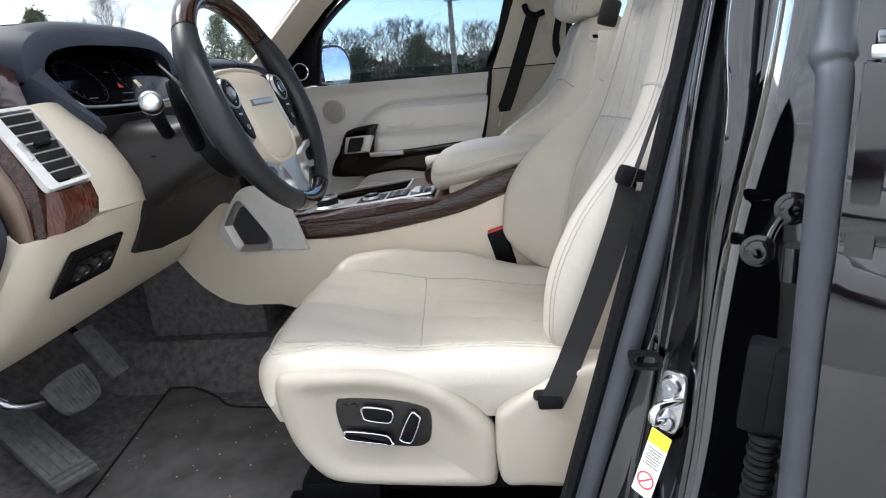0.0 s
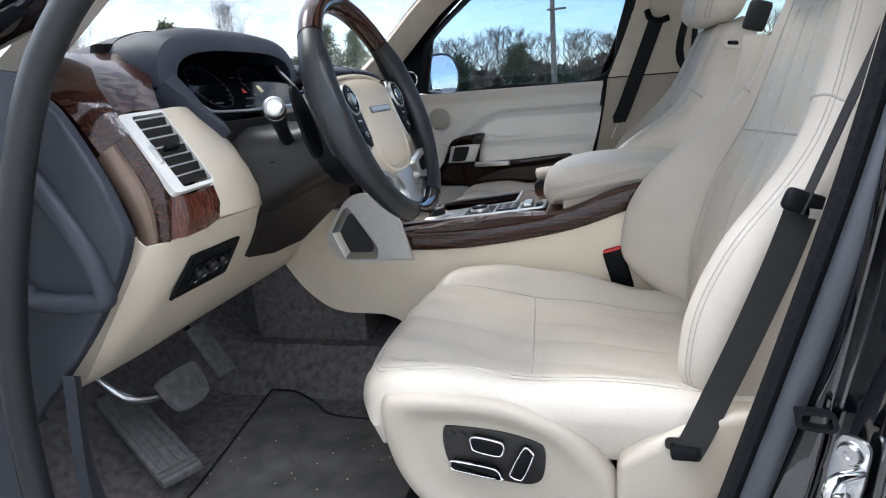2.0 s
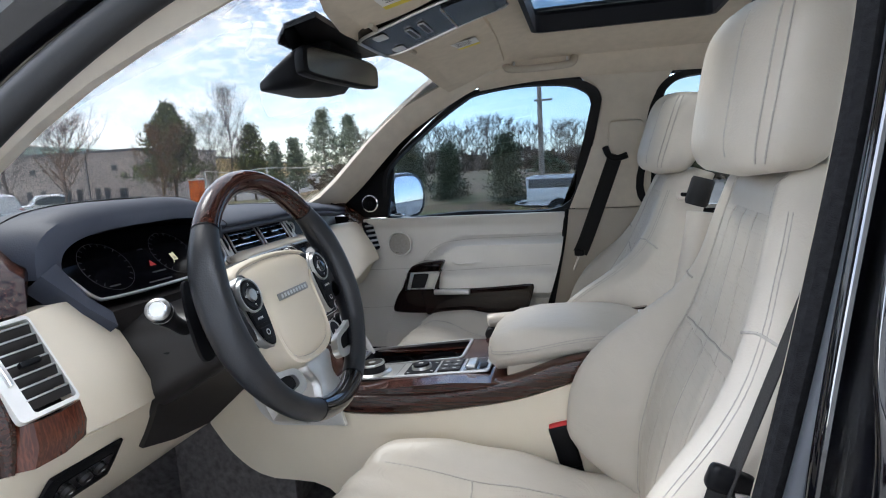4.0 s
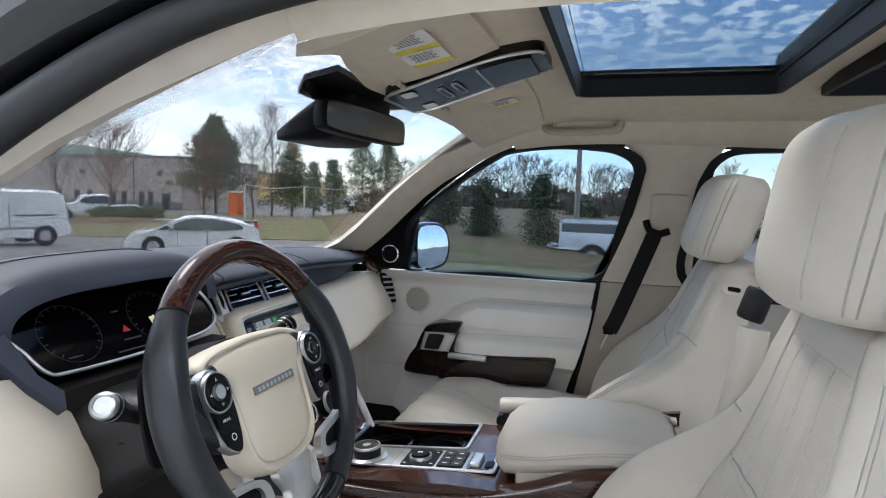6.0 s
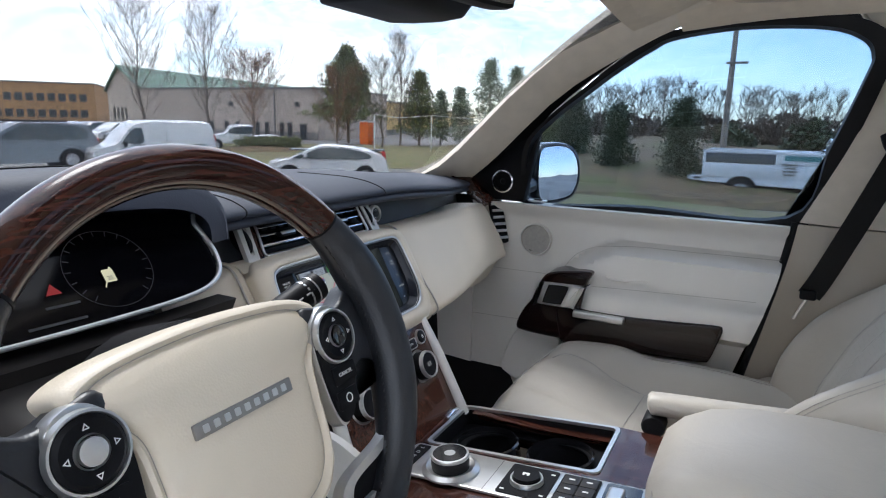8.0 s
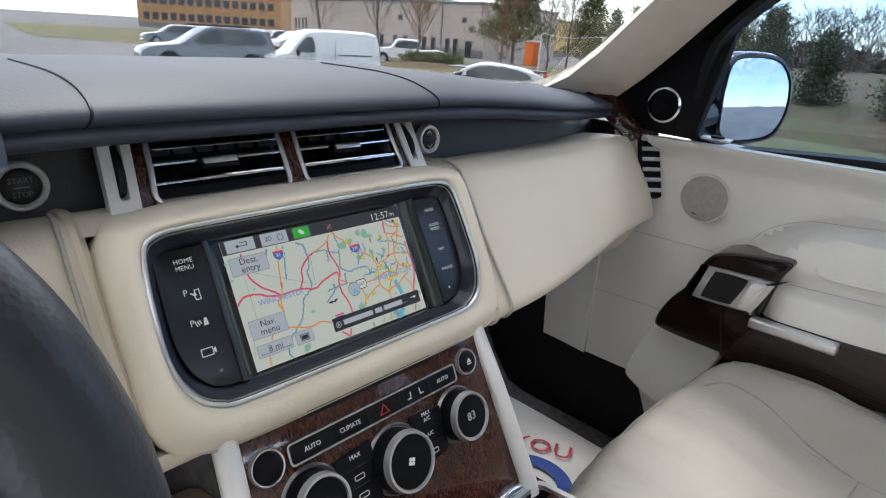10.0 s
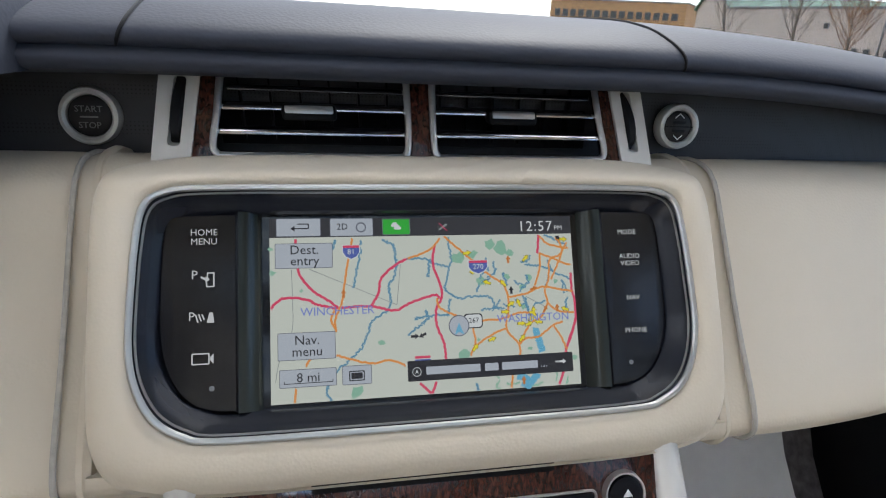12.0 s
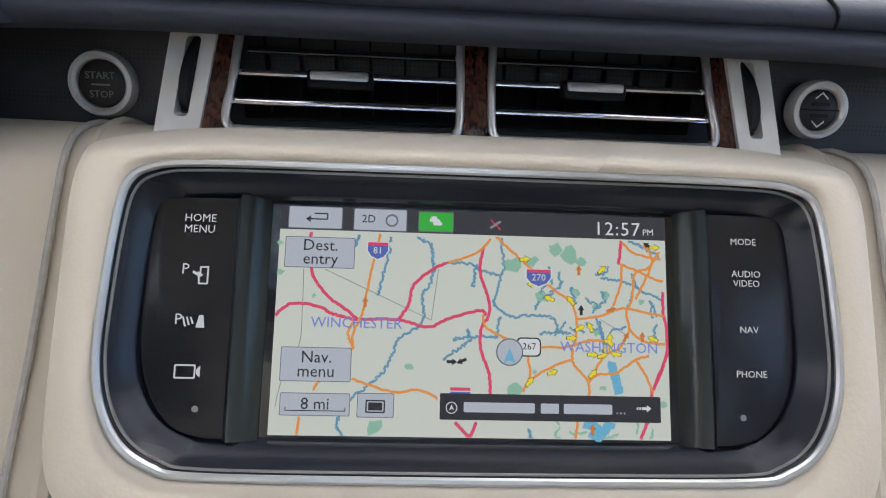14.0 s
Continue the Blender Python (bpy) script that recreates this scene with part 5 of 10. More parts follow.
for s, lab in ((-1, "black column stalk with a silver end"), (1, "black wiper stalk with white marks")):
    st = thing("column_stalk", lab, "stalk")
    if s < 0:
        pts = [(0.150, -0.480, 1.235), (0.168, -0.530, 1.255), (0.186, -0.575, 1.278), (0.197, -0.600, 1.292)]
        part("arm", tube(catmull(pts, 16), [0.010 + 0.004 * smooth01(8, 15, i) for i in range(16)], 16), black_soft, st)
        d = (Vector(pts[-1]) - Vector(pts[-2])).normalized()
        m = basis(Vector(pts[-1]), d.cross(Vector((0, 0, 1))), d.cross(Vector((0, 0, 1))).cross(d) * -1)
        m = Matrix.Translation(pts[-1]) @ d.to_track_quat("Z", "Y").to_matrix().to_4x4()
        part("grip", moved(turned([(0.0125, -0.004), (0.0150, 0.002), (0.0152, 0.006), (0.0152, 0.020), (0.0145, 0.022)], 28), m), rubber, st)
        part("grip_band", moved(turned([(0.0150, 0.010), (0.0156, 0.0105), (0.0156, 0.0120), (0.0150, 0.0125)], 28), m), satin_dim, st, "thin dull band")
        part("end_cap", moved(turned([(0.0135, 0.020), (0.0150, 0.022), (0.0150, 0.0245), (0.0125, 0.0280), (0.0095, 0.0292), (0.0088, 0.0280), (0, 0.0285)], 28), m), satin, st, "satin silver end cap")
    else:
        pts = [(0.170, -0.385, 1.245), (0.185, -0.340, 1.275), (0.198, -0.300, 1.300), (0.205, -0.252, 1.318)]
        part("arm", tube(catmull(pts, 16), [0.010 + 0.005 * smooth01(4, 8, i) for i in range(16)], 16), black_soft, st)
        for a, b, nm, mt in ((0.62, 0.66, "band", satin), (0.80, 0.83, "band", satin)):
            p, q = Vector(pts[-2]), Vector(pts[-1])
            part(nm, tube([p.lerp(q, a), p.lerp(q, b)], 0.0156, 16), mt, st, "thin silver band")
        for k in range(5):
            part("mark", moved(slab(rrect(0.006, 0.0018, 0.0005, 1), 0.0003), basis((0.216, -0.300 + 0.011 * k, 1.312 + 0.0026 * k), (0, 1, 0.25), (-0.3, -0.2, 1))), print_white, st)
# paddle
part("paddle", moved(slab(soft_outline([(-0.012, -0.05), (0.010, -0.045), (0.016, 0.0), (0.012, 0.045), (-0.004, 0.052), (-0.014, 0.0)], 30), 0.006, 0.002), basis((0.225, -0.575, 1.275), (0.25, 1, 0), (-0.34, 0, 0.94))), black_soft, col, "black shift paddle")

wh = thing("steering_wheel", "black leather and veneer steering wheel with beige centre", "steering wheel")
MW = basis((0.288, -0.433, 1.283), (0, 1, 0), (-math.sin(AW), 0, math.cos(AW)))


def rim(a0, a1, n, r=0.0165, R=0.178):
    pts = []
    for i in range(n):
        a = radians(a0 + (a1 - a0) * i / (n - 1))
        pts.append((R * math.cos(a), R * math.sin(a), 0))
    return pts


def rim_r(a):
    """The grip swells at ten and two and at the side spokes."""
    a = a % 360
    a = a - 360 if a > 270 else a
    return 0.0162 + 0.0048 * max(bump01(-45, -10, 20, 42, a), bump01(138, 160, 190, 225, a))


def rim_part(name, a0, a1, n, material, lab, dr=0.0):
    rr = [rim_r(a0 + (a1 - a0) * i / (n - 1)) + dr for i in range(n)]
    part(name, moved(tube(rim(a0, a1, n), rr, 18, flat=1.12), MW), material, wh, lab)


rim_part("upper_rim", 41, 139, 60, veneer_rim, "dark red veneer upper rim")
rim_part("left_rim", 139.6, 248, 60, wheel_leather, "black leather rim")
rim_part("right_rim", -68, 40.4, 60, wheel_leather, "black leather rim")
rim_part("lower_rim", 248.6, 291.4, 30, black_gloss, "gloss black lower rim")
for a in (40.7, 139.3, 248.3, 291.7):
    part("joint_ring", moved(tube(rim(a - 0.35, a + 0.35, 4), rim_r(a) + 0.0006, 18, flat=1.12), MW), black_soft, wh)
# stitching on the inner side of the leather
for a0, a1 in ((-60, 36), (144, 240)):
    stl = []
    for k in range(44):
        a = radians(a0 + (a1 - a0) * k / 43)
        R = 0.178 - rim_r(math.degrees(a)) + 0.0002
        stl.append(at(moved(box(0.0035, 0.0009, 0.0009, 0), pose(0, 0, 0, 0, 0, math.degrees(a) + 60)), R * math.cos(a), R * math.sin(a), 0.0035))
    part("stitching", moved(joined(*stl), MW), dark_shroud, wh)
# centre pad
AO = [(-0.110, 0.047), (-0.103, 0.057), (-0.07, 0.065), (0, 0.069), (0.07, 0.065), (0.103, 0.057), (0.110, 0.047), (0.098, 0.030), (0.084, 0.010), (0.080, -0.020), (0.078, -0.060), (0.071, -0.084), (0.050, -0.102), (0, -0.110), (-0.050, -0.102), (-0.071, -0.084), (-0.078, -0.060), (-0.080, -0.020), (-0.084, 0.010), (-0.098, 0.030)]
ao = soft_outline(AO, 100)
secs = []
for k, (sc, z) in enumerate(((0.96, -0.045), (1.0, -0.035), (1.008, -0.020), (0.995, -0.009), (0.965, -0.0025), (0.93, -0.0008), (0.90, -0.0022), (0.878, -0.0050), (0.872, -0.0052), (0.850, -0.0025), (0.80, -0.0002), (0.70, 0.0012), (0.55, 0.002), (0.25, 0.0025), (0.02, 0.0025))):
    secs.append([Vector((x * sc, y * sc - 0.0 * k, z - 0.022 * smooth01(0.02, 0.07, y * sc) * 0.6)) for x, y in ao])
part("centre_pad", moved(loft(secs), MW), dash_beige, wh, "beige leather centre pad")
part("pad_seam", moved(tube([(x * 0.875, y * 0.875, -0.0052 - 0.0132 * smooth01(0.02, 0.07, y * 0.875)) for x, y in ao], 0.0006, 6, True), MW), seam_mat, wh)
badge = part("badge", moved(at(slab(rrect(0.090, 0.0105, 0.001, 2), 0.0022, 0.0006), 0, 0, 0.0022), MW), satin_dim, wh, "dull silver name bar")
for k in range(9):
    part("bar", moved(at(slab(rrect(0.0048, 0.0055, 0.0006, 1), 0.0006), -0.036 + 0.009 * k, 0, 0.0044), MW), satin, badge)
part("hub_back", moved(at(turned([(0.085, -0.10), (0.082, -0.05), (0.06, -0.03), (0, -0.03)], 32), 0, -0.01, 0), MW), black_soft, wh)
for s in (-1, 1):
    # side spokes: leather bridge, silver bezel, switch pack
    br = [(s * 0.085, 0.045), (s * 0.130, 0.040), (s * 0.165, 0.055), (s * 0.172, 0.0), (s * 0.168, -0.045), (s * 0.140, -0.020), (s * 0.095, -0.050)]
    if s < 0:
        br = br[::-1]
    part("side_spoke", moved(at(slab(soft_outline(br, 48), 0.026, 0.008, 3), 0, 0, -0.030), MW), wheel_leather, wh, "black leather spoke")
    sp = [(s * 0.083, 0.022), (s * 0.094, 0.041), (s * 0.110, 0.047), (s * 0.126, 0.036), (s * 0.127, 0.010), (s * 0.119, -0.030), (s * 0.108, -0.050), (s * 0.092, -0.056), (s * 0.084, -0.030)]
    if s < 0:
        sp = sp[::-1]
    spo = soft_outline(sp, 60)
    bez = part("switch_bezel", moved(at(slab(spo, 0.014, 0.003), 0, 0, -0.014), MW), satin, wh, "satin silver switch bezel")
    part("switch_plate", moved(at(slab([(x * 0.93 + s * 0.0075, y * 0.93 - 0.001) for x, y in spo], 0.003, 0.001), 0, 0, -0.0005), MW), black_soft, bez)
    m = MW @ Matrix.Translation((s * 0.108, 0.019, 0.001))
    pad = part("round_pad", moved(turned([(0.0205, 0), (0.021, 0.004), (0.018, 0.006), (0.010, 0.0048), (0.0, 0.0048)], 36), m), black_soft, bez, "black four-way pad")
    part("pad_ring", moved(turned([(0.0200, 0.0), (0.0220, 0.0052), (0.0235, 0.005), (0.0245, 0.0)], 36), m), satin, bez, "satin ring")
    part("ok_button", moved(turned([(0.0085, 0.003), (0.008, 0.008), (0, 0.009)], 28), m), satin if s < 0 else black_gloss, pad)
    part("ok_ring", moved(turned([(0.0085, 0.003), (0.0095, 0.0072), (0.0105, 0.003)], 28), m), satin, pad)
    for k in range(4):
        a = radians(90 * k)
        part("arrow", moved(at(moved(ring_slab([(0, 0.0026), (-0.0022, -0.0012), (0.0022, -0.0012)], [(0, 0.0014), (-0.0012, -0.0006), (0.0012, -0.0006)], 0.0002), pose(0, 0, 0, 0, 0, 90 * k)), -0.0140 * math.sin(a), 0.0140 * math.cos(a), 0.0062), m), print_white, pad)
    for k, (y, txt) in enumerate(((-0.014, "CANCEL" if s > 0 else "MODE"), (-0.035, ""))):
        bt = part("button", moved(at(slab(rrect(0.030 - 0.004 * k, 0.016, 0.002, 2), 0.0025, 0.0008), s * (0.107 - 0.004 * k), y, 0.0015), MW), black_soft, bez)
        if txt:
            part("legend", moved(at(words(txt, 0.0046), s * 0.107, y, 0.0042), MW), print_white, bt, "white lettering")
        else:
            part("sign", moved(at(ring_slab(circle(0.0042, 20), circle(0.0032, 20), 0.0003), s * 0.103, y, 0.0042), MW), print_white, bt)
    # lower spokes: silver loop with a dark window
    lo = [(s * 0.072, -0.100), (s * 0.125, -0.088), (s * 0.148, -0.085), (s * 0.142, -0.118), (s * 0.120, -0.132), (s * 0.065, -0.130)]
    if s < 0:
        lo = lo[::-1]
    lout = soft_outline(lo, 40)
    ccx, ccy = s * 0.108, -0.109
    part("lower_spoke", moved(at(ring_slab(lout, [(ccx + (x - ccx) * 0.66, ccy + (y - ccy) * 0.55) for x, y in lout], 0.012), 0, 0, -0.012), MW), satin, wh, "satin silver lower spoke")
    part("spoke_window", moved(at(slab([(ccx + (x - ccx) * 0.68, ccy + (y - ccy) * 0.58) for x, y in lout], 0.006), 0, 0, -0.012), MW), black_soft, wh)
part("bottom_spoke", moved(at(slab(soft_outline([(-0.036, -0.104), (0.036, -0.104), (0.026, -0.138), (0.034, -0.172), (-0.034, -0.172), (-0.026, -0.138)], 40), 0.014, 0.004), 0, 0, -0.016), MW), satin, wh, "satin silver bottom spoke")

part("stack_body", at(box(0.30, 0.235, 0.42, 0.01), -0.065, 0.0, 0.93), carpet, climate, "carpeted body of the centre stack")
# ---- centre console ----
con = thing("centre_console", "cream centre console with dark veneer top and cup holders", "centre console")


def con_z(x):
    return 0.998 + 0.034 * smooth01(0.15, 0.52, x)


side_t = [(-0.09, 0.935), (-0.02, 1.02), (0.06, 1.055), (0.16, 0.975), (0.235, 0.958), (0.36, 0.962), (0.50, 0.982), (0.60, 1.004), (0.70, 1.040), (0.85, 1.085)]
side_b = [(-0.088, 0.925), (-0.04, 0.86), (0.035, 0.812), (0.17, 0.80), (0.25, 0.72), (0.36, 0.66), (0.50, 0.66), (0.60, 0.66), (0.70, 0.66), (0.85, 0.66)]
for s, y0 in ((-1, -0.135), (1, 0.165)):
    t3 = catmull([(x, y0, z) for x, z in side_t], 30)
    b3 = catmull([(x, y0 - 0.006 * s * 0 + s * 0.012, z) for x, z in side_b], 30)
    part("side_panel", sheet([[a, a.lerp(b, 0.4) + Vector((0, s * 0.007, 0)), b] for a, b in zip(t3, b3)], (0, -0.02 * s, 0)), cream_plastic_lit, con, "cream plastic side panel")
    wt_ = [(0.205, 1.000), (0.36, 1.006), (0.50, 1.022), (0.585, 1.045), (0.66, 1.075), (0.72, 1.090), (0.85, 1.115)]
    wb_ = [(0.220, 0.958), (0.36, 0.962), (0.50, 0.982), (0.585, 1.000), (0.66, 1.026), (0.72, 1.044), (0.85, 1.070)]
    ta, tb = catmull([(x, y0, z) for x, z in wt_], 30), catmull([(x, y0, z) for x, z in wb_], 30)
    part("veneer_strip", sheet([[a + Vector((0, -s * 0.012, 0.001)), a.lerp(b, 0.12) + Vector((0, s * 0.003, 0)), a.lerp(b, 0.5) + Vector((0, s * 0.006, 0)), a.lerp(b, 0.9) + Vector((0, s * 0.004, 0)), b + Vector((0, -s * 0.003, 0))] for a, b in zip(ta, tb)], (0, -s * 0.015, 0)), veneer, con, "dark red veneer strip")
# veneered deck with a hole for the cup tray
CX0, CX1, CY0, CY1 = 0.185, 0.445, 0.022, 0.158
dx = [0.15, CX0, CX1, 0.56, 0.60]
dy = [-0.132, CY0, CY1, 0.165]
bm = bmesh.new()
gv = {(x, y): bm.verts.new((x, y, con_z(x))) for x in dx for y in dy}
for i in range(len(dx) - 1):
    for j in range(len(dy) - 1):
        if not (i == 1 and j == 1):
            bm.faces.new((gv[dx[i], dy[j]], gv[dx[i + 1], dy[j]], gv[dx[i + 1], dy[j + 1]], gv[dx[i], dy[j + 1]]))
g = bmesh.ops.extrude_face_region(bm, geom=list(bm.faces))
bmesh.ops.translate(bm, vec=(0, 0, -0.02), verts=[q for q in g["geom"] if isinstance(q, bmesh.types.BMVert)])
bmesh.ops.recalc_face_normals(bm, faces=bm.faces)
part("deck", bm, veneer, con, "dark glossy veneer deck")
slope = (con_z(CX1) - con_z(CX0)) / (CX1 - CX0)
MK = basis(((CX0 + CX1) / 2, (CY0 + CY1) / 2, con_z((CX0 + CX1) / 2)), (1, 0, slope), (0, 1, 0))
tray = part("cup_tray", moved(at(ring_slab(rrect(CX1 - CX0 + 0.008, CY1 - CY0 + 0.008, 0.012, 5), rrect(CX1 - CX0 - 0.004, CY1 - CY0 - 0.004, 0.010, 5), 0.006), 0, 0, -0.002), MK), satin, con, "satin chrome tray edge")
part("tray_wall", moved(at(ring_slab(rrect(CX1 - CX0 + 0.002, CY1 - CY0 + 0.002, 0.012, 5), rrect(CX1 - CX0 - 0.006, CY1 - CY0 - 0.006, 0.010, 5), 0.075), 0, 0, -0.076), MK), black_soft, tray)
part("tray_floor", moved(at(slab(rrect(CX1 - CX0, CY1 - CY0, 0.01, 4), 0.004), 0, 0, -0.078), MK), black_soft, tray)
for x in (-0.062, 0.058):
    part("cup_ring", moved(at(turned([(0.050, -0.075), (0.047, -0.02), (0.0475, -0.016), (0.0505, -0.018), (0.054, -0.075)], 40), x, 0, 0), MK), black_gloss, tray, "black cup holder rim")
part("tray_ledge", moved(at(ring_slab(rrect(CX1 - CX0 - 0.006, CY1 - CY0 - 0.006, 0.01, 5), rrect(0.20, 0.088, 0.043, 5), 0.003), 0, 0, -0.030), MK), black_soft, tray)
part("tray_cover_handle", moved(at(tube([(0, -0.022, 0), (0, 0, 0.004), (0, 0.022, 0)], 0.005, 10), -0.138, 0.03, 0.004), MK), chrome, con, "chrome pull of the tray cover")
# switch strip
MP = basis((0.350, -0.036, con_z(0.35) + 0.001), (1, 0, 0.095), (0.0, 1, 0))
strip = thing("console_switch_strip", "silver console strip with rotary gear selector and switches", "control panel")
part("plate", moved(slab(rrect(0.345, 0.082, 0.008, 4), 0.004, 0.0015), MP), satin, strip, "brushed silver plate")
part("plate_seam", moved(at(slab(rrect(0.0006, 0.078, 0.0002, 1, -0.030, 0), 0.0002), 0, 0, 0.004), MP), ink, strip)
part("gear_label_plate", moved(at(slab(rrect(0.020, 0.066, 0.002, 2), 0.001), -0.156, 0.002, 0.004), MP), black_soft, strip, "black gear position plate")
for k, (ch) in enumerate("PRNDS"):
    part("gear_letter", moved(at(moved(words(ch, 0.0085), pose(0, 0, 0, 0, 0, 90)), -0.156, -0.024 + 0.0125 * k, 0.0052), MP), print_white if k else glow("red_letter", (0.8, 0.05, 0.04), 0.12), strip, "gear letter")
sel = thing("gear_selector", "black rotary gear selector in a silver ring", "gear selector")
mg = MP @ Matrix.Translation((-0.090, -0.010, 0.004))
part("base_ring", moved(turned([(0.026, 0), (0.040, 0.0), (0.040, 0.003), (0.034, 0.007), (0.0285, 0.004), (0.026, 0.004)], 48), mg), satin, sel, "satin silver base ring")
part("barrel", moved(turned([(0.026, 0), (0.0268, 0.012), (0.0265, 0.021), (0.0255, 0.022)], 64), mg), rubber, sel, "ribbed black barrel")
part("top_ring", moved(turned([(0.0265, 0.0195), (0.0272, 0.022), (0.0262, 0.0245), (0.0242, 0.0248)], 48), mg), satin, sel, "satin ring")
part("top_disc", moved(turned([(0.0243, 0.0240), (0.0232, 0.0252), (0.0, 0.0246)], 48), mg), black_gloss, sel)
tp = part("terrain_plate", moved(at(slab(rrect(0.066, 0.072, 0.003, 2), 0.0012), 0.020, 0, 0.004), MP), black_soft, strip, "black terrain switch plate")
part("terrain_ring", moved(at(turned([(0.018, 0), (0.0195, 0.006), (0.0215, 0.006), (0.0225, 0)], 40), 0.018, 0, 0.005), MP), satin, tp, "satin ring")
part("terrain_knob", moved(at(turned([(0.018, 0), (0.0175, 0.010), (0.0, 0.0105)], 40), 0.018, 0, 0.005), MP), black_soft, tp)
part("terrain_sign", moved(at(joined(slab(rrect(0.010, 0.004, 0.001, 2), 0.0003), at(slab(circle(0.0016, 10), 0.0003), -0.003, -0.003, 0), at(slab(circle(0.0016, 10), 0.0003), 0.003, -0.003, 0)), 0.018, 0, 0.0157), MP), print_white, tp)
for x, y in ((0.046, 0.026), (0.046, -0.026), (-0.006, -0.028)):
    part("sign", moved(at(slab(rrect(0.006, 0.003, 0.0006, 1), 0.0003), x, y, 0.0053), MP), print_white, tp)
bpl = part("button_plate", moved(at(slab(rrect(0.050, 0.072, 0.003, 2), 0.0012), 0.084, 0, 0.004), MP), black_soft, strip, "black button plate")
for i in range(2):
    for j in range(3):
        b = part("button", moved(at(slab(rrect(0.022, 0.021, 0.002, 2), 0.002, 0.0007), 0.0725 + 0.023 * i, -0.0225 + 0.0225 * j, 0.0052), MP), dark_shroud, bpl)
        part("sign", moved(at(slab(rrect(0.008, 0.003, 0.0006, 1), 0.0003), 0.0725 + 0.023 * i, -0.0225 + 0.0225 * j, 0.0073), MP), print_white, b)
part("brake_recess", moved(at(slab(rrect(0.044, 0.072, 0.004, 3), 0.001), 0.138, 0, 0.004), MP), black_gloss, strip, "gloss black recess")
part("brake_tab", moved(at(box(0.020, 0.050, 0.010, 0.004, 3), 0.132, -0.006, 0.008), MP), satin, strip, "satin parking brake tab")
part("park_button", moved(at(slab(rrect(0.015, 0.026, 0.002, 2), 0.003, 0.001), 0.158, -0.016, 0.0045), MP), black_soft, strip)
# speaker bracket of the console front
PK = basis((0.150, -0.156, 0.985), (1, 0, 0.0), (0.0, -0.12, 1))
kb_ = thing("console_bracket", "silver console bracket framing a black grille", "console trim")
KO = soft_outline([(-0.116, 0.020), (-0.098, 0.044), (-0.050, 0.104), (0.000, 0.112), (0.050, 0.090), (0.058, 0.070), (0.081, -0.034), (0.076, -0.042), (0.006, -0.046), (-0.068, -0.048), (-0.084, -0.042), (-0.106, -0.018)], 72)
KI = soft_outline([(-0.083, 0.026), (-0.062, 0.058), (-0.053, 0.064), (-0.046, 0.058), (-0.016, 0.002), (-0.012, -0.012), (-0.016, -0.026), (-0.028, -0.028), (-0.066, -0.027), (-0.072, -0.020), (-0.084, 0.016)], 72)
kcx, kcy = -0.049, 0.010
KM = [(kcx + (x - kcx) * 1.42, kcy + (y - kcy) * 1.34) for x, y in KI]
part("silver_frame", moved(at(ring_slab(KO, KM, 0.010), 0, 0, -0.003), PK), silver_paint, kb_, "silver painted frame")
bevel = [[Vector((*m_, 0.006)), Vector((m_[0] * 0.7 + i_[0] * 0.3, m_[1] * 0.7 + i_[1] * 0.3, 0.003)), Vector((*i_, -0.008))] for m_, i_ in zip(KM, KI)]
part("bevel", moved(loft(bevel + bevel[:1], cyc=False, cap=False), PK), satin, kb_, "bright bevel round the grille")
part("grille", moved(at(slab([(kcx + (x - kcx) * 1.04, kcy + (y - kcy) * 1.04) for x, y in KI], 0.003), 0, 0, -0.010), PK), speaker_cloth, kb_, "black mesh grille")
# armrest lid, domed and rounded at its front
secs = []
for x, y0, y1, zt, zb in ((0.516, -0.045, 0.055, 1.088, 1.065), (0.522, -0.080, 0.085, 1.106, 1.050), (0.540, -0.103, 0.110, 1.120, 1.040), (0.57, -0.111, 0.130, 1.131, 1.044), (0.62, -0.113, 0.142, 1.139, 1.055), (0.70, -0.113, 0.146, 1.143, 1.078), (0.77, -0.112, 0.144, 1.141, 1.092), (0.81, -0.108, 0.138, 1.135, 1.098), (0.832, -0.095, 0.125, 1.123, 1.102)):
    w, h = y1 - y0, zt - zb
    secs.append([Vector((x, (y0 + y1) / 2 + p[0], (zt + zb) / 2 + p[1] - (0.020 * abs(2 * p[0] / w) ** 2.5 if p[1] > 0 else 0))) for p in rrect(w, h, min(w, h) * 0.42, 8)])
arm = part("armrest", loft(secs), leather, con, "cream leather armrest lid")
for dz in (0.0, 0.005):
    part("stitch_line", tube(catmull([(0.5215, -0.02, 1.085 + dz), (0.528, -0.085, 1.082 + dz), (0.541, -0.1035, 1.080 + dz), (0.60, -0.1132, 1.088 + dz), (0.70, -0.1142, 1.110 + dz), (0.80, -0.1135, 1.122 + dz)], 40), 0.0008, 6), seam_mat, arm)
part("bin", at(box(0.40, 0.235, 0.08, 0.01), 0.76, 0.017, 1.035), cream_plastic, con, "cream storage bin")
part("latch", at(box(0.012, 0.02, 0.01, 0.003), 0.833, 0.10, 1.112), satin, arm)


# ---- front seats ----
NEAR, FAR = -0.142, 0.186


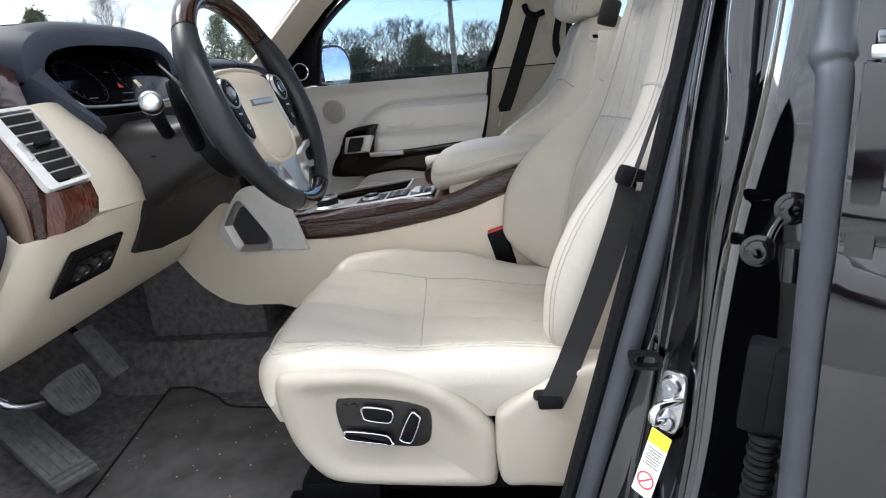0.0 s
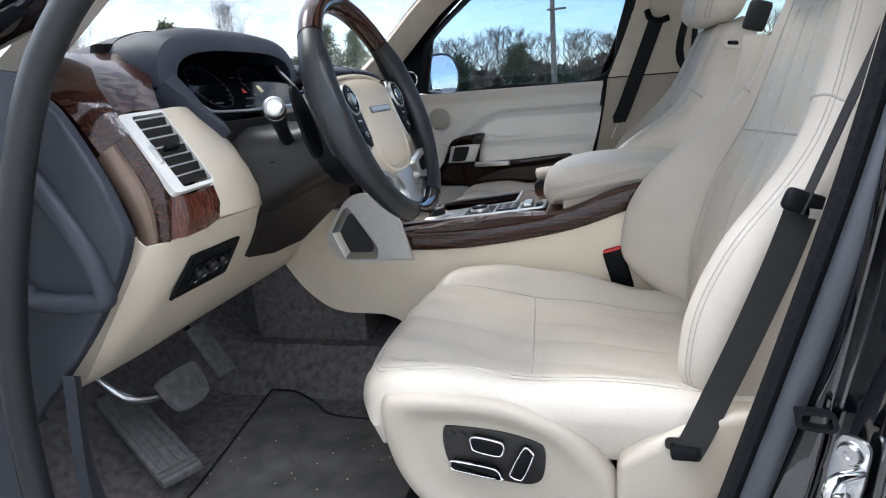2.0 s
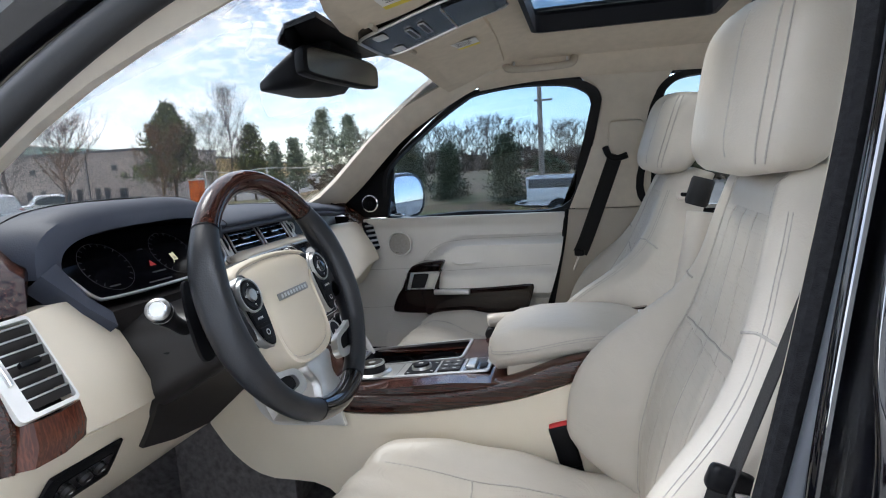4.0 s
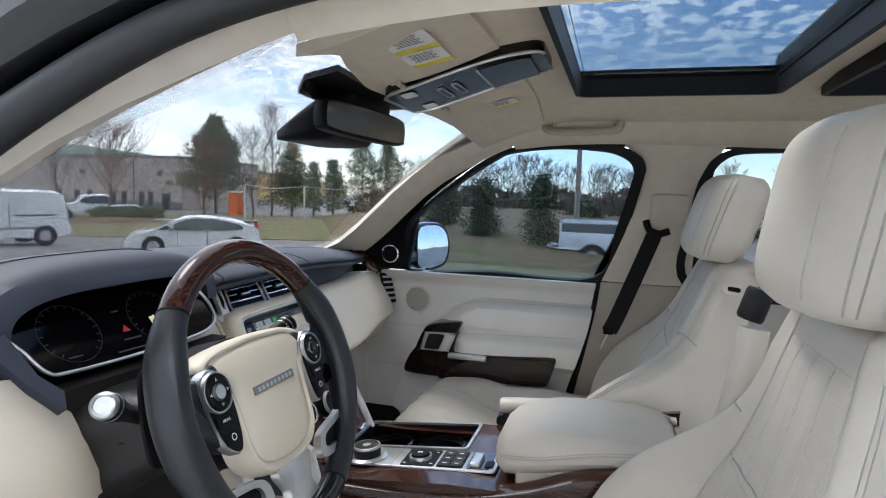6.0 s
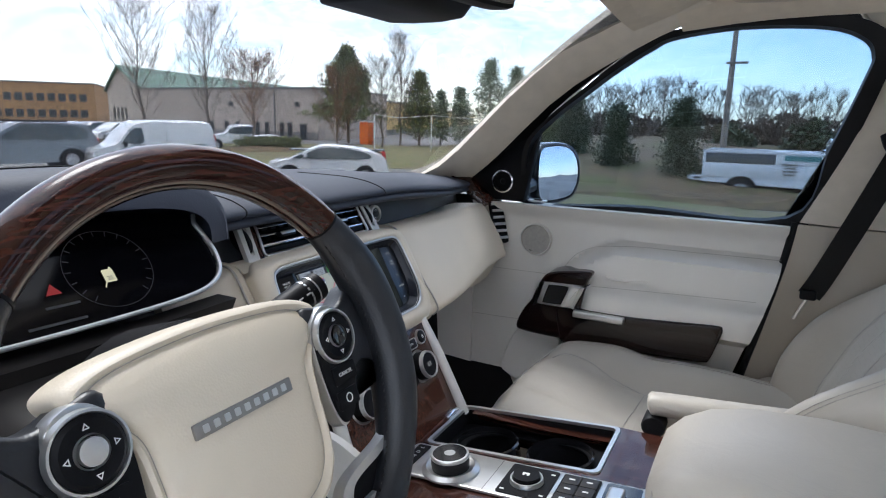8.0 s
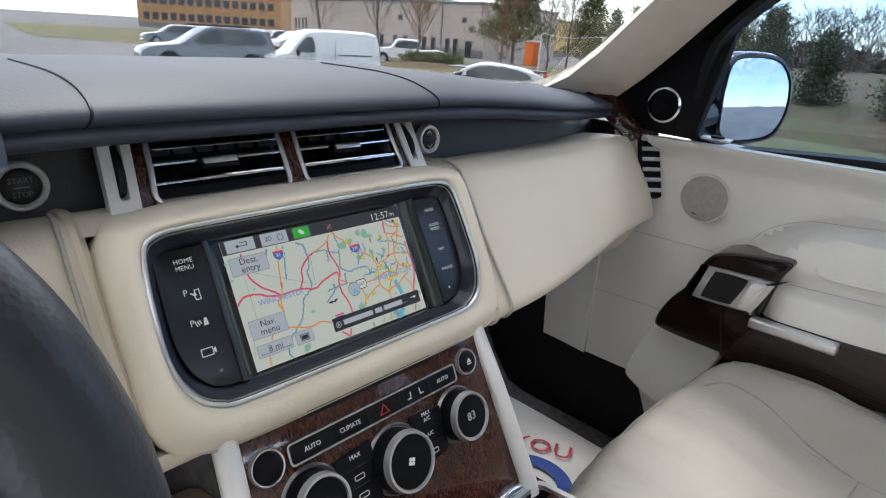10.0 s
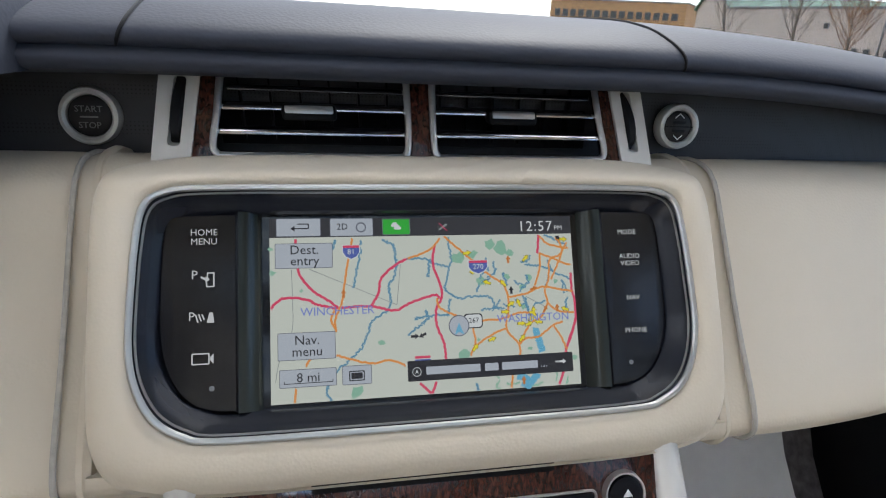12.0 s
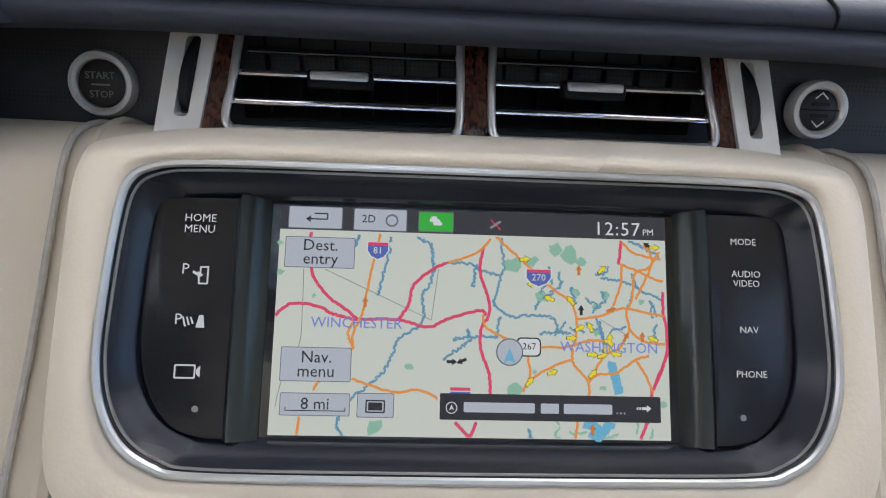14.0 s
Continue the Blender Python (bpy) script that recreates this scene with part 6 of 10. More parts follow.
def cushion_z(x, y):
    """Top of the driver's cushion; y from the seat's middle, the door at -y."""
    base = 0.914 - 0.042 * smooth01(0.31, 0.56, x) - 0.022 * smooth01(0.56, 0.80, x)
    grow = 0.026 + 0.034 * smooth01(0.32, 0.48, x)
    if y < 0:
        bol = (grow + 0.016 * smooth01(0.52, 0.72, x)) * smooth01(0.125, 0.220, -y)
    else:
        bol = (grow - 0.022 * smooth01(0.55, 0.72, x)) * smooth01(0.165, 0.225, y)
    rib = 0
    if NEAR < y < FAR:
        rib = (0.0045 + 0.0035 * smooth01(0.50, 0.40, x)) * abs(math.sin(math.pi * (y - NEAR) / 0.082)) ** 0.55
    return base + bol + rib - 0.004


def cushion_nose(y):
    """The front edge: full in the middle, rounded off at both sides."""
    return 0.266 + 0.064 * (abs(y) / 0.268) ** 3.5


def front_drop(x, y):
    """How far the blunt front rolls down below the top."""
    e = min(1.0, max(0.0, (x - cushion_nose(y)) / 0.050))
    return 0.060 * (1 - math.sqrt(max(0.0, 1 - (1 - e) ** 2)))


def cushion_point(a, b):
    """a along, b across, both 0 to 1, over a pad with rolled edges."""
    v = 2 * b - 1
    y = 0.268 * math.copysign(abs(math.sin(v * math.pi / 2)), v)
    nose = cushion_nose(y)
    x = nose + (0.83 - nose) * (1 - math.cos(a * math.pi / 2))
    e2 = min(1.0, (0.268 - abs(y)) / 0.036)
    drop2 = 0.042 * (1 - math.sqrt(max(0.0, 1 - (1 - e2) ** 2)))
    return Vector((x, y, cushion_z(x, y) - min(front_drop(x, y) + drop2, 0.066)))


BB = Vector((0.790, 0, 0.845))
BU = Vector((0.235, 0, 0.972)).normalized()
BN = Vector((-BU.z, 0, BU.x))


def back_half(h):
    return 0.250 + 0.018 * bump01(0.0, 0.14, 0.22, 0.40, h) - 0.085 * smooth01(0.30, 0.52, h) - 0.03 * smooth01(0.50, 0.60, h)


def back_point(h, v):
    """h metres up the backrest, v -1 to 1 across."""
    W = back_half(h)
    y = W * math.copysign(abs(math.sin(v * math.pi / 2)), v)
    q = abs(y) / W
    swell = (0.066 if v < 0 else 0.118) * bump01(-0.03, 0.09, 0.16, 0.47, h)
    bol = (0.020 + swell) * smooth01(0.64, 0.92, q)
    e = min(1.0, (1 - q) * W / 0.05)
    roll = -0.055 * (1 - math.sqrt(max(0.0, 1 - (1 - e) ** 2)))
    lumbar = 0.018 * bump01(0.02, 0.16, 0.24, 0.40, h)
    rib = 0.0034 * abs(math.sin(math.pi * (y / 0.070 + 0.5))) ** 0.6 if q < 0.62 and h < 0.54 else 0
    top = -0.05 * smooth01(0.575, 0.63, h) ** 2
    foot = -0.03 * (1 - smooth01(0.0, 0.05, h))
    return BB + BU * h + Vector((0, y, 0)) + BN * (bol + roll + lumbar + rib + top + foot)


def seat(name, label, s, yc, dx, dz, bx_=0.0, recline=0.0, by_=0.0):
    """s: +1 with the door at -y, -1 mirrored."""
    M = Matrix.Translation((dx, yc, dz)) @ Matrix.Scale(s, 4, (0, 1, 0))
    st = thing(name, label, "car seat", "front seats", o=(0, 0, 0))

    MBK = Matrix.Translation((bx_ + BB.x, yc + by_, BB.z)) @ pose(0, 0, 0, 0, recline, 0) @ Matrix.Translation(-BB) @ Matrix.Scale(s, 4, (0, 1, 0))
    side = {"m": M}

    def add(nm, bm, material, parent=None, lab="", sharp=38):
        return part(nm, moved(bm, side["m"]), material, parent or st, lab, sharp)

    NA, NB = 44, 56
    rows = [[cushion_point(i / (NA - 1), j / (NB - 1)) for j in range(NB)] for i in range(NA)]
    secs = []
    for r in rows:
        lowr = [Vector((max(p.x, 0.305 + 0.03 * (abs(p.y) / 0.268) ** 4), p.y * 0.95, min(0.835, p.z - 0.004))) for p in reversed(r)]
        secs.append(r + lowr)
    cush = add("cushion", loft(secs), leather, None, "cream leather cushion", 60)

    def on_top(x, y, d=0.0):
        return Vector((x, y, cushion_z(x, y) - front_drop(x, y) + d))
    for y, lift in ((NEAR, 0.0004), (FAR, 0.0004)):
        add("seam", tube([on_top(x, y, lift) for x in [0.345 + 0.44 * k / 34 for k in range(35)]], 0.0013, 6), seam_mat, cush)
    add("cross_seam", tube([on_top(0.533 - 0.024 * (y - NEAR) / (FAR - NEAR), y, 0.0002) for y in [NEAR + (FAR - NEAR) * k / 30 for k in range(31)]], 0.0014, 6), seam_mat, cush)
    for k in range(1, 4):
        y = NEAR + 0.082 * k
        add("channel", tube([on_top(x, y * (1 - 0.06 * smooth01(0.45, 0.30, x)), -0.0012) for x in [0.300 + 0.48 * k2 / 40 for k2 in range(41)]], 0.0012, 6), seam_mat, cush)
    # the front tufts end in a curved seam on the door side
    add("tuft_seam", tube(catmull([on_top(0.318, -0.150, 0.0004), on_top(0.345, -0.172, 0.0004), on_top(0.400, -0.168, 0.0004), on_top(0.465, -0.150, 0.0004), on_top(0.530, NEAR, 0.0004)], 24), 0.0013, 6), seam_mat, cush)

    def insert(x0, x1, y0, y1):
        return grid(lambda a, b: on_top(x0 + (x1 - x0) * a, y0 + (y1 - y0) * b, 0.0005), 14, 12, (0, 0, -0.004))
    for k in range(4):
        add("perforated_insert", insert(0.540, 0.765, NEAR + 0.004 + 0.082 * k, NEAR + 0.078 + 0.082 * k), leather_perf, cush, "perforated leather insert")
    # twin stitching along the door side and round the front
    for dy in (0.0, 0.009):
        rim_line = [on_top(0.800 - 0.46 * k / 40, -0.222 - dy, 0.0004) for k in range(41)]
        corner = [Vector((x, y, on_top(x, y).z + 0.0006)) for x, y in ((0.328, -0.214 - dy), (0.316, -0.196 - dy), (0.304 - dy * 0.5, -0.165), (0.292 - dy * 0.5, -0.10), (0.287 - dy * 0.5, 0.0), (0.290 - dy * 0.5, 0.10), (0.303 - dy * 0.5, 0.17))]
        add("side_stitch", tube(catmull(rim_line[::5] + corner, 90), 0.0009, 6), seam_mat, cush)
    # cream valance closing the front below the cushion
    val = []
    for x0, z in ((0.322, 0.862), (0.334, 0.820), (0.358, 0.775), (0.390, 0.745), (0.408, 0.742)):
        val.append([Vector((x0 + 0.022 * (abs(y) / 0.262) ** 4, y, z)) for y in [-0.262 + 0.524 * k / 20 for k in range(21)]])
    add("front_valance", sheet(val, (0.02, 0, 0.004)), cream_plastic_dim, None, "cream plastic front valance")
    # backrest
    side["m"] = MBK
    NH, NV = 46, 56
    secs = []
    for i in range(NH):
        h = -0.03 + 0.66 * i / (NH - 1)
        fr = [back_point(h, -1 + 2 * j / (NV - 1)) for j in range(NV)]
        W = back_half(h)
        th = 0.125 - 0.035 * smooth01(0.35, 0.60, h)
        bk = [BB + BU * h + Vector((0, p.y * 0.93, 0)) - BN * (th + 0.02 * math.cos(p.y / W * 1.5)) for p in reversed(fr)]
        secs.append(fr + bk)
    back = add("backrest", loft(secs), leather, None, "cream leather backrest", 60)
    for v in (-0.47, 0.47):
        add("seam", tube([back_point(h, v) + BN * 0.0004 for h in [0.03 + 0.57 * k / 40 for k in range(41)]], 0.0014, 6), seam_mat, back)
        for d in (0.0, 0.030):
            vv = math.copysign(0.815 - d, v)
            add("edge_stitch", tube([back_point(h, vv) + BN * 0.0004 for h in [0.0 + 0.56 * k / 40 for k in range(41)]], 0.0006, 6), seam_mat, back)
    for v in (-0.18, 0.0, 0.18):
        add("channel", tube([back_point(h, v) - BN * 0.0006 for h in [0.03 + 0.52 * k / 40 for k in range(41)]], 0.0011, 6), seam_mat, back)
    add("cross_seam", tube([back_point(0.385 - 0.022 * k / 24, -0.47 + 0.94 * k / 24) + BN * 0.0004 for k in range(25)], 0.0016, 6), seam_mat, back)
    for h0, h1 in ((0.06, 0.360), (0.388, 0.55)):
        for k in range(4):
            v0 = -0.44 + 0.225 * k
            add("perforated_insert", grid(lambda a, b: back_point(h0 + (h1 - h0) * a, v0 + 0.205 * b) + BN * 0.0005, 14, 8, BN * -0.004), leather_perf, back, "perforated leather insert")
    # shoulder fold
    for v0, v1 in ((-0.98, -0.55), (0.55, 0.98)):
        add("shoulder_fold", tube([back_point(0.435 - 0.02 * abs(k / 11 - 0.5), v0 + (v1 - v0) * k / 11) + BN * 0.0006 for k in range(12)], 0.0018, 6), seam_mat, back)
    # headrest on two posts
    for y in (-0.055, 0.055):
        add("headrest_post", tube([BB + BU * 0.55 + Vector((0, y, 0)) - BN * 0.035, BB + BU * 0.64 + Vector((0, y, 0)) - BN * 0.035], 0.0065, 12), chrome, None, "chrome headrest post")
    HC = Vector((0.938, 0, 1.522))
    secs = []
    n = 40
    for k in range(25):
        t = k / 24
        z = -0.100 + 0.208 * t
        e = math.sqrt(max(0.0, 1 - abs(2 * t - 1) ** 5)) if 0 < t < 1 else 0.02
        hw, hd = 0.150 * (0.62 + 0.38 * e) * (0.3 if e < 0.05 else 1), 0.062 * max(e, 0.05)
        ring = []
        for j in range(n):
            a = 2 * math.pi * j / n
            c, sn = math.cos(a), math.sin(a)
            yy = hw * math.copysign(abs(c) ** 0.62, c)
            xx = hd * math.copysign(abs(sn) ** 0.7, sn) + 0.026 * (yy / 0.146) ** 2
            groove = 0.0045 * math.exp(-((abs(yy) - 0.062) / 0.006) ** 2) if sn < 0 else 0
            ring.append(HC + Vector((xx + 0.16 * z + groove - 0.012, yy, z)))
        secs.append(ring)
    hr = add("headrest", loft(secs), leather, None, "cream leather headrest")
    for j0, dj in ((24, 0), (36, 0), (23, 0), (37, 0)):
        pts = [sc[j0] + Vector((-0.0003, 0, 0)) for sc in secs[2:-2]]
        add("seam", tube(pts, 0.0011, 6), seam_mat, hr)
    for j0 in (27, 33):
        add("groove", tube([sc[j0] + Vector((0.0006, 0, 0)) for sc in secs[3:-3]], 0.0014, 6), seam_mat, hr)
    side["m"] = M
    # side trim with the switch panel
    T = [(0.346, 0.912), (0.339, 0.890), (0.343, 0.850), (0.357, 0.800), (0.384, 0.758), (0.412, 0.740), (0.47, 0.733), (0.56, 0.729), (0.638, 0.727), (0.650, 0.740), (0.655, 0.785), (0.650, 0.818), (0.628, 0.852), (0.595, 0.883), (0.545, 0.907), (0.485, 0.920), (0.41, 0.922), (0.365, 0.919)]
    tl = soft_outline(T, 80)
    MT = Matrix(((1, 0, 0, 0), (0, 0, -1, -0.250), (0, 1, 0, 0), (0, 0, 0, 1)))
    tcx, tcz = 0.490, 0.826
    # a soft raised rim round a shallow dish that holds the switches
    secs = [[Vector((tcx + (x - tcx) * k, tcz + (z - tcz) * k, d)) for x, z in tl] for k, d in ((0.97, -0.02), (1.0, 0.0), (1.0, 0.008), (0.985, 0.017), (0.95, 0.0235), (0.90, 0.0265), (0.84, 0.0270), (0.77, 0.0250), (0.68, 0.0205), (0.60, 0.0185), (0.30, 0.0180), (0.02, 0.0180))]
    trim = add("side_trim", moved(loft(secs), MT), cream_plastic_dim, None, "cream plastic side trim", 60)
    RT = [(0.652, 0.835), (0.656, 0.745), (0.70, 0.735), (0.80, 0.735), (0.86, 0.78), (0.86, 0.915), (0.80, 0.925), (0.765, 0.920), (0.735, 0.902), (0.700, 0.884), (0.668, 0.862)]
    add("rear_trim", moved(slab(soft_outline(RT, 60), 0.034, 0.014, 4), MT), cream_plastic_dim, None, "cream plastic rear trim")
    add("belt_slot", moved(at(slab(rrect(0.046, 0.016, 0.006, 4), 0.002), 0.728, 0.884, 0.0335), MT), dark_shroud, None, "dark belt slot")
    MQ = MT @ Matrix.Translation((0.004, 0.022, 0.0165))
    plate = add("switch_panel", moved(slab(soft_outline([(0.425, 0.852), (0.440, 0.857), (0.50, 0.853), (0.545, 0.842), (0.558, 0.830), (0.556, 0.795), (0.546, 0.780), (0.52, 0.777), (0.445, 0.787), (0.432, 0.795), (0.424, 0.822)], 50), 0.0045, 0.002), MQ), dark_shroud, trim, "dark grey switch panel")
    for o, iw in (([(0.466, 0.848), (0.498, 0.844), (0.506, 0.838), (0.504, 0.826), (0.496, 0.823), (0.470, 0.828), (0.464, 0.834)], 0.75), ([(0.434, 0.806), (0.440, 0.810), (0.490, 0.803), (0.500, 0.792), (0.498, 0.788), (0.445, 0.796), (0.434, 0.800)], 0.78), ([(0.532, 0.836), (0.541, 0.833), (0.543, 0.824), (0.530, 0.793), (0.522, 0.790), (0.514, 0.794), (0.514, 0.800)], 0.62)):
        oo = soft_outline(o, 40)
        cx, cz = sum(x for x, _ in oo) / 40, sum(z for _, z in oo) / 40
        b = add("switch", moved(at(slab([(cx + (x - cx) * 0.95, cz + (z - cz) * 0.95) for x, z in oo], 0.012, 0.003), 0, 0, 0.004), MQ), black_soft, plate, "black seat switch")
        add("switch_edge", moved(tube([(x, z, 0.0135) for x, z in oo], 0.0017, 8, True), MQ), chrome, b, "chrome switch edging")
    for x in (0.437, 0.451):
        add("memory_button", moved(at(turned([(0.0052, 0), (0.0048, 0.004), (0, 0.0042)], 16), x, 0.8455, 0.004), MQ), dark_shroud, plate)
    # runners
    for y in (-0.20, 0.20):
        add("rail", at(box(0.52, 0.045, 0.03, 0.004), 0.56, y, FLOOR + 0.018), black_soft, None, "black seat rail")
        add("rail_cover", at(box(0.13, 0.06, 0.07, 0.012), 0.40, y, FLOOR + 0.05), black_soft, None, "black rail cover")
    add("pan", at(box(0.42, 0.42, 0.15, 0.02), 0.62, 0, 0.765), black_soft, None, "black seat pan")
    return st


seat("bucket_seat", "cream leather driver's seat with perforated inserts and switch panel", 1, -0.433, 0.0, 0.0, 0.0, 0.0, 0.026)
pseat = seat("bucket_seat", "cream leather passenger seat with folding armrest", -1, 0.433, -0.115, 0.03, -0.085, 8.0)

MRL = basis((0.952, 0.268, 1.352), (1, 0, -0.12), (0, 0.35, 0.93))
rl = part("release_surround", moved(ring_slab(rrect(0.046, 0.026, 0.010, 4), rrect(0.026, 0.011, 0.004, 4), 0.004), MRL), leather, pseat, "cream surround of the release button")
part("release_button", moved(at(slab(rrect(0.0255, 0.0105, 0.004, 4), 0.003, 0.001), 0, 0, -0.001), MRL), black_soft, rl, "black release button")

# passenger's folding armrest
fa = thing("folding_armrest", "cream folding seat armrest with black adjuster wheel", "armrest")
part("arm", tube(catmull([(0.478, 0.200, 1.062), (0.50, 0.200, 1.066), (0.60, 0.200, 1.075), (0.72, 0.202, 1.086), (0.80, 0.205, 1.09)], 24), [0.012 + 0.010 * smooth01(0, 3, i) for i in range(24)], 16, flat=0.8), leather, fa)
part("adjuster_wheel", moved(turned([(0.016, -0.022), (0.018, -0.018), (0.018, 0.018), (0.016, 0.022)], 14), basis((0.490, 0.198, 1.035), (1, 0, 0), (0, 0, 1))), rubber, fa, "ribbed black adjuster wheel")
part("bracket", at(box(0.12, 0.02, 0.10, 0.008), 0.555, 0.215, 1.010), cream_plastic, fa)
# driver's raised folding armrest beside the backrest
da = thing("folding_armrest", "cream seat armrest folded up with black adjuster wheel", "armrest")
part("arm", tube(catmull([(0.858, -0.155, 1.10), (0.884, -0.150, 1.20), (0.903, -0.148, 1.30), (0.910, -0.146, 1.352)], 20), 0.022, 14, flat=0.8), leather, da)
part("adjuster_wheel", moved(turned([(0.017, -0.024), (0.0195, -0.019), (0.0195, 0.019), (0.017, 0.024)], 14), basis((0.910, -0.140, 1.386), (0.3, 0, 1), (0, 1, 0)) @ pose(0, 0, 0, 0, 90, 0)), rubber, da, "ribbed black adjuster wheel")

# ---- seat belts ----
sbelt = thing("seat_belt", "black seat belt hanging beside the driver's seat", "seat belt")
part("webbing", ribbon(catmull([(0.729, -0.724, 0.876), (0.742, -0.718, 0.900), (0.762, -0.704, 0.940), (0.792, -0.699, 1.018), (0.819, -0.699, 1.10), (0.836, -0.698, 1.158)], 30), 0.032, (-0.25, -1, 0.1)), belt_web, sbelt, "black belt webbing")
part("webbing", ribbon(catmull([(0.834, -0.700, 1.156), (0.858, -0.694, 1.22), (0.925, -0.676, 1.40)], 16), 0.040, (-1, 0.15, 0.3)), belt_web, sbelt, "black belt webbing")
part("belt_guide", at(moved(box(0.040, 0.016, 0.024, 0.007, 3), pose(0, 0, 0, 0, 20, 0)), 0.836, -0.704, 1.168), black_soft, sbelt, "black belt guide")
part("guide_pin", tube([(0.836, -0.716, 1.160), (0.872, -0.714, 1.154)], 0.006, 12), steel, sbelt, "steel guide pin")
part("anchor", at(box(0.034, 0.014, 0.018, 0.005), 0.728, -0.722, 0.876), black_soft, sbelt, "black belt anchor in its slot")
bk = thing("belt_buckle", "black belt buckle with a red button", "belt buckle")
MB = Matrix.Translation((0.672, -0.140, 0.915)) @ pose(0, 0, 0, 0, -16, 0)
part("body", moved(box(0.042, 0.026, 0.085, 0.006, 3), MB), black_soft, bk)
part("button", moved(at(box(0.037, 0.021, 0.014, 0.004, 3), 0, 0, 0.040), MB), belt_red, bk, "red release button")
part("stalk", moved(at(box(0.03, 0.018, 0.06, 0.006), 0.006, 0, -0.06), MB), black_soft, bk)
rb = thing("seat_belt", "black passenger seat belt on the middle pillar", "seat belt")
part("webbing", ribbon(catmull([(0.815, 0.675, 1.455), (0.770, 0.670, 1.33), (0.722, 0.668, 1.20), (0.702, 0.668, 1.155)], 20), 0.047, (0.45, -1.0, 0.1)), belt_web, rb, "black belt webbing")
part("upper_guide", tube(catmull([(0.785, 0.672, 1.478), (0.796, 0.662, 1.452), (0.820, 0.660, 1.444), (0.848, 0.662, 1.452)], 16), 0.010, 10), black_soft, rb, "black belt loop")
part("stop_button", at(box(0.030, 0.012, 0.022, 0.006, 3), 0.700, 0.662, 1.158), black_soft, rb)
part("lower_belt", tube([(0.700, 0.664, 1.150), (0.682, 0.680, 1.10)], 0.004, 8), chrome, rb)

# ---- passenger door ----
DY = 0.760
MD = Matrix(((1, 0, 0, 0), (0, 0, -1, 0), (0, 1, 0, 0), (0, 0, 0, 1)))
door = thing("passenger_door", "ivory leather passenger door panel with dark veneer inlay", "car door")


def door_y(x, z):
    """Inner face of the door: a shelf at the sill, an arm rest bulge, a deeper pocket."""
    y = DY
    arm_top = 1.205 - 0.10 * smooth01(0.32, 0.10, x)
    y -= 0.050 * smooth01(arm_top + 0.010, arm_top - 0.020, z) * smooth01(0.08, 0.25, x)
    y -= 0.022 * smooth01(1.115, 1.085, z) * smooth01(0.20, 0.26, x) * (1 - smooth01(0.60, 0.66, x))
    y += 0.055 * smooth01(1.03, 1.00, z) * smooth01(0.12, 0.2, x)
    y -= 0.02 * smooth01(1.25, 1.285, z)
    return y


def door_end(z):
    """The rear edge of the door panel, leaning forward towards the floor."""
    return 0.656 - 0.098 * smooth01(1.30, 0.62, z) - 0.02 * smooth01(1.2, 0.9, z)


def door_point(a, b):
    """A point of the panel; its lower edge steps up in front, above the dark foot well."""
    low_x = -0.10 + 0.70 * a
    z = 0.812 - 0.112 * smooth01(0.02, 0.10, low_x)
    z = z + (1.280 - z) * b
    x = -0.10 + (0.10 + door_end(z)) * a
    return x, door_y(x, z + 0.006 * b), z


bm = grid(door_point, 60, 60, (0, 0.06, 0))
part("panel", bm, door_grey, door, "ivory leather panel")
part("front_panel", sheet([[(-0.197, 0.757, 0.815), (-0.15, 0.758, 0.813), (-0.09, 0.752, 0.812)], [(-0.21, 0.760, 1.0), (-0.16, 0.762, 1.0), (-0.09, 0.752, 1.0)], [(-0.24, 0.76, 1.27), (-0.17, 0.765, 1.27), (-0.09, 0.745, 1.282)]], (0, 0.03, 0)), door_grey, door)
pf = [(0.072, 0.956), (0.115, 0.962), (0.178, 0.950), (0.176, 0.92), (0.150, 0.86), (0.126, 0.812), (0.108, 0.802), (0.070, 0.812), (0.034, 0.830), (0.026, 0.842), (0.030, 0.868), (0.050, 0.925)]
part("pocket_front", moved(slab(soft_outline(pf, 44), 0.056, 0.005, 3), Matrix.Translation((0, 0.758, 0)) @ MD), door_grey, door, "ivory front of the door pocket")
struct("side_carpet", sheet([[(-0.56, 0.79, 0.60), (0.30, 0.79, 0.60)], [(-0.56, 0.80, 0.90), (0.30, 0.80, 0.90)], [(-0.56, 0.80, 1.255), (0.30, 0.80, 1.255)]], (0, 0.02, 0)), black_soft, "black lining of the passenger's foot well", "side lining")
for pts in ([(-0.09, 1.098), (0.02, 1.098), (0.125, 1.100)], [(-0.09, 0.958), (-0.01, 0.960), (0.06, 0.963)], [(0.155, 1.10), (0.20, 1.165), (0.30, 1.198), (0.48, 1.203), (0.648, 1.205)], [(0.256, 1.100), (0.454, 1.108), (0.61, 1.114)], [(0.36, 0.905), (0.50, 0.90), (0.585, 0.895)]):
    part("seam", tube([Vector((p.x, door_y(p.x, p.z) - 0.0004, p.z)) for p in catmull([(x, 0, z) for x, z in pts], 40)], 0.0005, 6), seam_mat, door)
part("grab_scoop", tube([Vector((p.x, door_y(p.x, p.z) - 0.002, p.z)) for p in catmull([(0.281, 0, 1.133), (0.293, 0, 1.122), (0.34, 0, 1.121), (0.382, 0, 1.126)], 20)], 0.0022, 8), door_grey, door)
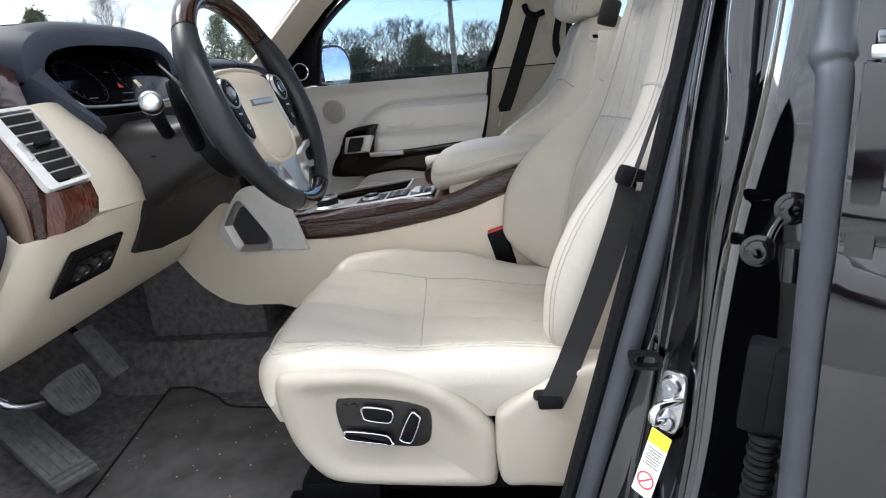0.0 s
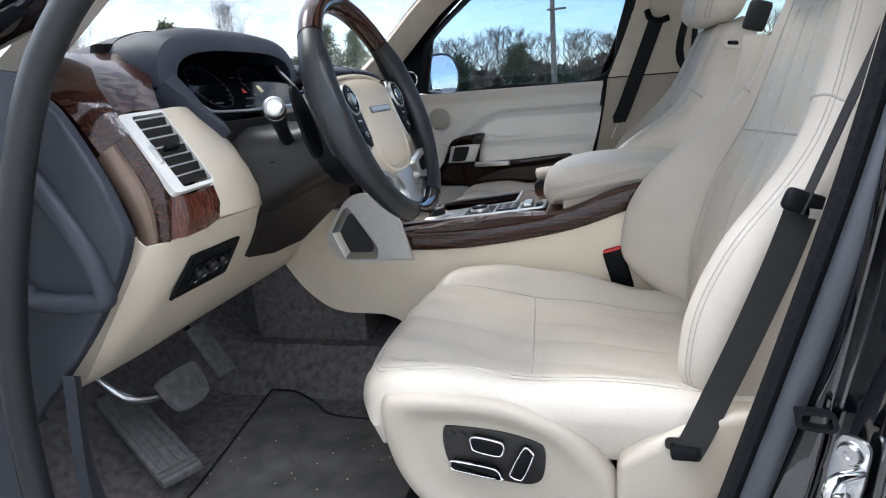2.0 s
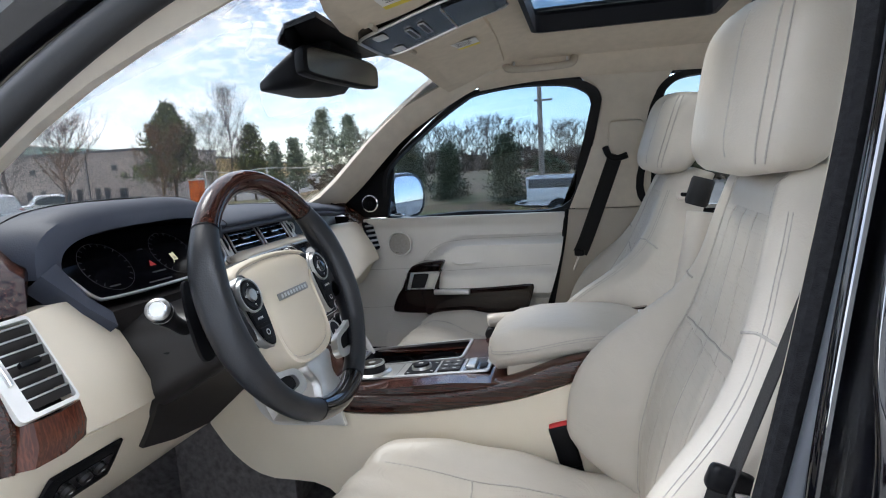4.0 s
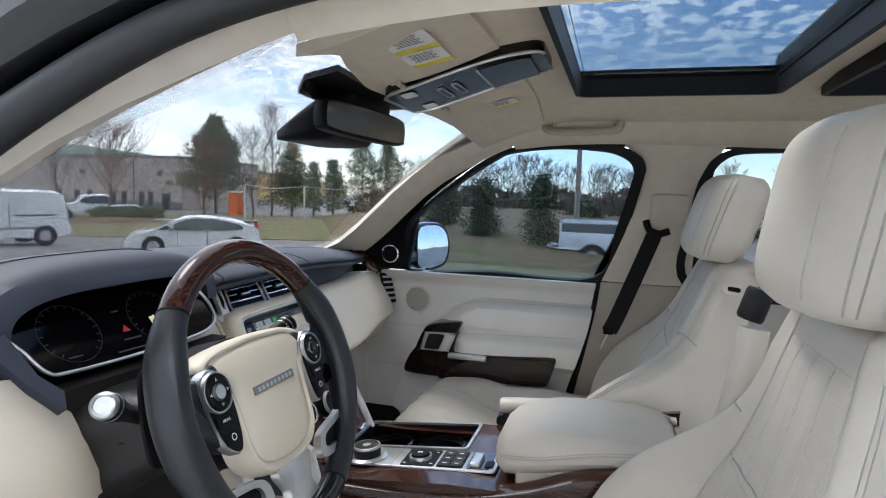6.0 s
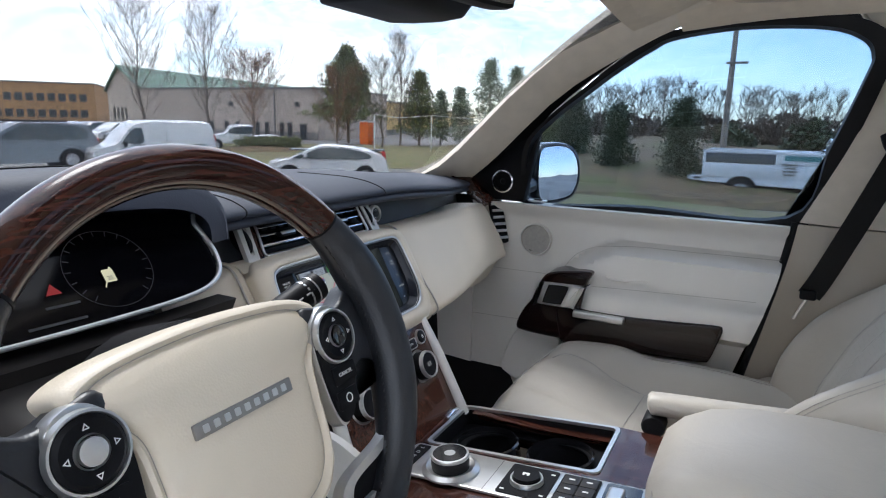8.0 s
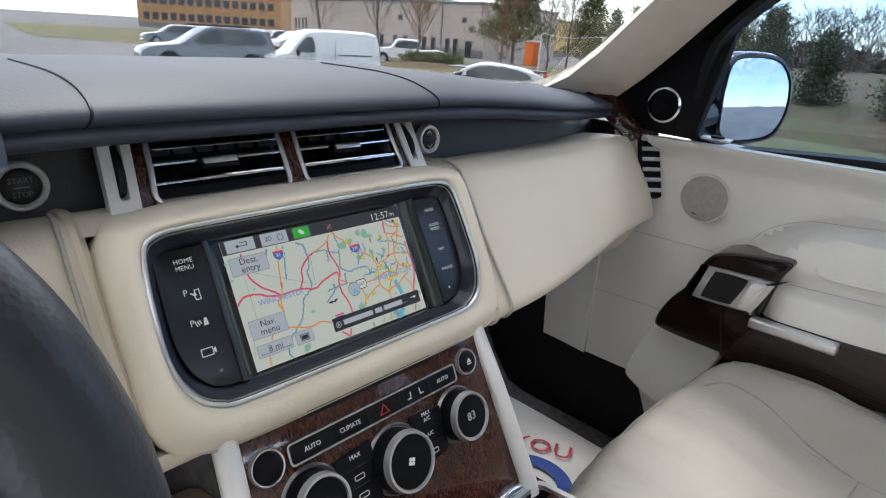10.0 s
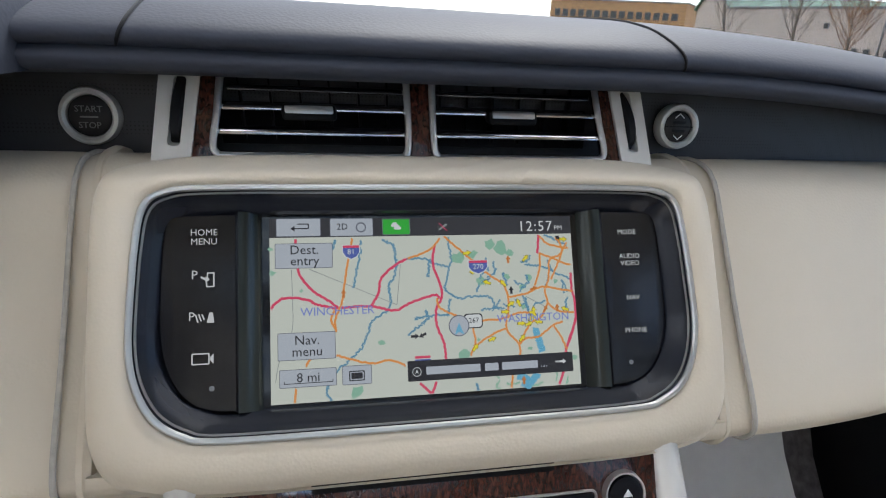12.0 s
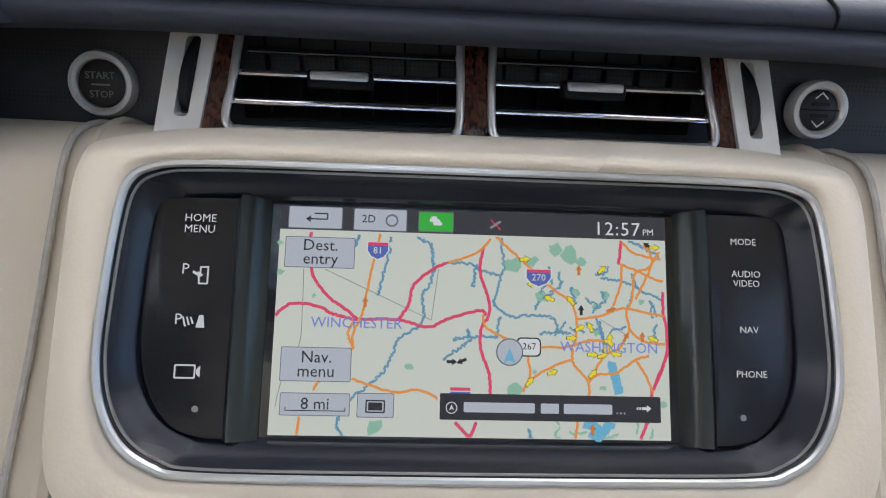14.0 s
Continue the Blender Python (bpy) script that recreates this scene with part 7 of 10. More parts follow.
vo = soft_outline([(0.180, 0.957), (0.089, 0.960), (0.070, 0.973), (0.086, 1.016), (0.108, 1.047), (0.114, 1.063), (0.137, 1.111), (0.162, 1.126), (0.205, 1.134), (0.255, 1.136), (0.246, 1.108), (0.236, 1.06), (0.225, 1.0), (0.215, 0.962)], 80)
vl = soft_outline([(0.175, 1.034), (0.218, 1.040), (0.348, 1.042), (0.46, 1.049), (0.540, 1.055), (0.553, 1.048), (0.550, 1.028), (0.534, 0.976), (0.522, 0.965), (0.469, 0.961), (0.328, 0.955), (0.203, 0.950), (0.185, 0.97)], 80)
part("veneer_inlay", moved(slab(vo, 0.070, 0.005, 3), Matrix.Translation((0, 0.754, 0)) @ MD), veneer_shaded, door, "dark red veneer inlay")
part("veneer_inlay", moved(slab(vl, 0.080, 0.005, 3), Matrix.Translation((0, 0.762, 0)) @ MD), veneer_shaded, door, "dark red veneer inlay")
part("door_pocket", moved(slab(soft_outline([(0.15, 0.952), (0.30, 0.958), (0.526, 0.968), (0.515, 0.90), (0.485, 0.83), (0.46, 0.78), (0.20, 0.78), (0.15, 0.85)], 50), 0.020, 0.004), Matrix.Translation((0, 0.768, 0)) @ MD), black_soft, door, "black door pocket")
so = [(0.124, 1.044), (0.139, 1.094), (0.146, 1.099), (0.236, 1.102), (0.242, 1.098), (0.221, 1.048), (0.213, 1.042), (0.130, 1.041)]
handle = part("door_handle", at(box(0.09, 0.004, 0.05, 0.001), 0.182, 0.6855, 1.071), black_soft, door, "satin silver inner door handle")
part("surround", moved(slab(soft_outline(so, 50), 0.006, 0.002), Matrix.Translation((0, 0.6835, 0)) @ MD), satin, handle, "satin silver surround")
part("recess", moved(slab(soft_outline([(0.141, 1.051), (0.153, 1.090), (0.160, 1.095), (0.198, 1.096), (0.204, 1.090), (0.190, 1.054), (0.184, 1.048), (0.147, 1.047)], 40), 0.002), Matrix.Translation((0, 0.6770, 0)) @ MD), black_gloss, handle, "dark recess")
part("lever", moved(slab(soft_outline([(0.200, 1.054), (0.211, 1.092), (0.226, 1.096), (0.231, 1.092), (0.216, 1.052), (0.205, 1.050)], 30), 0.006, 0.002), Matrix.Translation((0, 0.6770, 0)) @ MD), silver_paint, handle)
part("pull_strip", at(box(0.122, 0.022, 0.016, 0.005, 3), 0.282, 0.674, 1.033), satin, handle, "satin silver pull strip")
part("memory_switch", at(box(0.05, 0.004, 0.006, 0.001), 0.212, 0.682, 1.122), black_gloss, handle)
spk = thing("door_speaker", "round ivory speaker grille in the door panel", "speaker")
MSP = Matrix.Translation((0.086, 0.757, 1.188)) @ MD
part("ring", moved(turned([(0.038, 0), (0.040, 0.005), (0.042, 0.005), (0.044, 0.0)], 48), MSP), silver_paint, spk, "thin silver ring")
part("grille", moved(turned([(0.0385, 0), (0.0385, 0.003), (0.030, 0.0055), (0, 0.0065)], 48), MSP), mat("grille_ivory", (0.34, 0.325, 0.295), 0.6, vary=0.1, scale=120, bump=0.6, bscale=900, voro=True), spk, "perforated ivory grille")
part("nameplate", moved(at(slab(rrect(0.022, 0.006, 0.001, 2), 0.001), -0.003, -0.027, 0.0045), MSP), dark_shroud, spk)
ws_ = thing("lock_switch", "small silver window sill switch", "switch")
part("plate", moved(slab(rrect(0.05, 0.016, 0.003, 3), 0.003, 0.001), basis((0.085, 0.757, 1.289), (1, 0, 0), (0, 1, 0.15))), satin, ws_)
part("key", moved(at(slab(rrect(0.022, 0.009, 0.002, 2), 0.003, 0.001), 0.002, 0, 0.003), basis((0.085, 0.757, 1.289), (1, 0, 0), (0, 1, 0.15))), black_soft, ws_)
# black sail with tweeter
sail = thing("mirror_sail", "black plastic mirror sail with a chrome-ringed tweeter", "trim panel")
part("panel", moved(slab([(-0.120, 1.345), (-0.088, 1.302), (-0.052, 1.286), (0.050, 1.284), (0.062, 1.34), (0.078, 1.42), (0.088, 1.464), (0.030, 1.440), (-0.032, 1.392)], 0.02, 0.004), Matrix.Translation((0, 0.765, 0)) @ MD), black_soft, sail)
MTW = Matrix.Translation((-0.008, 0.745, 1.335)) @ MD
part("ring", moved(turned([(0.0245, 0), (0.0262, 0.006), (0.0300, 0.005), (0.0312, 0)], 40), MTW), chrome, sail, "chrome ring")
part("cone", moved(turned([(0.0250, 0.0), (0.0235, 0.003), (0.008, 0.001), (0.005, 0.004), (0, 0.0045)], 40), MTW), black_soft, sail, "black tweeter mesh")
# wing mirror
wm = thing("wing_mirror", "black wing mirror with clear glass beside the door", "wing mirror")
MWM = basis((0.048, 1.040, 1.340), (0.55, 1, 0.0), (-0.075, 0.0, 1))
mo = soft_outline([(-0.088, -0.070), (-0.090, 0.02), (-0.075, 0.075), (-0.03, 0.088), (0.04, 0.082), (0.078, 0.045), (0.085, -0.01), (0.070, -0.055), (0.04, -0.078), (-0.03, -0.088), (-0.075, -0.086)], 60)
dome = [[Vector((x * 0.90 * k, y * 0.90 * k, 0.0075 - 0.65 * ((x * 0.9 * k) ** 2 + (y * 0.9 * k) ** 2))) for x, y in mo] for k in (1.0, 0.85, 0.65, 0.45, 0.25, 0.02)]
part("glass", moved(loft(dome, cap=False), MWM), mirror_mat, wm, "convex mirror glass")
secs = [[Vector((x * k, y * k, z)) for x, y in mo] for k, z in ((0.93, 0.006), (1.0, 0.004), (1.04, -0.006), (1.05, -0.03), (0.97, -0.065), (0.75, -0.10), (0.3, -0.12))]
part("shell", moved(loft(secs, cap=False), MWM), black_gloss, wm, "black shell")
part("back_plate", moved(at(slab([(x * 0.95, y * 0.95) for x, y in mo], 0.002), 0, 0, -0.001), MWM), black_soft, wm)
part("arm", tube([(0.0, 0.93, 1.31), (-0.02, 0.86, 1.30), (-0.03, 0.80, 1.30)], 0.025, 12), black_gloss, wm)

# ---- overhead ----
mir = thing("rear_view_mirror", "black framed rear-view mirror on a sensor housing", "mirror")
ML, MR = Vector((0.213, -0.158, 1.668)), Vector((0.279, 0.060, 1.654))
MM = basis((ML + MR) / 2, MR - ML, Vector((-0.06, 0, 1)))
mo2 = soft_outline([(-0.118, -0.016), (-0.117, 0.016), (-0.106, 0.027), (-0.05, 0.031), (0.05, 0.031), (0.106, 0.026), (0.117, 0.014), (0.116, -0.014), (0.106, -0.024), (0.05, -0.028), (-0.05, -0.029), (-0.106, -0.026)], 64)
secs = [[Vector((x * k, y * k2, z)) for x, y in mo2] for k, k2, z in ((0.955, 0.88, 0.0055), (1.0, 1.0, 0.002), (1.01, 1.02, -0.008), (0.98, 0.95, -0.022), (0.80, 0.7, -0.032), (0.3, 0.3, -0.034))]
part("shell", moved(loft(secs), MM), black_soft, mir, "black shell")
part("glass", moved(at(slab([(x * 0.945, y * 0.86) for x, y in mo2], 0.002), 0, 0, 0.0045), MM), mirror_dim, mir, "dimming mirror glass")
fairing = []
for x, y0, y1, z0, z1 in ((0.062, -0.060, 0.078, 1.634, 1.640), (0.072, -0.078, 0.092, 1.629, 1.648), (0.11, -0.092, 0.105, 1.627, 1.672), (0.15, -0.102, 0.115, 1.627, 1.698), (0.185, -0.104, 0.118, 1.630, 1.716), (0.205, -0.090, 0.106, 1.645, 1.720), (0.235, -0.080, 0.095, 1.690, 1.722)):
    fairing.append([Vector((x, (y0 + y1) / 2 + p[0], (z0 + z1) / 2 + p[1])) for p in rrect(y1 - y0, z1 - z0, 0.30 * (z1 - z0), 5)])
part("sensor_housing", loft(fairing), black_soft, mir, "black sensor housing", sharp=60)
part("sensor_cover", sheet([[(0.150, -0.135, 1.706), (0.150, 0.0, 1.700), (0.150, 0.14, 1.706)], [(0.200, -0.20, 1.716), (0.200, 0.0, 1.708), (0.200, 0.16, 1.716)], [(0.275, -0.23, 1.722), (0.275, 0.0, 1.712), (0.275, 0.17, 1.722)]], (0, 0, 0.010)), black_soft, mir, "black cover below the windscreen's edge")
part("stem", tube([(0.236, -0.049, 1.664), (0.20, -0.02, 1.69)], 0.014, 12), black_soft, mir)

oc = thing("overhead_console", "gloss black overhead console with reading lamps", "overhead console")
OCP = [(0.296, 0.082), (0.32, 0.100), (0.40, 0.104), (0.50, 0.098), (0.56, 0.082), (0.574, 0.060)]


def oc_z(x, y):
    return roof_z(x, 0) - 0.020 + 0.10 * y * y


def oc_sheet(d, x0=0.29, x1=0.58, k=1.0):
    secs = []
    for q in catmull([(x, w, 0) for x, w in OCP], 22):
        if x0 <= q.x <= x1:
            secs.append([Vector((q.x, q.y * k * v, oc_z(q.x, q.y * k * v) - d)) for v in [-1 + i / 6 for i in range(13)]])
    return secs


part("body", sheet(oc_sheet(0.0), (0, 0, 0.03)), touch_black, oc)
edge = [r[0] for r in oc_sheet(0.0)][::-1] + oc_sheet(0.0)[0] + [r[-1] for r in oc_sheet(0.0)]
part("satin_rim", tube(edge, 0.0032, 8), satin, oc, "thin satin rim")
part("sunglass_flap", sheet(oc_sheet(0.006, 0.455, 0.556, 0.80), (0, 0, 0.008)), touch_black, oc, "gloss black flap")
part("flap_edge", tube(oc_sheet(0.007, 0.455, 0.556, 0.80)[0], 0.0022, 8), satin, oc)


def oc_frame(x, y, tilt=0.22):
    return basis((x, y, oc_z(x, y) - 0.0012), (1, 0, tilt), (0, -1, 0))


for y in (-0.062, 0.062):
    part("lamp_lens", moved(slab(rrect(0.026, 0.040, 0.006, 4), 0.0012), oc_frame(0.335, y)), mat("lamp_lens", (0.55, 0.55, 0.53), 0.15, vary=0) if y < 0 else bpy.data.materials["lamp_lens"], oc, "pale lamp lens")
for x in (0.385, 0.412):
    part("switch_bar", moved(ring_slab(rrect(0.014, 0.084, 0.003, 3), rrect(0.009, 0.079, 0.002, 3), 0.003), oc_frame(x, 0.0)), satin, oc, "satin switch frame")
    part("switch", moved(slab(rrect(0.0085, 0.078, 0.002, 3), 0.002), oc_frame(x, 0.0)), dark_shroud, oc)

for s, lab in ((-1, "beige driver's sun visor with yellow warning labels"), (1, "beige passenger sun visor with a warning label")):
    vs = thing("sun_visor", lab, "sun visor", "sun visors")
    def vis(a, b, s=s):
        x, y = 0.325 + 0.185 * a + 0.03 * b * (1 - a), s * (0.125 + 0.37 * b)
        return Vector((x, y, roof_z(x, y) - 0.012 - 0.006 * math.sin(math.pi * a)))
    part("board", grid(vis, 10, 12, (0, 0, 0.014)), headlining, vs, "beige fabric board")
    part("pivot", tube([(0.345, s * 0.118, 1.715), (0.346, s * 0.15, 1.716)], 0.005, 10), cream_plastic, vs)
    u, v = (0.5, 0.28) if s < 0 else (0.62, 0.38)
    for k in range(2 if s < 0 else 1):
        c = vis(u, v + 0.24 * k)
        mlab = basis(c + Vector((0, 0, -0.002)), (1, 0, 0.22), (0, -1, 0))
        lb = part("warning_label", moved(slab(rrect(0.065, 0.078, 0.001, 1), 0.0006), mlab), label_white, vs, "white warning label")
        part("yellow_band", moved(at(slab(rrect(0.065, 0.018, 0.0005, 1), 0.0004), 0, -0.030, 0.0006), mlab), label_yellow, lb, "yellow band")
        for q in range(7):
            part("text_bar", moved(at(slab(rrect(0.040 - 0.004 * (q % 3), 0.0022, 0.0004, 1), 0.0002), -0.002, 0.030 - 0.006 * q, 0.0007), mlab), ink, lb)
gh = thing("grab_handle", "beige folding roof grab handle", "grab handle")
gp = catmull([(0.508, 0.552, 1.735), (0.516, 0.540, 1.716), (0.56, 0.535, 1.711), (0.64, 0.535, 1.711), (0.692, 0.540, 1.716), (0.702, 0.552, 1.735)], 24)
part("bar", tube(gp, 0.012, 12, flat=0.8), cream_plastic, gh)
for x in (0.532, 0.682):
    part("hinge", at(box(0.006, 0.016, 0.028, 0.002), x, 0.545, 1.722), satin, gh, "silver hinge")
part("recess", moved(slab(rrect(0.205, 0.05, 0.02, 5), 0.003), basis((0.607, 0.562, 1.742), (1, 0, 0), (0, -0.8, 0.6))), headlining, gh)
ag = thing("airbag_badge", "small moulded badge on the pillar trim", "badge")
part("plate", moved(slab(rrect(0.020, 0.012, 0.002, 2), 0.0015), basis((0.262, 0.572, 1.672), (0.75, -0.2, 0.62), (0.3, 0.7, -0.2))), pillar_trim, ag)

# ---- footwell ----
fm = thing("floor_mat", "charcoal textile floor mat, dusty with crumbs", "floor mat")
MAT = [(-0.137, -0.226), (-0.124, -0.217), (-0.070, -0.222), (0.0, -0.264), (0.055, -0.306), (0.150, -0.316), (0.30, -0.312), (0.325, -0.34), (0.32, -0.70), (0.0, -0.715), (-0.070, -0.712), (-0.088, -0.66), (-0.092, -0.58), (-0.112, -0.42)]
part("binding", tube([(x, y, FLOOR + 0.011) for x, y in soft_outline(MAT, 90)], 0.0035, 6, True), rubber, fm, "black edge binding")
part("mat", at(slab(soft_outline(MAT, 70), 0.008), 0, 0, FLOOR + 0.004), mat_cloth, fm)
random.seed(4)
crumb_list = []
for k in range(60):
    x, y = random.uniform(-0.15, 0.28), random.uniform(-0.70, -0.25)
    crumb_list.append(at(box(random.uniform(0.001, 0.0035), random.uniform(0.001, 0.003), 0.0012, 0), x, y, FLOOR + 0.0128))
tagged(part("crumbs", joined(*crumb_list), mat("crumb", (0.45, 0.36, 0.26), 0.9, vary=0.2), None), "pale crumbs scattered on the floor mat", "crumbs", kind="stuff")
fr_ = thing("foot_rest", "ribbed black rubber foot rest", "foot rest")
MF = basis((-0.235, -0.520, 0.700), (0.14, 0.26, 0.0), (-0.29, 0.155, 0.075))
part("pad", moved(box(0.075, 0.31, 0.018, 0.006, 2), MF), pedal_rubber, fr_)
for k in range(4):
    part("rib", moved(at(box(0.005, 0.27, 0.006, 0.002), -0.026 + 0.0175 * k, 0.010, 0.011), MF), pedal_rubber, fr_)
for y in (-0.143, -0.128):
    part("edge", moved(at(box(0.070, 0.006, 0.006, 0.002), 0, y, 0.011), MF), pedal_rubber, fr_)
bpd = thing("brake_pedal", "ribbed black rubber brake pedal on a steel arm", "pedal")
MBP = basis((-0.170, -0.470, 0.775), (0.10, 1, 0.0), (-0.5, 0.05, 0.85))
part("pad", moved(slab(soft_outline([(-0.050, 0.018), (-0.040, 0.036), (0.040, 0.036), (0.050, 0.018), (0.036, -0.036), (-0.036, -0.036)], 30), 0.014, 0.004), MBP), pedal_rubber, bpd)
for k in range(9):
    part("rib", moved(at(box(0.005, 0.062 - 0.003 * abs(k - 4), 0.004, 0.001), -0.036 + 0.009 * k, 0, 0.0155), MBP), pedal_rubber, bpd)
part("arm", tube(catmull([(-0.18, -0.49, 0.775), (-0.22, -0.56, 0.80), (-0.30, -0.58, 0.90), (-0.42, -0.56, 1.0)], 16), 0.008, 10), steel, bpd)
apd = thing("accelerator_pedal", "ribbed black accelerator pedal", "pedal")
MAP = basis((-0.190, -0.340, 0.795), (0.15, 1, 0.0), (-0.55, 0.1, 0.8))
part("pad", moved(box(0.045, 0.125, 0.012, 0.004, 2), MAP), pedal_rubber, apd)
for k in range(4):
    part("rib", moved(at(box(0.004, 0.11, 0.004, 0.001), -0.014 + 0.0095 * k, 0, 0.007), MAP), pedal_rubber, apd)
part("arm", tube([(-0.205, -0.335, 0.80), (-0.33, -0.33, 0.93)], 0.008, 10), black_soft, apd)
# paper mat on the passenger side
pm = thing("paper_floor_mat", "white paper floor mat with red and blue print", "paper mat")


def pz(x, y):
    return floor_z(x, y) + 0.010 + 0.004 * math.sin(9 * x + 5 * y)


part("sheet", grid(lambda a, b: (-0.44 + 0.76 * a, 0.19 + 0.54 * b, pz(-0.44 + 0.76 * a, 0.19 + 0.54 * b)), 18, 10, (0, 0, -0.002)), paper, pm)
MPM = basis((-0.190, 0.586, FLOOR + 0.0175), (0.92, 0.39, 0), (-0.39, 0.92, 0))
for x, y in ((0, 0), (-0.148, -0.11)):
    part("printed_line", moved(at(words("THANK YOU", 0.060), x, y, 0), MPM), ink_red, pm, "red printed lettering")
part("printed_ring", moved(at(ring_slab(circle(0.085, 40), circle(0.055, 40), 0.0005), 0.11, -0.12, 0), MPM), ink_blue, pm, "blue printed ring")
part("printed_mark", moved(at(slab([(0.12, -0.07), (0.15, -0.04), (0.17, -0.08), (0.14, -0.10)], 0.0005), 0.09, 0, 0), MPM), ink_blue, pm)

# ---- driver's door pillar fittings ----
sk_ = thing("door_striker", "zinc-plated door striker loop with two bolts", "door striker")
MST = basis((0.853, -0.829, 0.940), (0.12, 0.0, 0.99), (-0.64, 0.72, 0.10))
part("plate", moved(slab(soft_outline([(-0.036, -0.010), (-0.020, -0.016), (0.012, -0.016), (0.034, -0.013), (0.036, 0.004), (0.026, 0.014), (-0.020, 0.014), (-0.035, 0.007)], 40), 0.005, 0.0015), MST), steel, sk_)
part("loop", moved(tube(catmull([(0.008, -0.012, 0.004), (0.011, -0.012, 0.022), (0.012, -0.010, 0.040), (0.006, -0.009, 0.049), (-0.004, -0.009, 0.047), (-0.008, -0.010, 0.036), (-0.010, -0.006, 0.020), (-0.010, 0.002, 0.004)], 30), 0.0048, 10), MST), chrome, sk_, "bright striker loop")
for x in (-0.024, 0.021):
    part("bolt", moved(at(turned([(0.0115, 0), (0.0115, 0.003), (0.009, 0.007), (0.004, 0.007), (0.0035, 0.004), (0, 0.004)], 24), x, -0.001, 0.005), MST), steel, sk_, "socket bolt")
MCP = basis((0.828, -0.812, 0.984), (1, -0.2, 0.05), (0.1, 0.0, 1))
part("cap", moved(ring_slab(soft_outline([(-0.018, 0.004), (-0.016, 0.010), (0.010, 0.009), (0.018, -0.002), (0.012, -0.010), (-0.014, -0.008)], 30), soft_outline([(-0.013, 0.003), (-0.012, 0.006), (0.009, 0.006), (0.013, -0.002), (0.010, -0.006), (-0.010, -0.005)], 30), 0.010), MCP), black_soft, sk_, "black rubber stop")
lb = thing("warning_sticker", "white and yellow warning sticker with a red ring", "sticker")
MLB = basis((0.831, -0.834, 0.860), (0.614, -0.745, -0.17), (0.27, 0.0, 0.96))
part("sheet", moved(slab(rrect(0.026, 0.085, 0.001, 1), 0.0006), MLB), label_white, lb)
part("yellow_head", moved(at(slab(rrect(0.026, 0.018, 0.001, 1), 0.0003), 0, 0.0335, 0.0006), MLB), label_yellow, lb)
for k in range(7):
    part("text_bar", moved(at(slab(rrect(0.021 - 0.003 * (k % 3), 0.0012, 0.0003, 1), 0.0002), 0, 0.019 - 0.0035 * k, 0.0007), MLB), ink, lb)
part("red_ring", moved(at(ring_slab(circle(0.011, 28), circle(0.009, 28), 0.0003), 0, -0.022, 0.0006), MLB), ink_red, lb)
part("slash", moved(at(moved(slab(rrect(0.018, 0.0018, 0.0003, 1), 0.0003), pose(0, 0, 0, 0, 0, 45)), 0, -0.022, 0.0008), MLB), ink_red, lb)

# ---- rear door, standing open ----
rd = thing("rear_door", "open glossy black rear door with grey seal", "car door")
MRD = basis((0.950, -0.938, 0.0), (0.70, -0.714, 0.0), (0.0, 0.0, 1))
# outer skin faces the front of the car
prof = [(-0.01, 0.42), (0.004, 0.62), (0.010, 0.82), (0.011, 1.00), (0.010, 1.08), (0.006, 1.115), (0.000, 1.140), (-0.003, 1.152), (0.000, 1.160), (0.001, 1.175), (-0.006, 1.22), (-0.022, 1.292)]
pr = catmull([(0, n, z) for n, z in prof], 44)
part("skin", moved(sheet([[Vector((u, p.z, p.y * (1 - 0.25 * (1 - smooth01(0, 0.06, u))) + 0.0)) for p in pr] for u in (0.0, 0.004, 0.012, 0.05, 0.3, 0.7, 1.0)], (0, 0, -0.03)), MRD), paint_black, rd, "glossy black door skin")
part("window_rail", moved(at(box(1.0, 0.020, 0.03, 0.004), 0.502, 1.304, -0.035), MRD), black_gloss, rd, "black waist rail")
part("bright_strip", moved(at(box(1.0, 0.010, 0.006, 0.002), 0.502, 1.298, -0.018), MRD), satin, rd)
part("glass", moved(at(box(0.97, 0.40, 0.004, 0), 0.51, 1.50, -0.045), MRD), glass("rear_door_glass", (0.10, 0.11, 0.11), 1.0), rd, "dark tinted glass")
part("hinge_edge", moved(sheet([[Vector((0.004, z, 0.00)), Vector((-0.006, z, -0.03)), Vector((-0.004, z, -0.10))] for z in (0.45, 0.7, 0.95, 1.13, 1.29)], (0.02, 0, 0)), MRD), paint_black, rd)
part("edge_seal", moved(tube(catmull([(-0.016, 0.45, -0.004), (-0.014, 0.75, 0.0), (-0.014, 1.0, 0.0), (-0.015, 1.20, -0.002), (-0.016, 1.275, -0.004), (-0.022, 1.31, -0.012), (-0.020, 1.45, -0.03), (-0.004, 1.66, -0.06)], 60), [0.0135 + 0.004 * math.exp(-((0.45 + 1.21 * i / 59 - 1.28) / 0.03) ** 2) for i in range(60)], 12), MRD), grey_seal, rd, "grey rubber edge seal")
part("inner_skin", moved(at(box(0.97, 0.86, 0.03, 0.008), 0.51, 0.86, -0.070), MRD), paint_black, rd, "black painted inner door shell")
part("inner_panel", moved(at(box(0.72, 0.78, 0.04, 0.02), 0.64, 0.86, -0.105), MRD), door_grey, rd, "ivory inner panel")
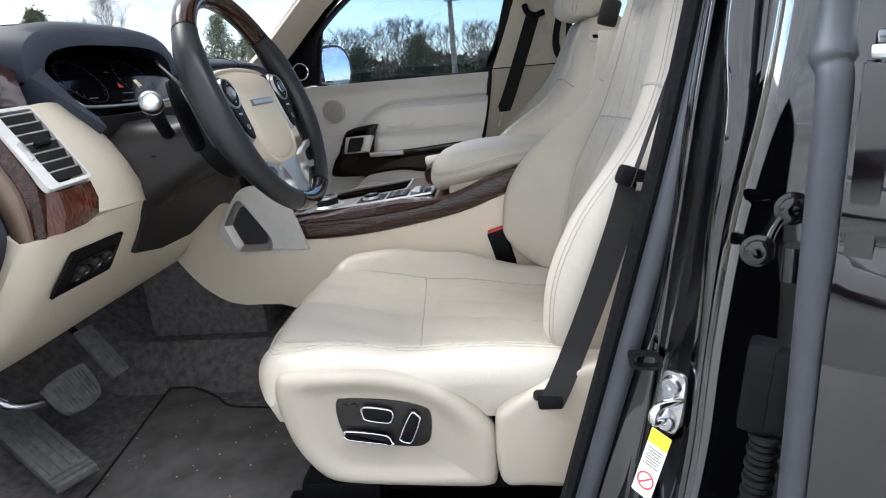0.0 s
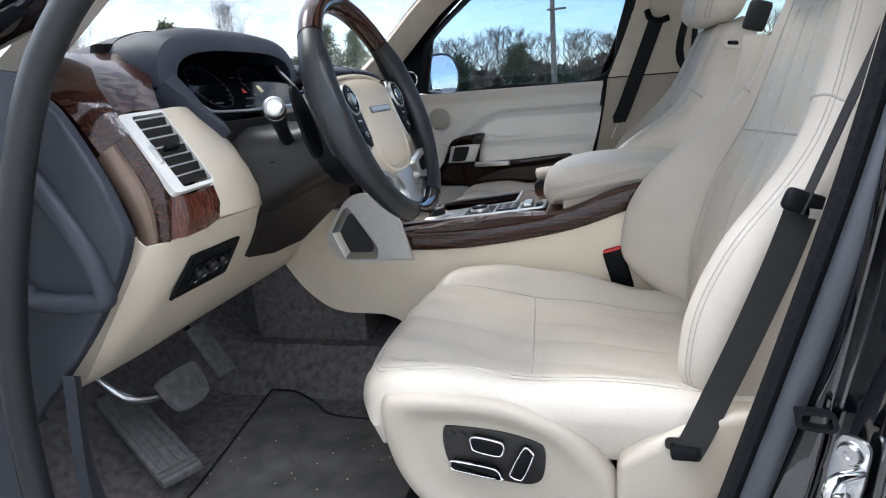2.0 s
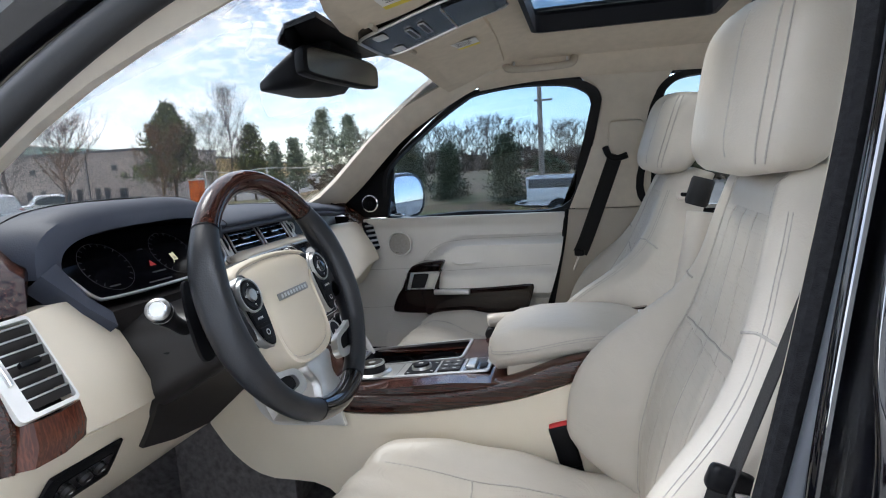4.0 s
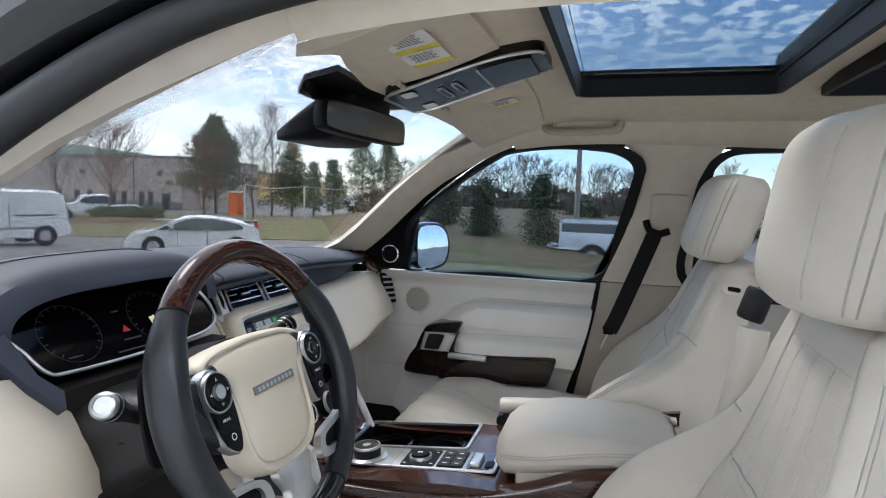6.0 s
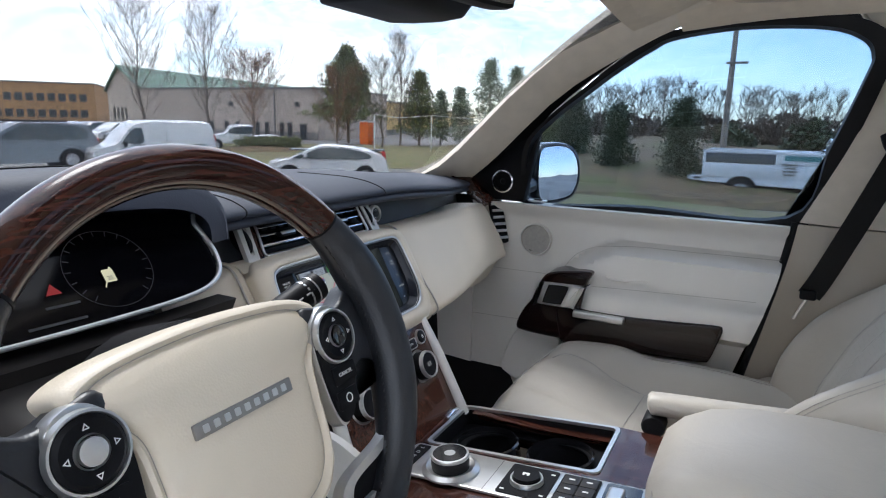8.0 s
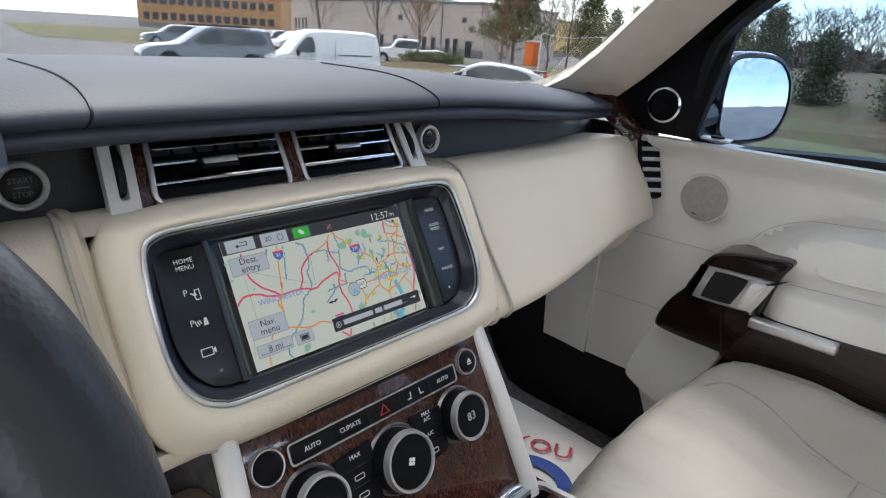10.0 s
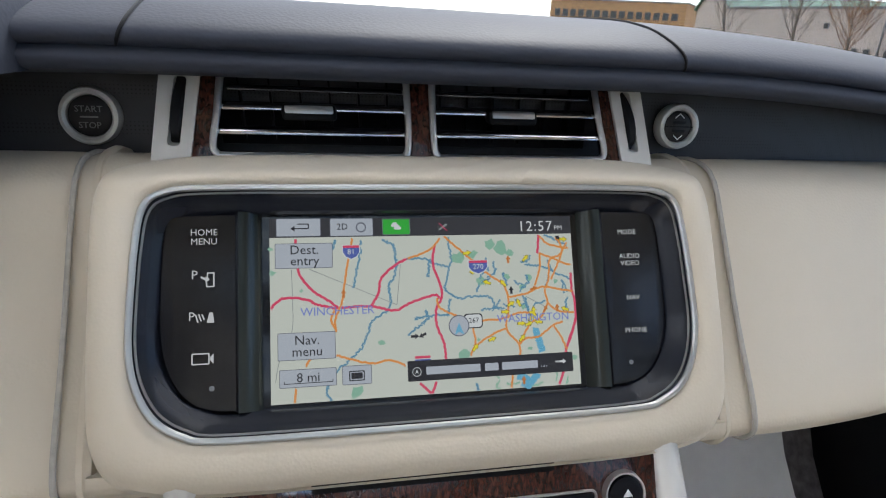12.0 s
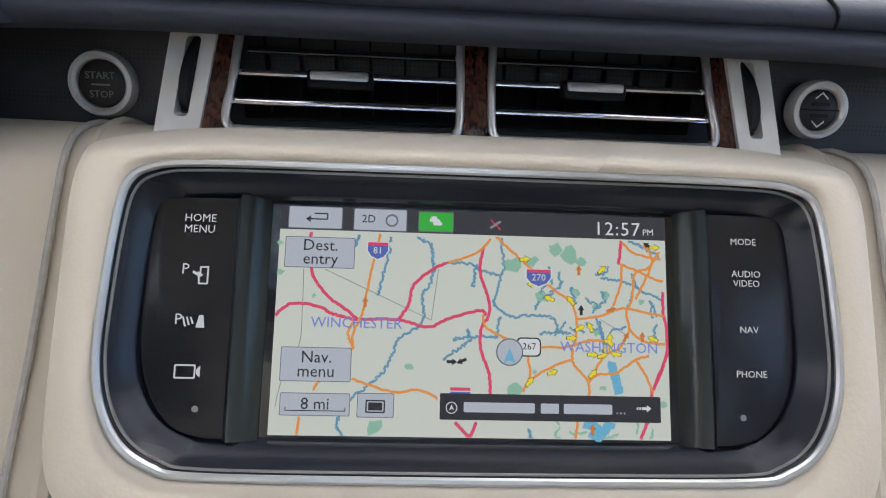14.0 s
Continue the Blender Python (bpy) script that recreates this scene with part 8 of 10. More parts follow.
hg = part("door_hinge", tube(catmull([(0.924, -0.842, 1.117), (0.932, -0.844, 1.122), (0.938, -0.845, 1.138), (0.945, -0.846, 1.152), (0.953, -0.846, 1.160)], 20), [0.020 - 0.009 * math.sin(math.pi * i / 19) for i in range(20)], 14, flat=0.55), black_gloss, rd, "black painted door hinge")
for p in ((0.923, -0.852, 1.118), (0.951, -0.855, 1.159)):
    part("bolt", moved(turned([(0.016, 0), (0.016, 0.003), (0.012, 0.004), (0.012, 0.010), (0.009, 0.012), (0.005, 0.012), (0.0045, 0.006), (0, 0.006)], 28), Matrix.Translation(p) @ pose(0, 0, 0, 90, 0, -18)), black_gloss, hg, "black hinge bolt")
part("knuckle", tube([(0.950, -0.866, 1.092), (0.950, -0.866, 1.126)], 0.013, 14), black_gloss, hg)
part("leaf", at(moved(box(0.036, 0.012, 0.030, 0.004), pose(0, 0, 0, 0, 0, -25)), 0.957, -0.872, 1.108), black_gloss, hg)
bt_ = thing("cable_boot", "black rubber cable boot between pillar and rear door", "cable boot")
part("housing", at(moved(box(0.034, 0.030, 0.100, 0.006), pose(0, 0, 0, 0, 4, -30)), 0.930, -0.868, 0.978), black_soft, bt_)
part("cover", at(moved(box(0.022, 0.024, 0.090, 0.005), pose(0, 0, 0, 0, 4, -30)), 0.942, -0.886, 0.982), black_soft, bt_)
for k in range(16):
    part("fold", tube([Vector((0.934 - 0.0006 * k, -0.876, 0.927 - 0.0085 * k)), Vector((0.934 - 0.0006 * k, -0.876, 0.9215 - 0.0085 * k))], 0.016 - 0.002 * (k % 2), 14), rubber, bt_)


# ---- front door, swung wide open behind the viewer ----
fd = thing("front_door", "black front door swung wide open, ivory lined", "car door")
MFD = basis((-0.30, -0.93, 0.0), (0.22, -0.975, 0.0), (0.0, 0.0, 1))
part("outer_skin", moved(at(box(1.10, 0.84, 0.03, 0.02), 0.56, 0.86, 0.06), MFD), paint_black, fd)
part("inner_panel", moved(at(box(1.04, 0.78, 0.09, 0.03), 0.56, 0.86, -0.01), MFD), door_grey, fd, "ivory inner panel")
part("armrest", moved(at(box(0.60, 0.07, 0.06, 0.02), 0.62, 1.00, -0.075), MFD), veneer, fd, "dark veneer armrest")
part("window_frame", moved(tube(catmull([(0.05, 1.27, 0.03), (0.45, 1.62, -0.03), (0.95, 1.68, -0.04), (1.06, 1.45, -0.01), (1.08, 1.27, 0.03)], 30), 0.018, 8), MFD), black_soft, fd)
# ---- navigation screen ----
nav = thing("navigation_screen", "lit navigation screen showing a road map", "screen")
MV = MS @ Matrix.Translation((0, -0.0006, -0.0212))
W2, H2 = 0.0897, 0.0510
LIT = 0.072


def lit(name, c, k=1.0):
    return glow(name, c, LIT * k)


map_ground = lit("map_ground", (0.63, 0.65, 0.56))
map_white = lit("map_white", (0.70, 0.72, 0.70))
map_bar = lit("map_bar", (0.045, 0.045, 0.05))
map_key = lit("map_key", (0.47, 0.50, 0.54))
map_keyedge = lit("map_keyedge", (0.16, 0.17, 0.20))
map_ink = lit("map_ink", (0.02, 0.02, 0.025))
map_orange = lit("map_orange", (0.80, 0.30, 0.06))
map_orange_dark = lit("map_orange_dark", (0.62, 0.20, 0.03))
map_red = lit("map_red", (0.72, 0.06, 0.14))
map_blue = lit("map_blue", (0.13, 0.30, 0.42))
map_water = lit("map_water", (0.16, 0.45, 0.62))
map_green = lit("map_green", (0.28, 0.50, 0.36))
map_text = lit("map_text", (0.18, 0.24, 0.62))
map_yellow = lit("map_yellow", (0.85, 0.70, 0.02))
map_grey = lit("map_grey", (0.25, 0.27, 0.26))
map_lime = lit("map_lime", (0.05, 0.45, 0.05))
map_shield = lit("map_shield", (0.10, 0.14, 0.42))


def uv(x, y):
    """From map units (1000 x 590, origin at the upper left) to the screen's plane."""
    return x / 1000 * 2 * W2 - W2, H2 - y / 590 * 2 * H2


def lay(name, bm, level, material, lab="", parent=None):
    return part(name, moved(bm, MV @ Matrix.Translation((0, 0, 0.00008 * level))), material, parent or nav, lab)


lay("map", slab([(-W2, -H2), (W2, -H2), (W2, H2), (-W2, H2)], 0.00004), 0, map_ground, "pale map ground")


def road(pts, width, level, material, wob=0.0, name="road", n=6):
    p = catmull([(*uv(x, y), 0) for x, y in pts], n * len(pts))
    if wob:
        p = [q + Vector((random.uniform(-wob, wob), random.uniform(-wob, wob), 0)) for q in p]
    secs = []
    for i in range(len(p)):
        d = (p[min(i + 1, len(p) - 1)] - p[max(i - 1, 0)]).normalized()
        s = Vector((-d.y, d.x, 0)) * width * 0.34
        q = p[i]
        q.x, q.y = max(-W2 + 0.0006, min(W2 - 0.0006, q.x)), max(-H2 + 0.0006, min(H2 - 0.0006, q.y))
        secs.append([q + s, q - s, q - s + Vector((0, 0, 0.00002)), q + s + Vector((0, 0, 0.00002))])
    lay(name, loft(secs), level, material)


random.seed(11)
RIVERS = ([(349, 75), (384, 94), (392, 138), (396, 158)],
        [(396, 158), (383, 203), (365, 232), (371, 262), (363, 306), (311, 341), (294, 386), (272, 430), (241, 460)],
        [(241, 460), (195, 500), (173, 530), (166, 569), (181, 590)],
        [(280, 76), (276, 135), (261, 194), (255, 229)],
        [(202, 72), (193, 102)],
        [(565, 72), (573, 151), (553, 220), (554, 250), (593, 279), (651, 273), (704, 282), (714, 312), (747, 321)],
        [(425, 141), (493, 144), (518, 161), (567, 170)],
        [(501, 154), (495, 201)],
        [(423, 394), (470, 359), (503, 334), (556, 334)],
        [(446, 342), (489, 334)],
        [(483, 315), (489, 334)],
        [(830, 172), (883, 176), (931, 200), (984, 224)],
        [(904, 66), (943, 85), (981, 105)],
        [(640, 565), (645, 589)],
        [(556, 334), (566, 279)],
        [(655, 258), (670, 228), (703, 218)],
        [(815, 276), (824, 316), (834, 345)],
        [(747, 198), (762, 237)],
        [(829, 206), (839, 236)],
        [(693, 144), (698, 188)])
MAIN_ROADS = ([(0, 291), (42, 258), (110, 265), (135, 280), (194, 296)],
        [(194, 296), (305, 294), (382, 311), (439, 286), (511, 265), (530, 275)],
        [(79, 69), (85, 172), (128, 236), (173, 269), (203, 294)],
        [(425, 141), (386, 163), (344, 203), (332, 253), (309, 292)],
        [(521, 97), (513, 161), (534, 230), (537, 275), (517, 314), (518, 369), (539, 428), (542, 487)],
        [(455, 552), (491, 588)],
        [(493, 590), (508, 551)],
        [(882, 67), (874, 131)],
        [(990, 204), (989, 254), (999, 323), (994, 373), (957, 463), (952, 483)],
        [(996, 363), (976, 423), (952, 468)],
        [(941, 543), (922, 587)])
ROADS = ([(255, 67), (243, 126), (226, 224), (217, 279), (196, 333), (198, 372)],
        [(194, 303), (183, 333), (195, 362)],
        [(197, 446), (265, 470), (312, 479), (364, 472), (412, 493)],
        [(69, 590), (75, 545)],
        [(130, 432), (104, 476)],
        [(540, 72), (502, 112), (430, 141)],
        [(555, 67), (590, 101), (639, 145), (694, 198), (747, 237), (762, 277)],
        [(521, 275), (526, 304), (555, 324), (594, 343)],
        [(671, 357), (748, 351), (762, 311), (762, 277)],
        [(635, 377), (643, 427), (625, 471)],
        [(643, 441), (700, 406), (753, 386)],
        [(752, 356), (753, 396), (791, 445), (791, 485)],
        [(762, 282), (824, 271), (882, 250), (940, 259), (993, 269)],
        [(982, 95), (952, 140), (917, 155), (907, 225), (892, 255)],
        [(878, 131), (927, 150), (971, 170), (990, 174)],
        [(884, 71), (918, 101), (986, 115)],
        [(883, 131), (878, 186), (858, 246)],
        [(892, 255), (901, 305), (935, 334), (992, 343)],
        [(901, 305), (872, 355), (834, 375), (791, 440)],
        [(791, 445), (815, 425), (862, 419), (915, 384), (948, 374)],
        [(915, 384), (938, 423), (957, 468)],
        [(763, 544), (756, 588)],
        [(752, 351), (795, 336), (853, 340)],
        [(943, 76), (962, 125), (917, 225)])
WATERS = ([(848, 395), (862, 434), (871, 474)],
        [(781, 549), (814, 564), (795, 588)],
        [(814, 584), (847, 549)])
BORDERS = ([(119, 167), (253, 229), (391, 293)],
        [(406, 158), (391, 291)],
        [(65, 168), (67, 266), (64, 364), (27, 453), (14, 521)],
        [(824, 281), (892, 320)])
for pts in RIVERS:
    road(pts, 0.0015, 1, map_blue, 0.00075, "river", 14)
for pts in WATERS:
    road(pts, 0.0060, 1, map_water, 0.0006, "river", 8)
for pts in MAIN_ROADS:
    road(pts, 0.0021, 2, map_red, 0.00025, "road", 10)
for pts in ROADS:
    road(pts, 0.0017, 3, map_orange, 0.00025, "road", 10)
for pts in BORDERS:
    road(pts, 0.0005, 1, map_grey, 0.0, "border", 6)
for x, y, r in ((595, 140, 26), (649, 130, 20), (670, 223, 22), (340, 415, 16), (606, 467, 26), (829, 459, 14), (985, 498, 14), (255, 568, 30), (762, 207, 16), (839, 216, 14), (931, 230, 12), (815, 316, 14), (707, 94, 24), (747, 108, 30), (776, 123, 18), (94, 236, 8), (670, 228, 14), (815, 246, 14), (8, 178, 14), (2, 100, 10), (653, 422, 10)):
    a0 = random.uniform(0, 6)
    lay("park", at(slab([(r * 0.00015 * random.uniform(0.5, 1.3) * math.cos(a0 + k * 0.7), r * 0.00013 * random.uniform(0.4, 1.3) * math.sin(a0 + k * 0.7)) for k in range(9)], 0.00002), *uv(x, y), 0), 1, map_green)
# small creeks round the big town
for k in range(26):
    x, y = random.uniform(640, 985), random.uniform(150, 330) if k % 3 else random.uniform(480, 580)
    a, pts = random.uniform(0.6, 2.4), []
    for j in range(4):
        pts.append((min(x, 990), min(y, 585)))
        a += random.uniform(-0.8, 0.8)
        x, y = x + 15 * math.cos(a), y + 15 * math.sin(a)
    road(pts, 0.0012, 1, map_blue if k % 3 else map_green, 0.0006, "creek", 8)
arrow = [(-0.0024, 0.0007), (0.0000, 0.0007), (0.0000, 0.0015), (0.0024, 0.0), (0.0000, -0.0015), (0.0000, -0.0007), (-0.0024, -0.0007)]
for x, y, a in ((629, 125, 10), (647, 191, 180), (691, 228, 160), (747, 232, 130), (830, 147, 45), (700, 421, 20), (803, 422, 45), (642, 446, 50), (771, 304, 30), (797, 301, 115), (750, 331, 0), (843, 340, 150), (803, 373, 0), (829, 375, 20), (862, 370, 170), (959, 329, 160), (970, 83, 0), (839, 355, 40), (848, 330, 90)):
    lay("traffic_arrow", at(moved(slab([(p * 1.12, q * 1.2) for p, q in arrow], 0.00002), pose(0, 0, 0, 0, 0, a)), *uv(x, y), 0), 4, map_ink)
    lay("traffic_arrow_face", at(moved(slab(arrow, 0.00002), pose(0, 0, 0, 0, 0, a)), *uv(x, y), 0), 5, map_yellow)
for x, y, a in ((223, 249, 90), (769, 150, 90), (853, 254, 20), (890, 325, 60), (932, 324, 90), (800, 564, 90)):
    lay("traffic_arrow", at(moved(slab(arrow, 0.00002), pose(0, 0, 0, 0, 0, a)), *uv(x, y), 0), 5, map_orange_dark)
for x, y, a in ((445, 399, 0), (469, 397, 205), (774, 257, 90), (952, 78, 150)):
    lay("mark", at(moved(slab(arrow, 0.00002), pose(0, 0, 0, 0, 0, a)), *uv(x, y), 0), 5, map_ink)
# top bar
lay("status_bar", slab([(-W2, uv(0, 63)[1]), (W2, uv(0, 63)[1]), (W2, H2), (-W2, H2)], 0.00003), 6, map_bar, "dark status bar")


def key(x0, y0, x1, y1, level=7, face=map_key, lab="grey screen key"):
    (a, b), (c, d) = uv(x0, y1), uv(x1, y0)
    k = lay("key_edge", at(slab(rrect(c - a, d - b, 0.0006, 2), 0.00003), (a + c) / 2, (b + d) / 2, 0), level, map_keyedge)
    lay("key", at(slab(rrect(c - a - 0.0007, d - b - 0.0007, 0.0005, 2), 0.00003), (a + c) / 2, (b + d) / 2, 0), level + 1, face, lab)


key(20, 0, 157, 60)
key(185, 1, 322, 61)
key(351, 4, 442, 59, face=map_lime, lab="green traffic key")
key(16, 82, 192, 164)
key(21, 369, 195, 456)
key(25, 484, 196, 541)
key(213, 482, 304, 543)


def say(txt, x, y, size, material, level=10, align="CENTER", lab="screen lettering", space=1.0):
    lay("lettering", at(words(txt, size, 0.00003, align, space), *uv(x, y), 0), level, material, lab)


say("Dest.", 105, 105, 0.0074, map_ink)
say("entry", 106, 141, 0.0074, map_ink)
say("Nav.", 109, 395, 0.0074, map_ink)
say("menu", 109, 431, 0.0074, map_ink)
say("8 mi", 111, 512, 0.0072, map_ink)
say("2D", 224, 30, 0.0052, map_ink)
say("12:57", 871, 37, 0.009, map_white, space=1.12)
say("PM", 953, 43, 0.0042, map_white)
say("WINCHESTER", 204, 306, 0.0066, map_text)
say("WASHINGTON", 845, 355, 0.0066, map_text)
(a, b), (c, d) = uv(417, 545), uv(974, 479)
lay("street_banner", at(slab(rrect(c - a, d - b, 0.0004, 1), 0.00003), (a + c) / 2, (b + d) / 2, 0), 8, map_ink, "black street banner")
for x0, x1 in ((476, 654), (669, 715), (727, 850), (860, 864), (869, 874), (879, 883)):
    lay("text_bar", at(slab(rrect(uv(x1, 0)[0] - uv(x0, 0)[0], 0.0044 if x1 - x0 > 20 else 0.0010, 0.0003, 1), 0.00003), uv((x0 + x1) / 2, 0)[0], uv(0, 513 if x1 - x0 > 20 else 522)[1], 0), 10, map_key)
lay("compass_ring", at(ring_slab(circle(0.0026, 24), circle(0.0022, 24), 0.00003), *uv(446, 515), 0), 10, map_white)
lay("compass_needle", at(slab([(-0.0011, -0.0011), (0, -0.0004), (0.0011, -0.0011), (0, 0.0015)], 0.00003), *uv(446, 515), 0), 10, map_white)
lay("banner_arrow", at(joined(slab([(-0.0008, -0.0006), (0.0015, -0.0006), (0.0015, -0.0016), (0.0036, 0), (0.0015, 0.0016), (0.0015, 0.0006), (-0.0008, 0.0006)], 0.00003), at(slab(rrect(0.0007, 0.0012, 0.0001, 1), 0.00003), -0.0016, 0, 0), at(slab(rrect(0.0007, 0.0012, 0.0001, 1), 0.00003), -0.0028, 0, 0)), *uv(930, 509), 0), 10, map_white)
lay("position_disc", at(slab(circle(0.0062, 28), 0.00003), *uv(590, 371), 0), 6, map_keyedge)
lay("position_disc_inner", at(slab(circle(0.0056, 28), 0.00003), *uv(590, 371), 0), 7, map_key)
lay("position_arrow", at(slab([(-0.0028, -0.003), (0, -0.0015), (0.0028, -0.003), (0, 0.004)], 0.00003), *uv(590, 383), 0), 9, map_water)
for x, y, w, txt in ((250, 111, 0.0092, "81"), (664, 171, 0.0112, "270")):
    sh = [(-w / 2, 0.0032), (w / 2, 0.0032), (w / 2, -0.0005), (w * 0.32, -0.0030), (0, -0.0044), (-w * 0.32, -0.0030), (-w / 2, -0.0005)]
    lay("route_shield", at(slab([(p * 1.12, q * 1.12) for p, q in sh[::-1]], 0.00003), *uv(x, y), 0), 6, map_white)
    lay("route_shield_face", at(slab(sh[::-1], 0.00003), *uv(x, y), 0), 7, map_shield)
    lay("route_shield_top", at(slab(rrect(w, 0.0014, 0.0003, 1), 0.00003), uv(x, y)[0], uv(x, y)[1] + 0.0026, 0), 8, map_red)
    say(txt, x, y + 3, 0.0044, map_white, 9)
lay("route_shield", at(slab(rrect(0.009, 0.0014, 0.0003, 1), 0.00003), *uv(467, 468), 0), 6, map_red)
lay("route_shield", at(slab(rrect(0.009, 0.0014, 0.0003, 1), 0.00003), *uv(467, 479), 0), 6, map_shield)
lay("route_plate", at(slab(rrect(0.0112, 0.0086, 0.002, 3), 0.00003), *uv(639, 357), 0), 4, map_ink)
lay("route_plate_face", at(slab(rrect(0.0100, 0.0074, 0.0018, 3), 0.00003), *uv(639, 357), 0), 5, map_white)
say("267", 640, 356, 0.0042, map_ink, 9)
lay("back_arrow", at(joined(slab([(-0.0048, 0), (-0.0026, -0.0016), (-0.0026, 0.0016)], 0.00003), slab(rrect(0.008, 0.0006, 0.0001, 1, 0.001, 0), 0.00003), slab(rrect(0.006, 0.0006, 0.0001, 1, 0.002, 0.0026), 0.00003), slab(rrect(0.0006, 0.0026, 0.0001, 1, 0.005, 0.0013), 0.00003)), *uv(91, 34), 0), 10, map_ink)
lay("compass_dial", at(ring_slab(circle(0.0030, 20), circle(0.0022, 20), 0.00003), *uv(283, 32), 0), 10, map_keyedge)
for ox, oy in ((-0.0008, 0.0010), (0.0008, -0.0006)):
    lay("car_sign", at(joined(slab(rrect(0.0042, 0.0016, 0.0004, 1), 0.00003), slab(rrect(0.0026, 0.0012, 0.0003, 1, 0, 0.0012), 0.00003)), uv(396, 33)[0] + ox, uv(396, 33)[1] + oy, 0), 10, map_white)
lay("phone_sign", at(moved(slab(rrect(0.006, 0.0012, 0.0005, 2), 0.00003), pose(0, 0, 0, 0, 0, 35)), *uv(551, 34), 0), 8, map_grey)
lay("phone_slash", at(moved(slab(rrect(0.007, 0.0005, 0.0001, 1), 0.00003), pose(0, 0, 0, 0, 0, -45)), *uv(551, 34), 0), 9, map_red)
lay("screen_sign", at(joined(ring_slab(rrect(0.0086, 0.0056, 0.0003, 1), rrect(0.0074, 0.0044, 0.0003, 1), 0.00003), slab(rrect(0.0062, 0.0034, 0.0002, 1), 0.00003)), *uv(258, 515), 0), 10, map_ink)
lay("scale_bar", at(joined(slab(rrect(0.026, 0.0004, 0.0001, 1), 0.00003), at(slab(rrect(0.0004, 0.0016, 0.0001, 1), 0.00003), -0.013, 0.0007, 0), at(slab(rrect(0.0004, 0.0016, 0.0001, 1), 0.00003), 0.013, 0.0007, 0)), *uv(112, 528), 0), 10, map_ink)

# legends on the touch panels
MLG = MS @ Matrix.Translation((0, 0, SZ + 0.0001))
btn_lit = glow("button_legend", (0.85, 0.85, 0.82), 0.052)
for txt, x, y in (("HOME\nMENU", -0.1225, 0.0365), ("MODE", 0.1225, 0.0385), ("AUDIO\nVIDEO", 0.1232, 0.0188), ("NAV", 0.1234, -0.0016), ("PHONE", 0.1236, -0.0212)):
    size = 0.0049 if txt[0] == "H" else 0.0043
    part("legend", moved(at(words(txt, size, 0.00008), x, y + (0.0027 if "\n" in txt else 0), 0), MLG), btn_lit, hull, "white lettering")
door_sign = [slab(rrect(0.0007, 0.0030, 0.0001, 1, -0.0002, 0.0022), 0.00008), slab(rrect(0.0034, 0.0007, 0.0001, 1, 0.0012, 0.0036), 0.00008), slab(rrect(0.0007, 0.0078, 0.0001, 1, 0.0030, 0.0002), 0.00008), slab(rrect(0.0040, 0.0007, 0.0001, 1, 0.0012, -0.0036), 0.00008), slab(rrect(0.0007, 0.0024, 0.0001, 1, -0.0006, -0.0026), 0.00008), slab([(-0.0036, 0.0010), (-0.0012, -0.0004), (-0.0012, -0.0018), (0.0010, 0.0002), (-0.0012, 0.0018), (-0.0012, 0.0010), (-0.0034, 0.0020)], 0.00008)]
part("legend", moved(at(words("P", 0.0066, 0.00008), -0.1272, 0.0190, 0), MLG), btn_lit, hull, "white parking sign")
part("legend", moved(at(joined(*door_sign), -0.1205, 0.0165, 0), MLG), btn_lit, hull, "white exit arrow sign")
part("legend", moved(at(words("P", 0.0066, 0.00008), -0.1285, -0.0028, 0), MLG), btn_lit, hull, "white parking sign")
waves = [slab([(x, -0.0024 + 0.0006 * k), (x + 0.0008, -0.0024 + 0.0006 * k), (x - 0.0004, 0.0018), (x - 0.0011, 0.0018)], 0.00008) for k, x in enumerate((-0.0030, -0.0014, 0.0002))]
part("legend", moved(at(joined(slab([(0.0018, -0.0028), (0.0056, -0.0028), (0.0048, 0.0026), (0.0030, 0.0026)], 0.00008), *waves), -0.1228, -0.0033, 0), MLG), btn_lit, hull, "white sensor sign")
part("legend", moved(at(joined(ring_slab(rrect(0.0090, 0.0060, 0.0006, 2), rrect(0.0076, 0.0046, 0.0004, 2), 0.00008), slab([(0.0047, -0.0008), (0.0064, -0.0026), (0.0064, 0.0026), (0.0047, 0.0008)], 0.00008)), -0.1240, -0.0246, 0), MLG), btn_lit, hull, "white camera sign")
for x in (-0.1185, 0.1188):
    part("sensor_dot", moved(at(slab(circle(0.0014, 14), 0.00008), x, -0.0400, 0), MLG), satin_dim, hull)

# ---- outside ----
EYE_X, EYE_Y = 0.67, -0.79


def spot(az, d):
    a = radians(az)
    return EYE_X - d * math.cos(a), EYE_Y + d * math.sin(a)


def ground_z(x, y):
    return -0.90 * smooth01(-2.0, 22.0, y) + 0.5 * smooth01(-3, -30, y)


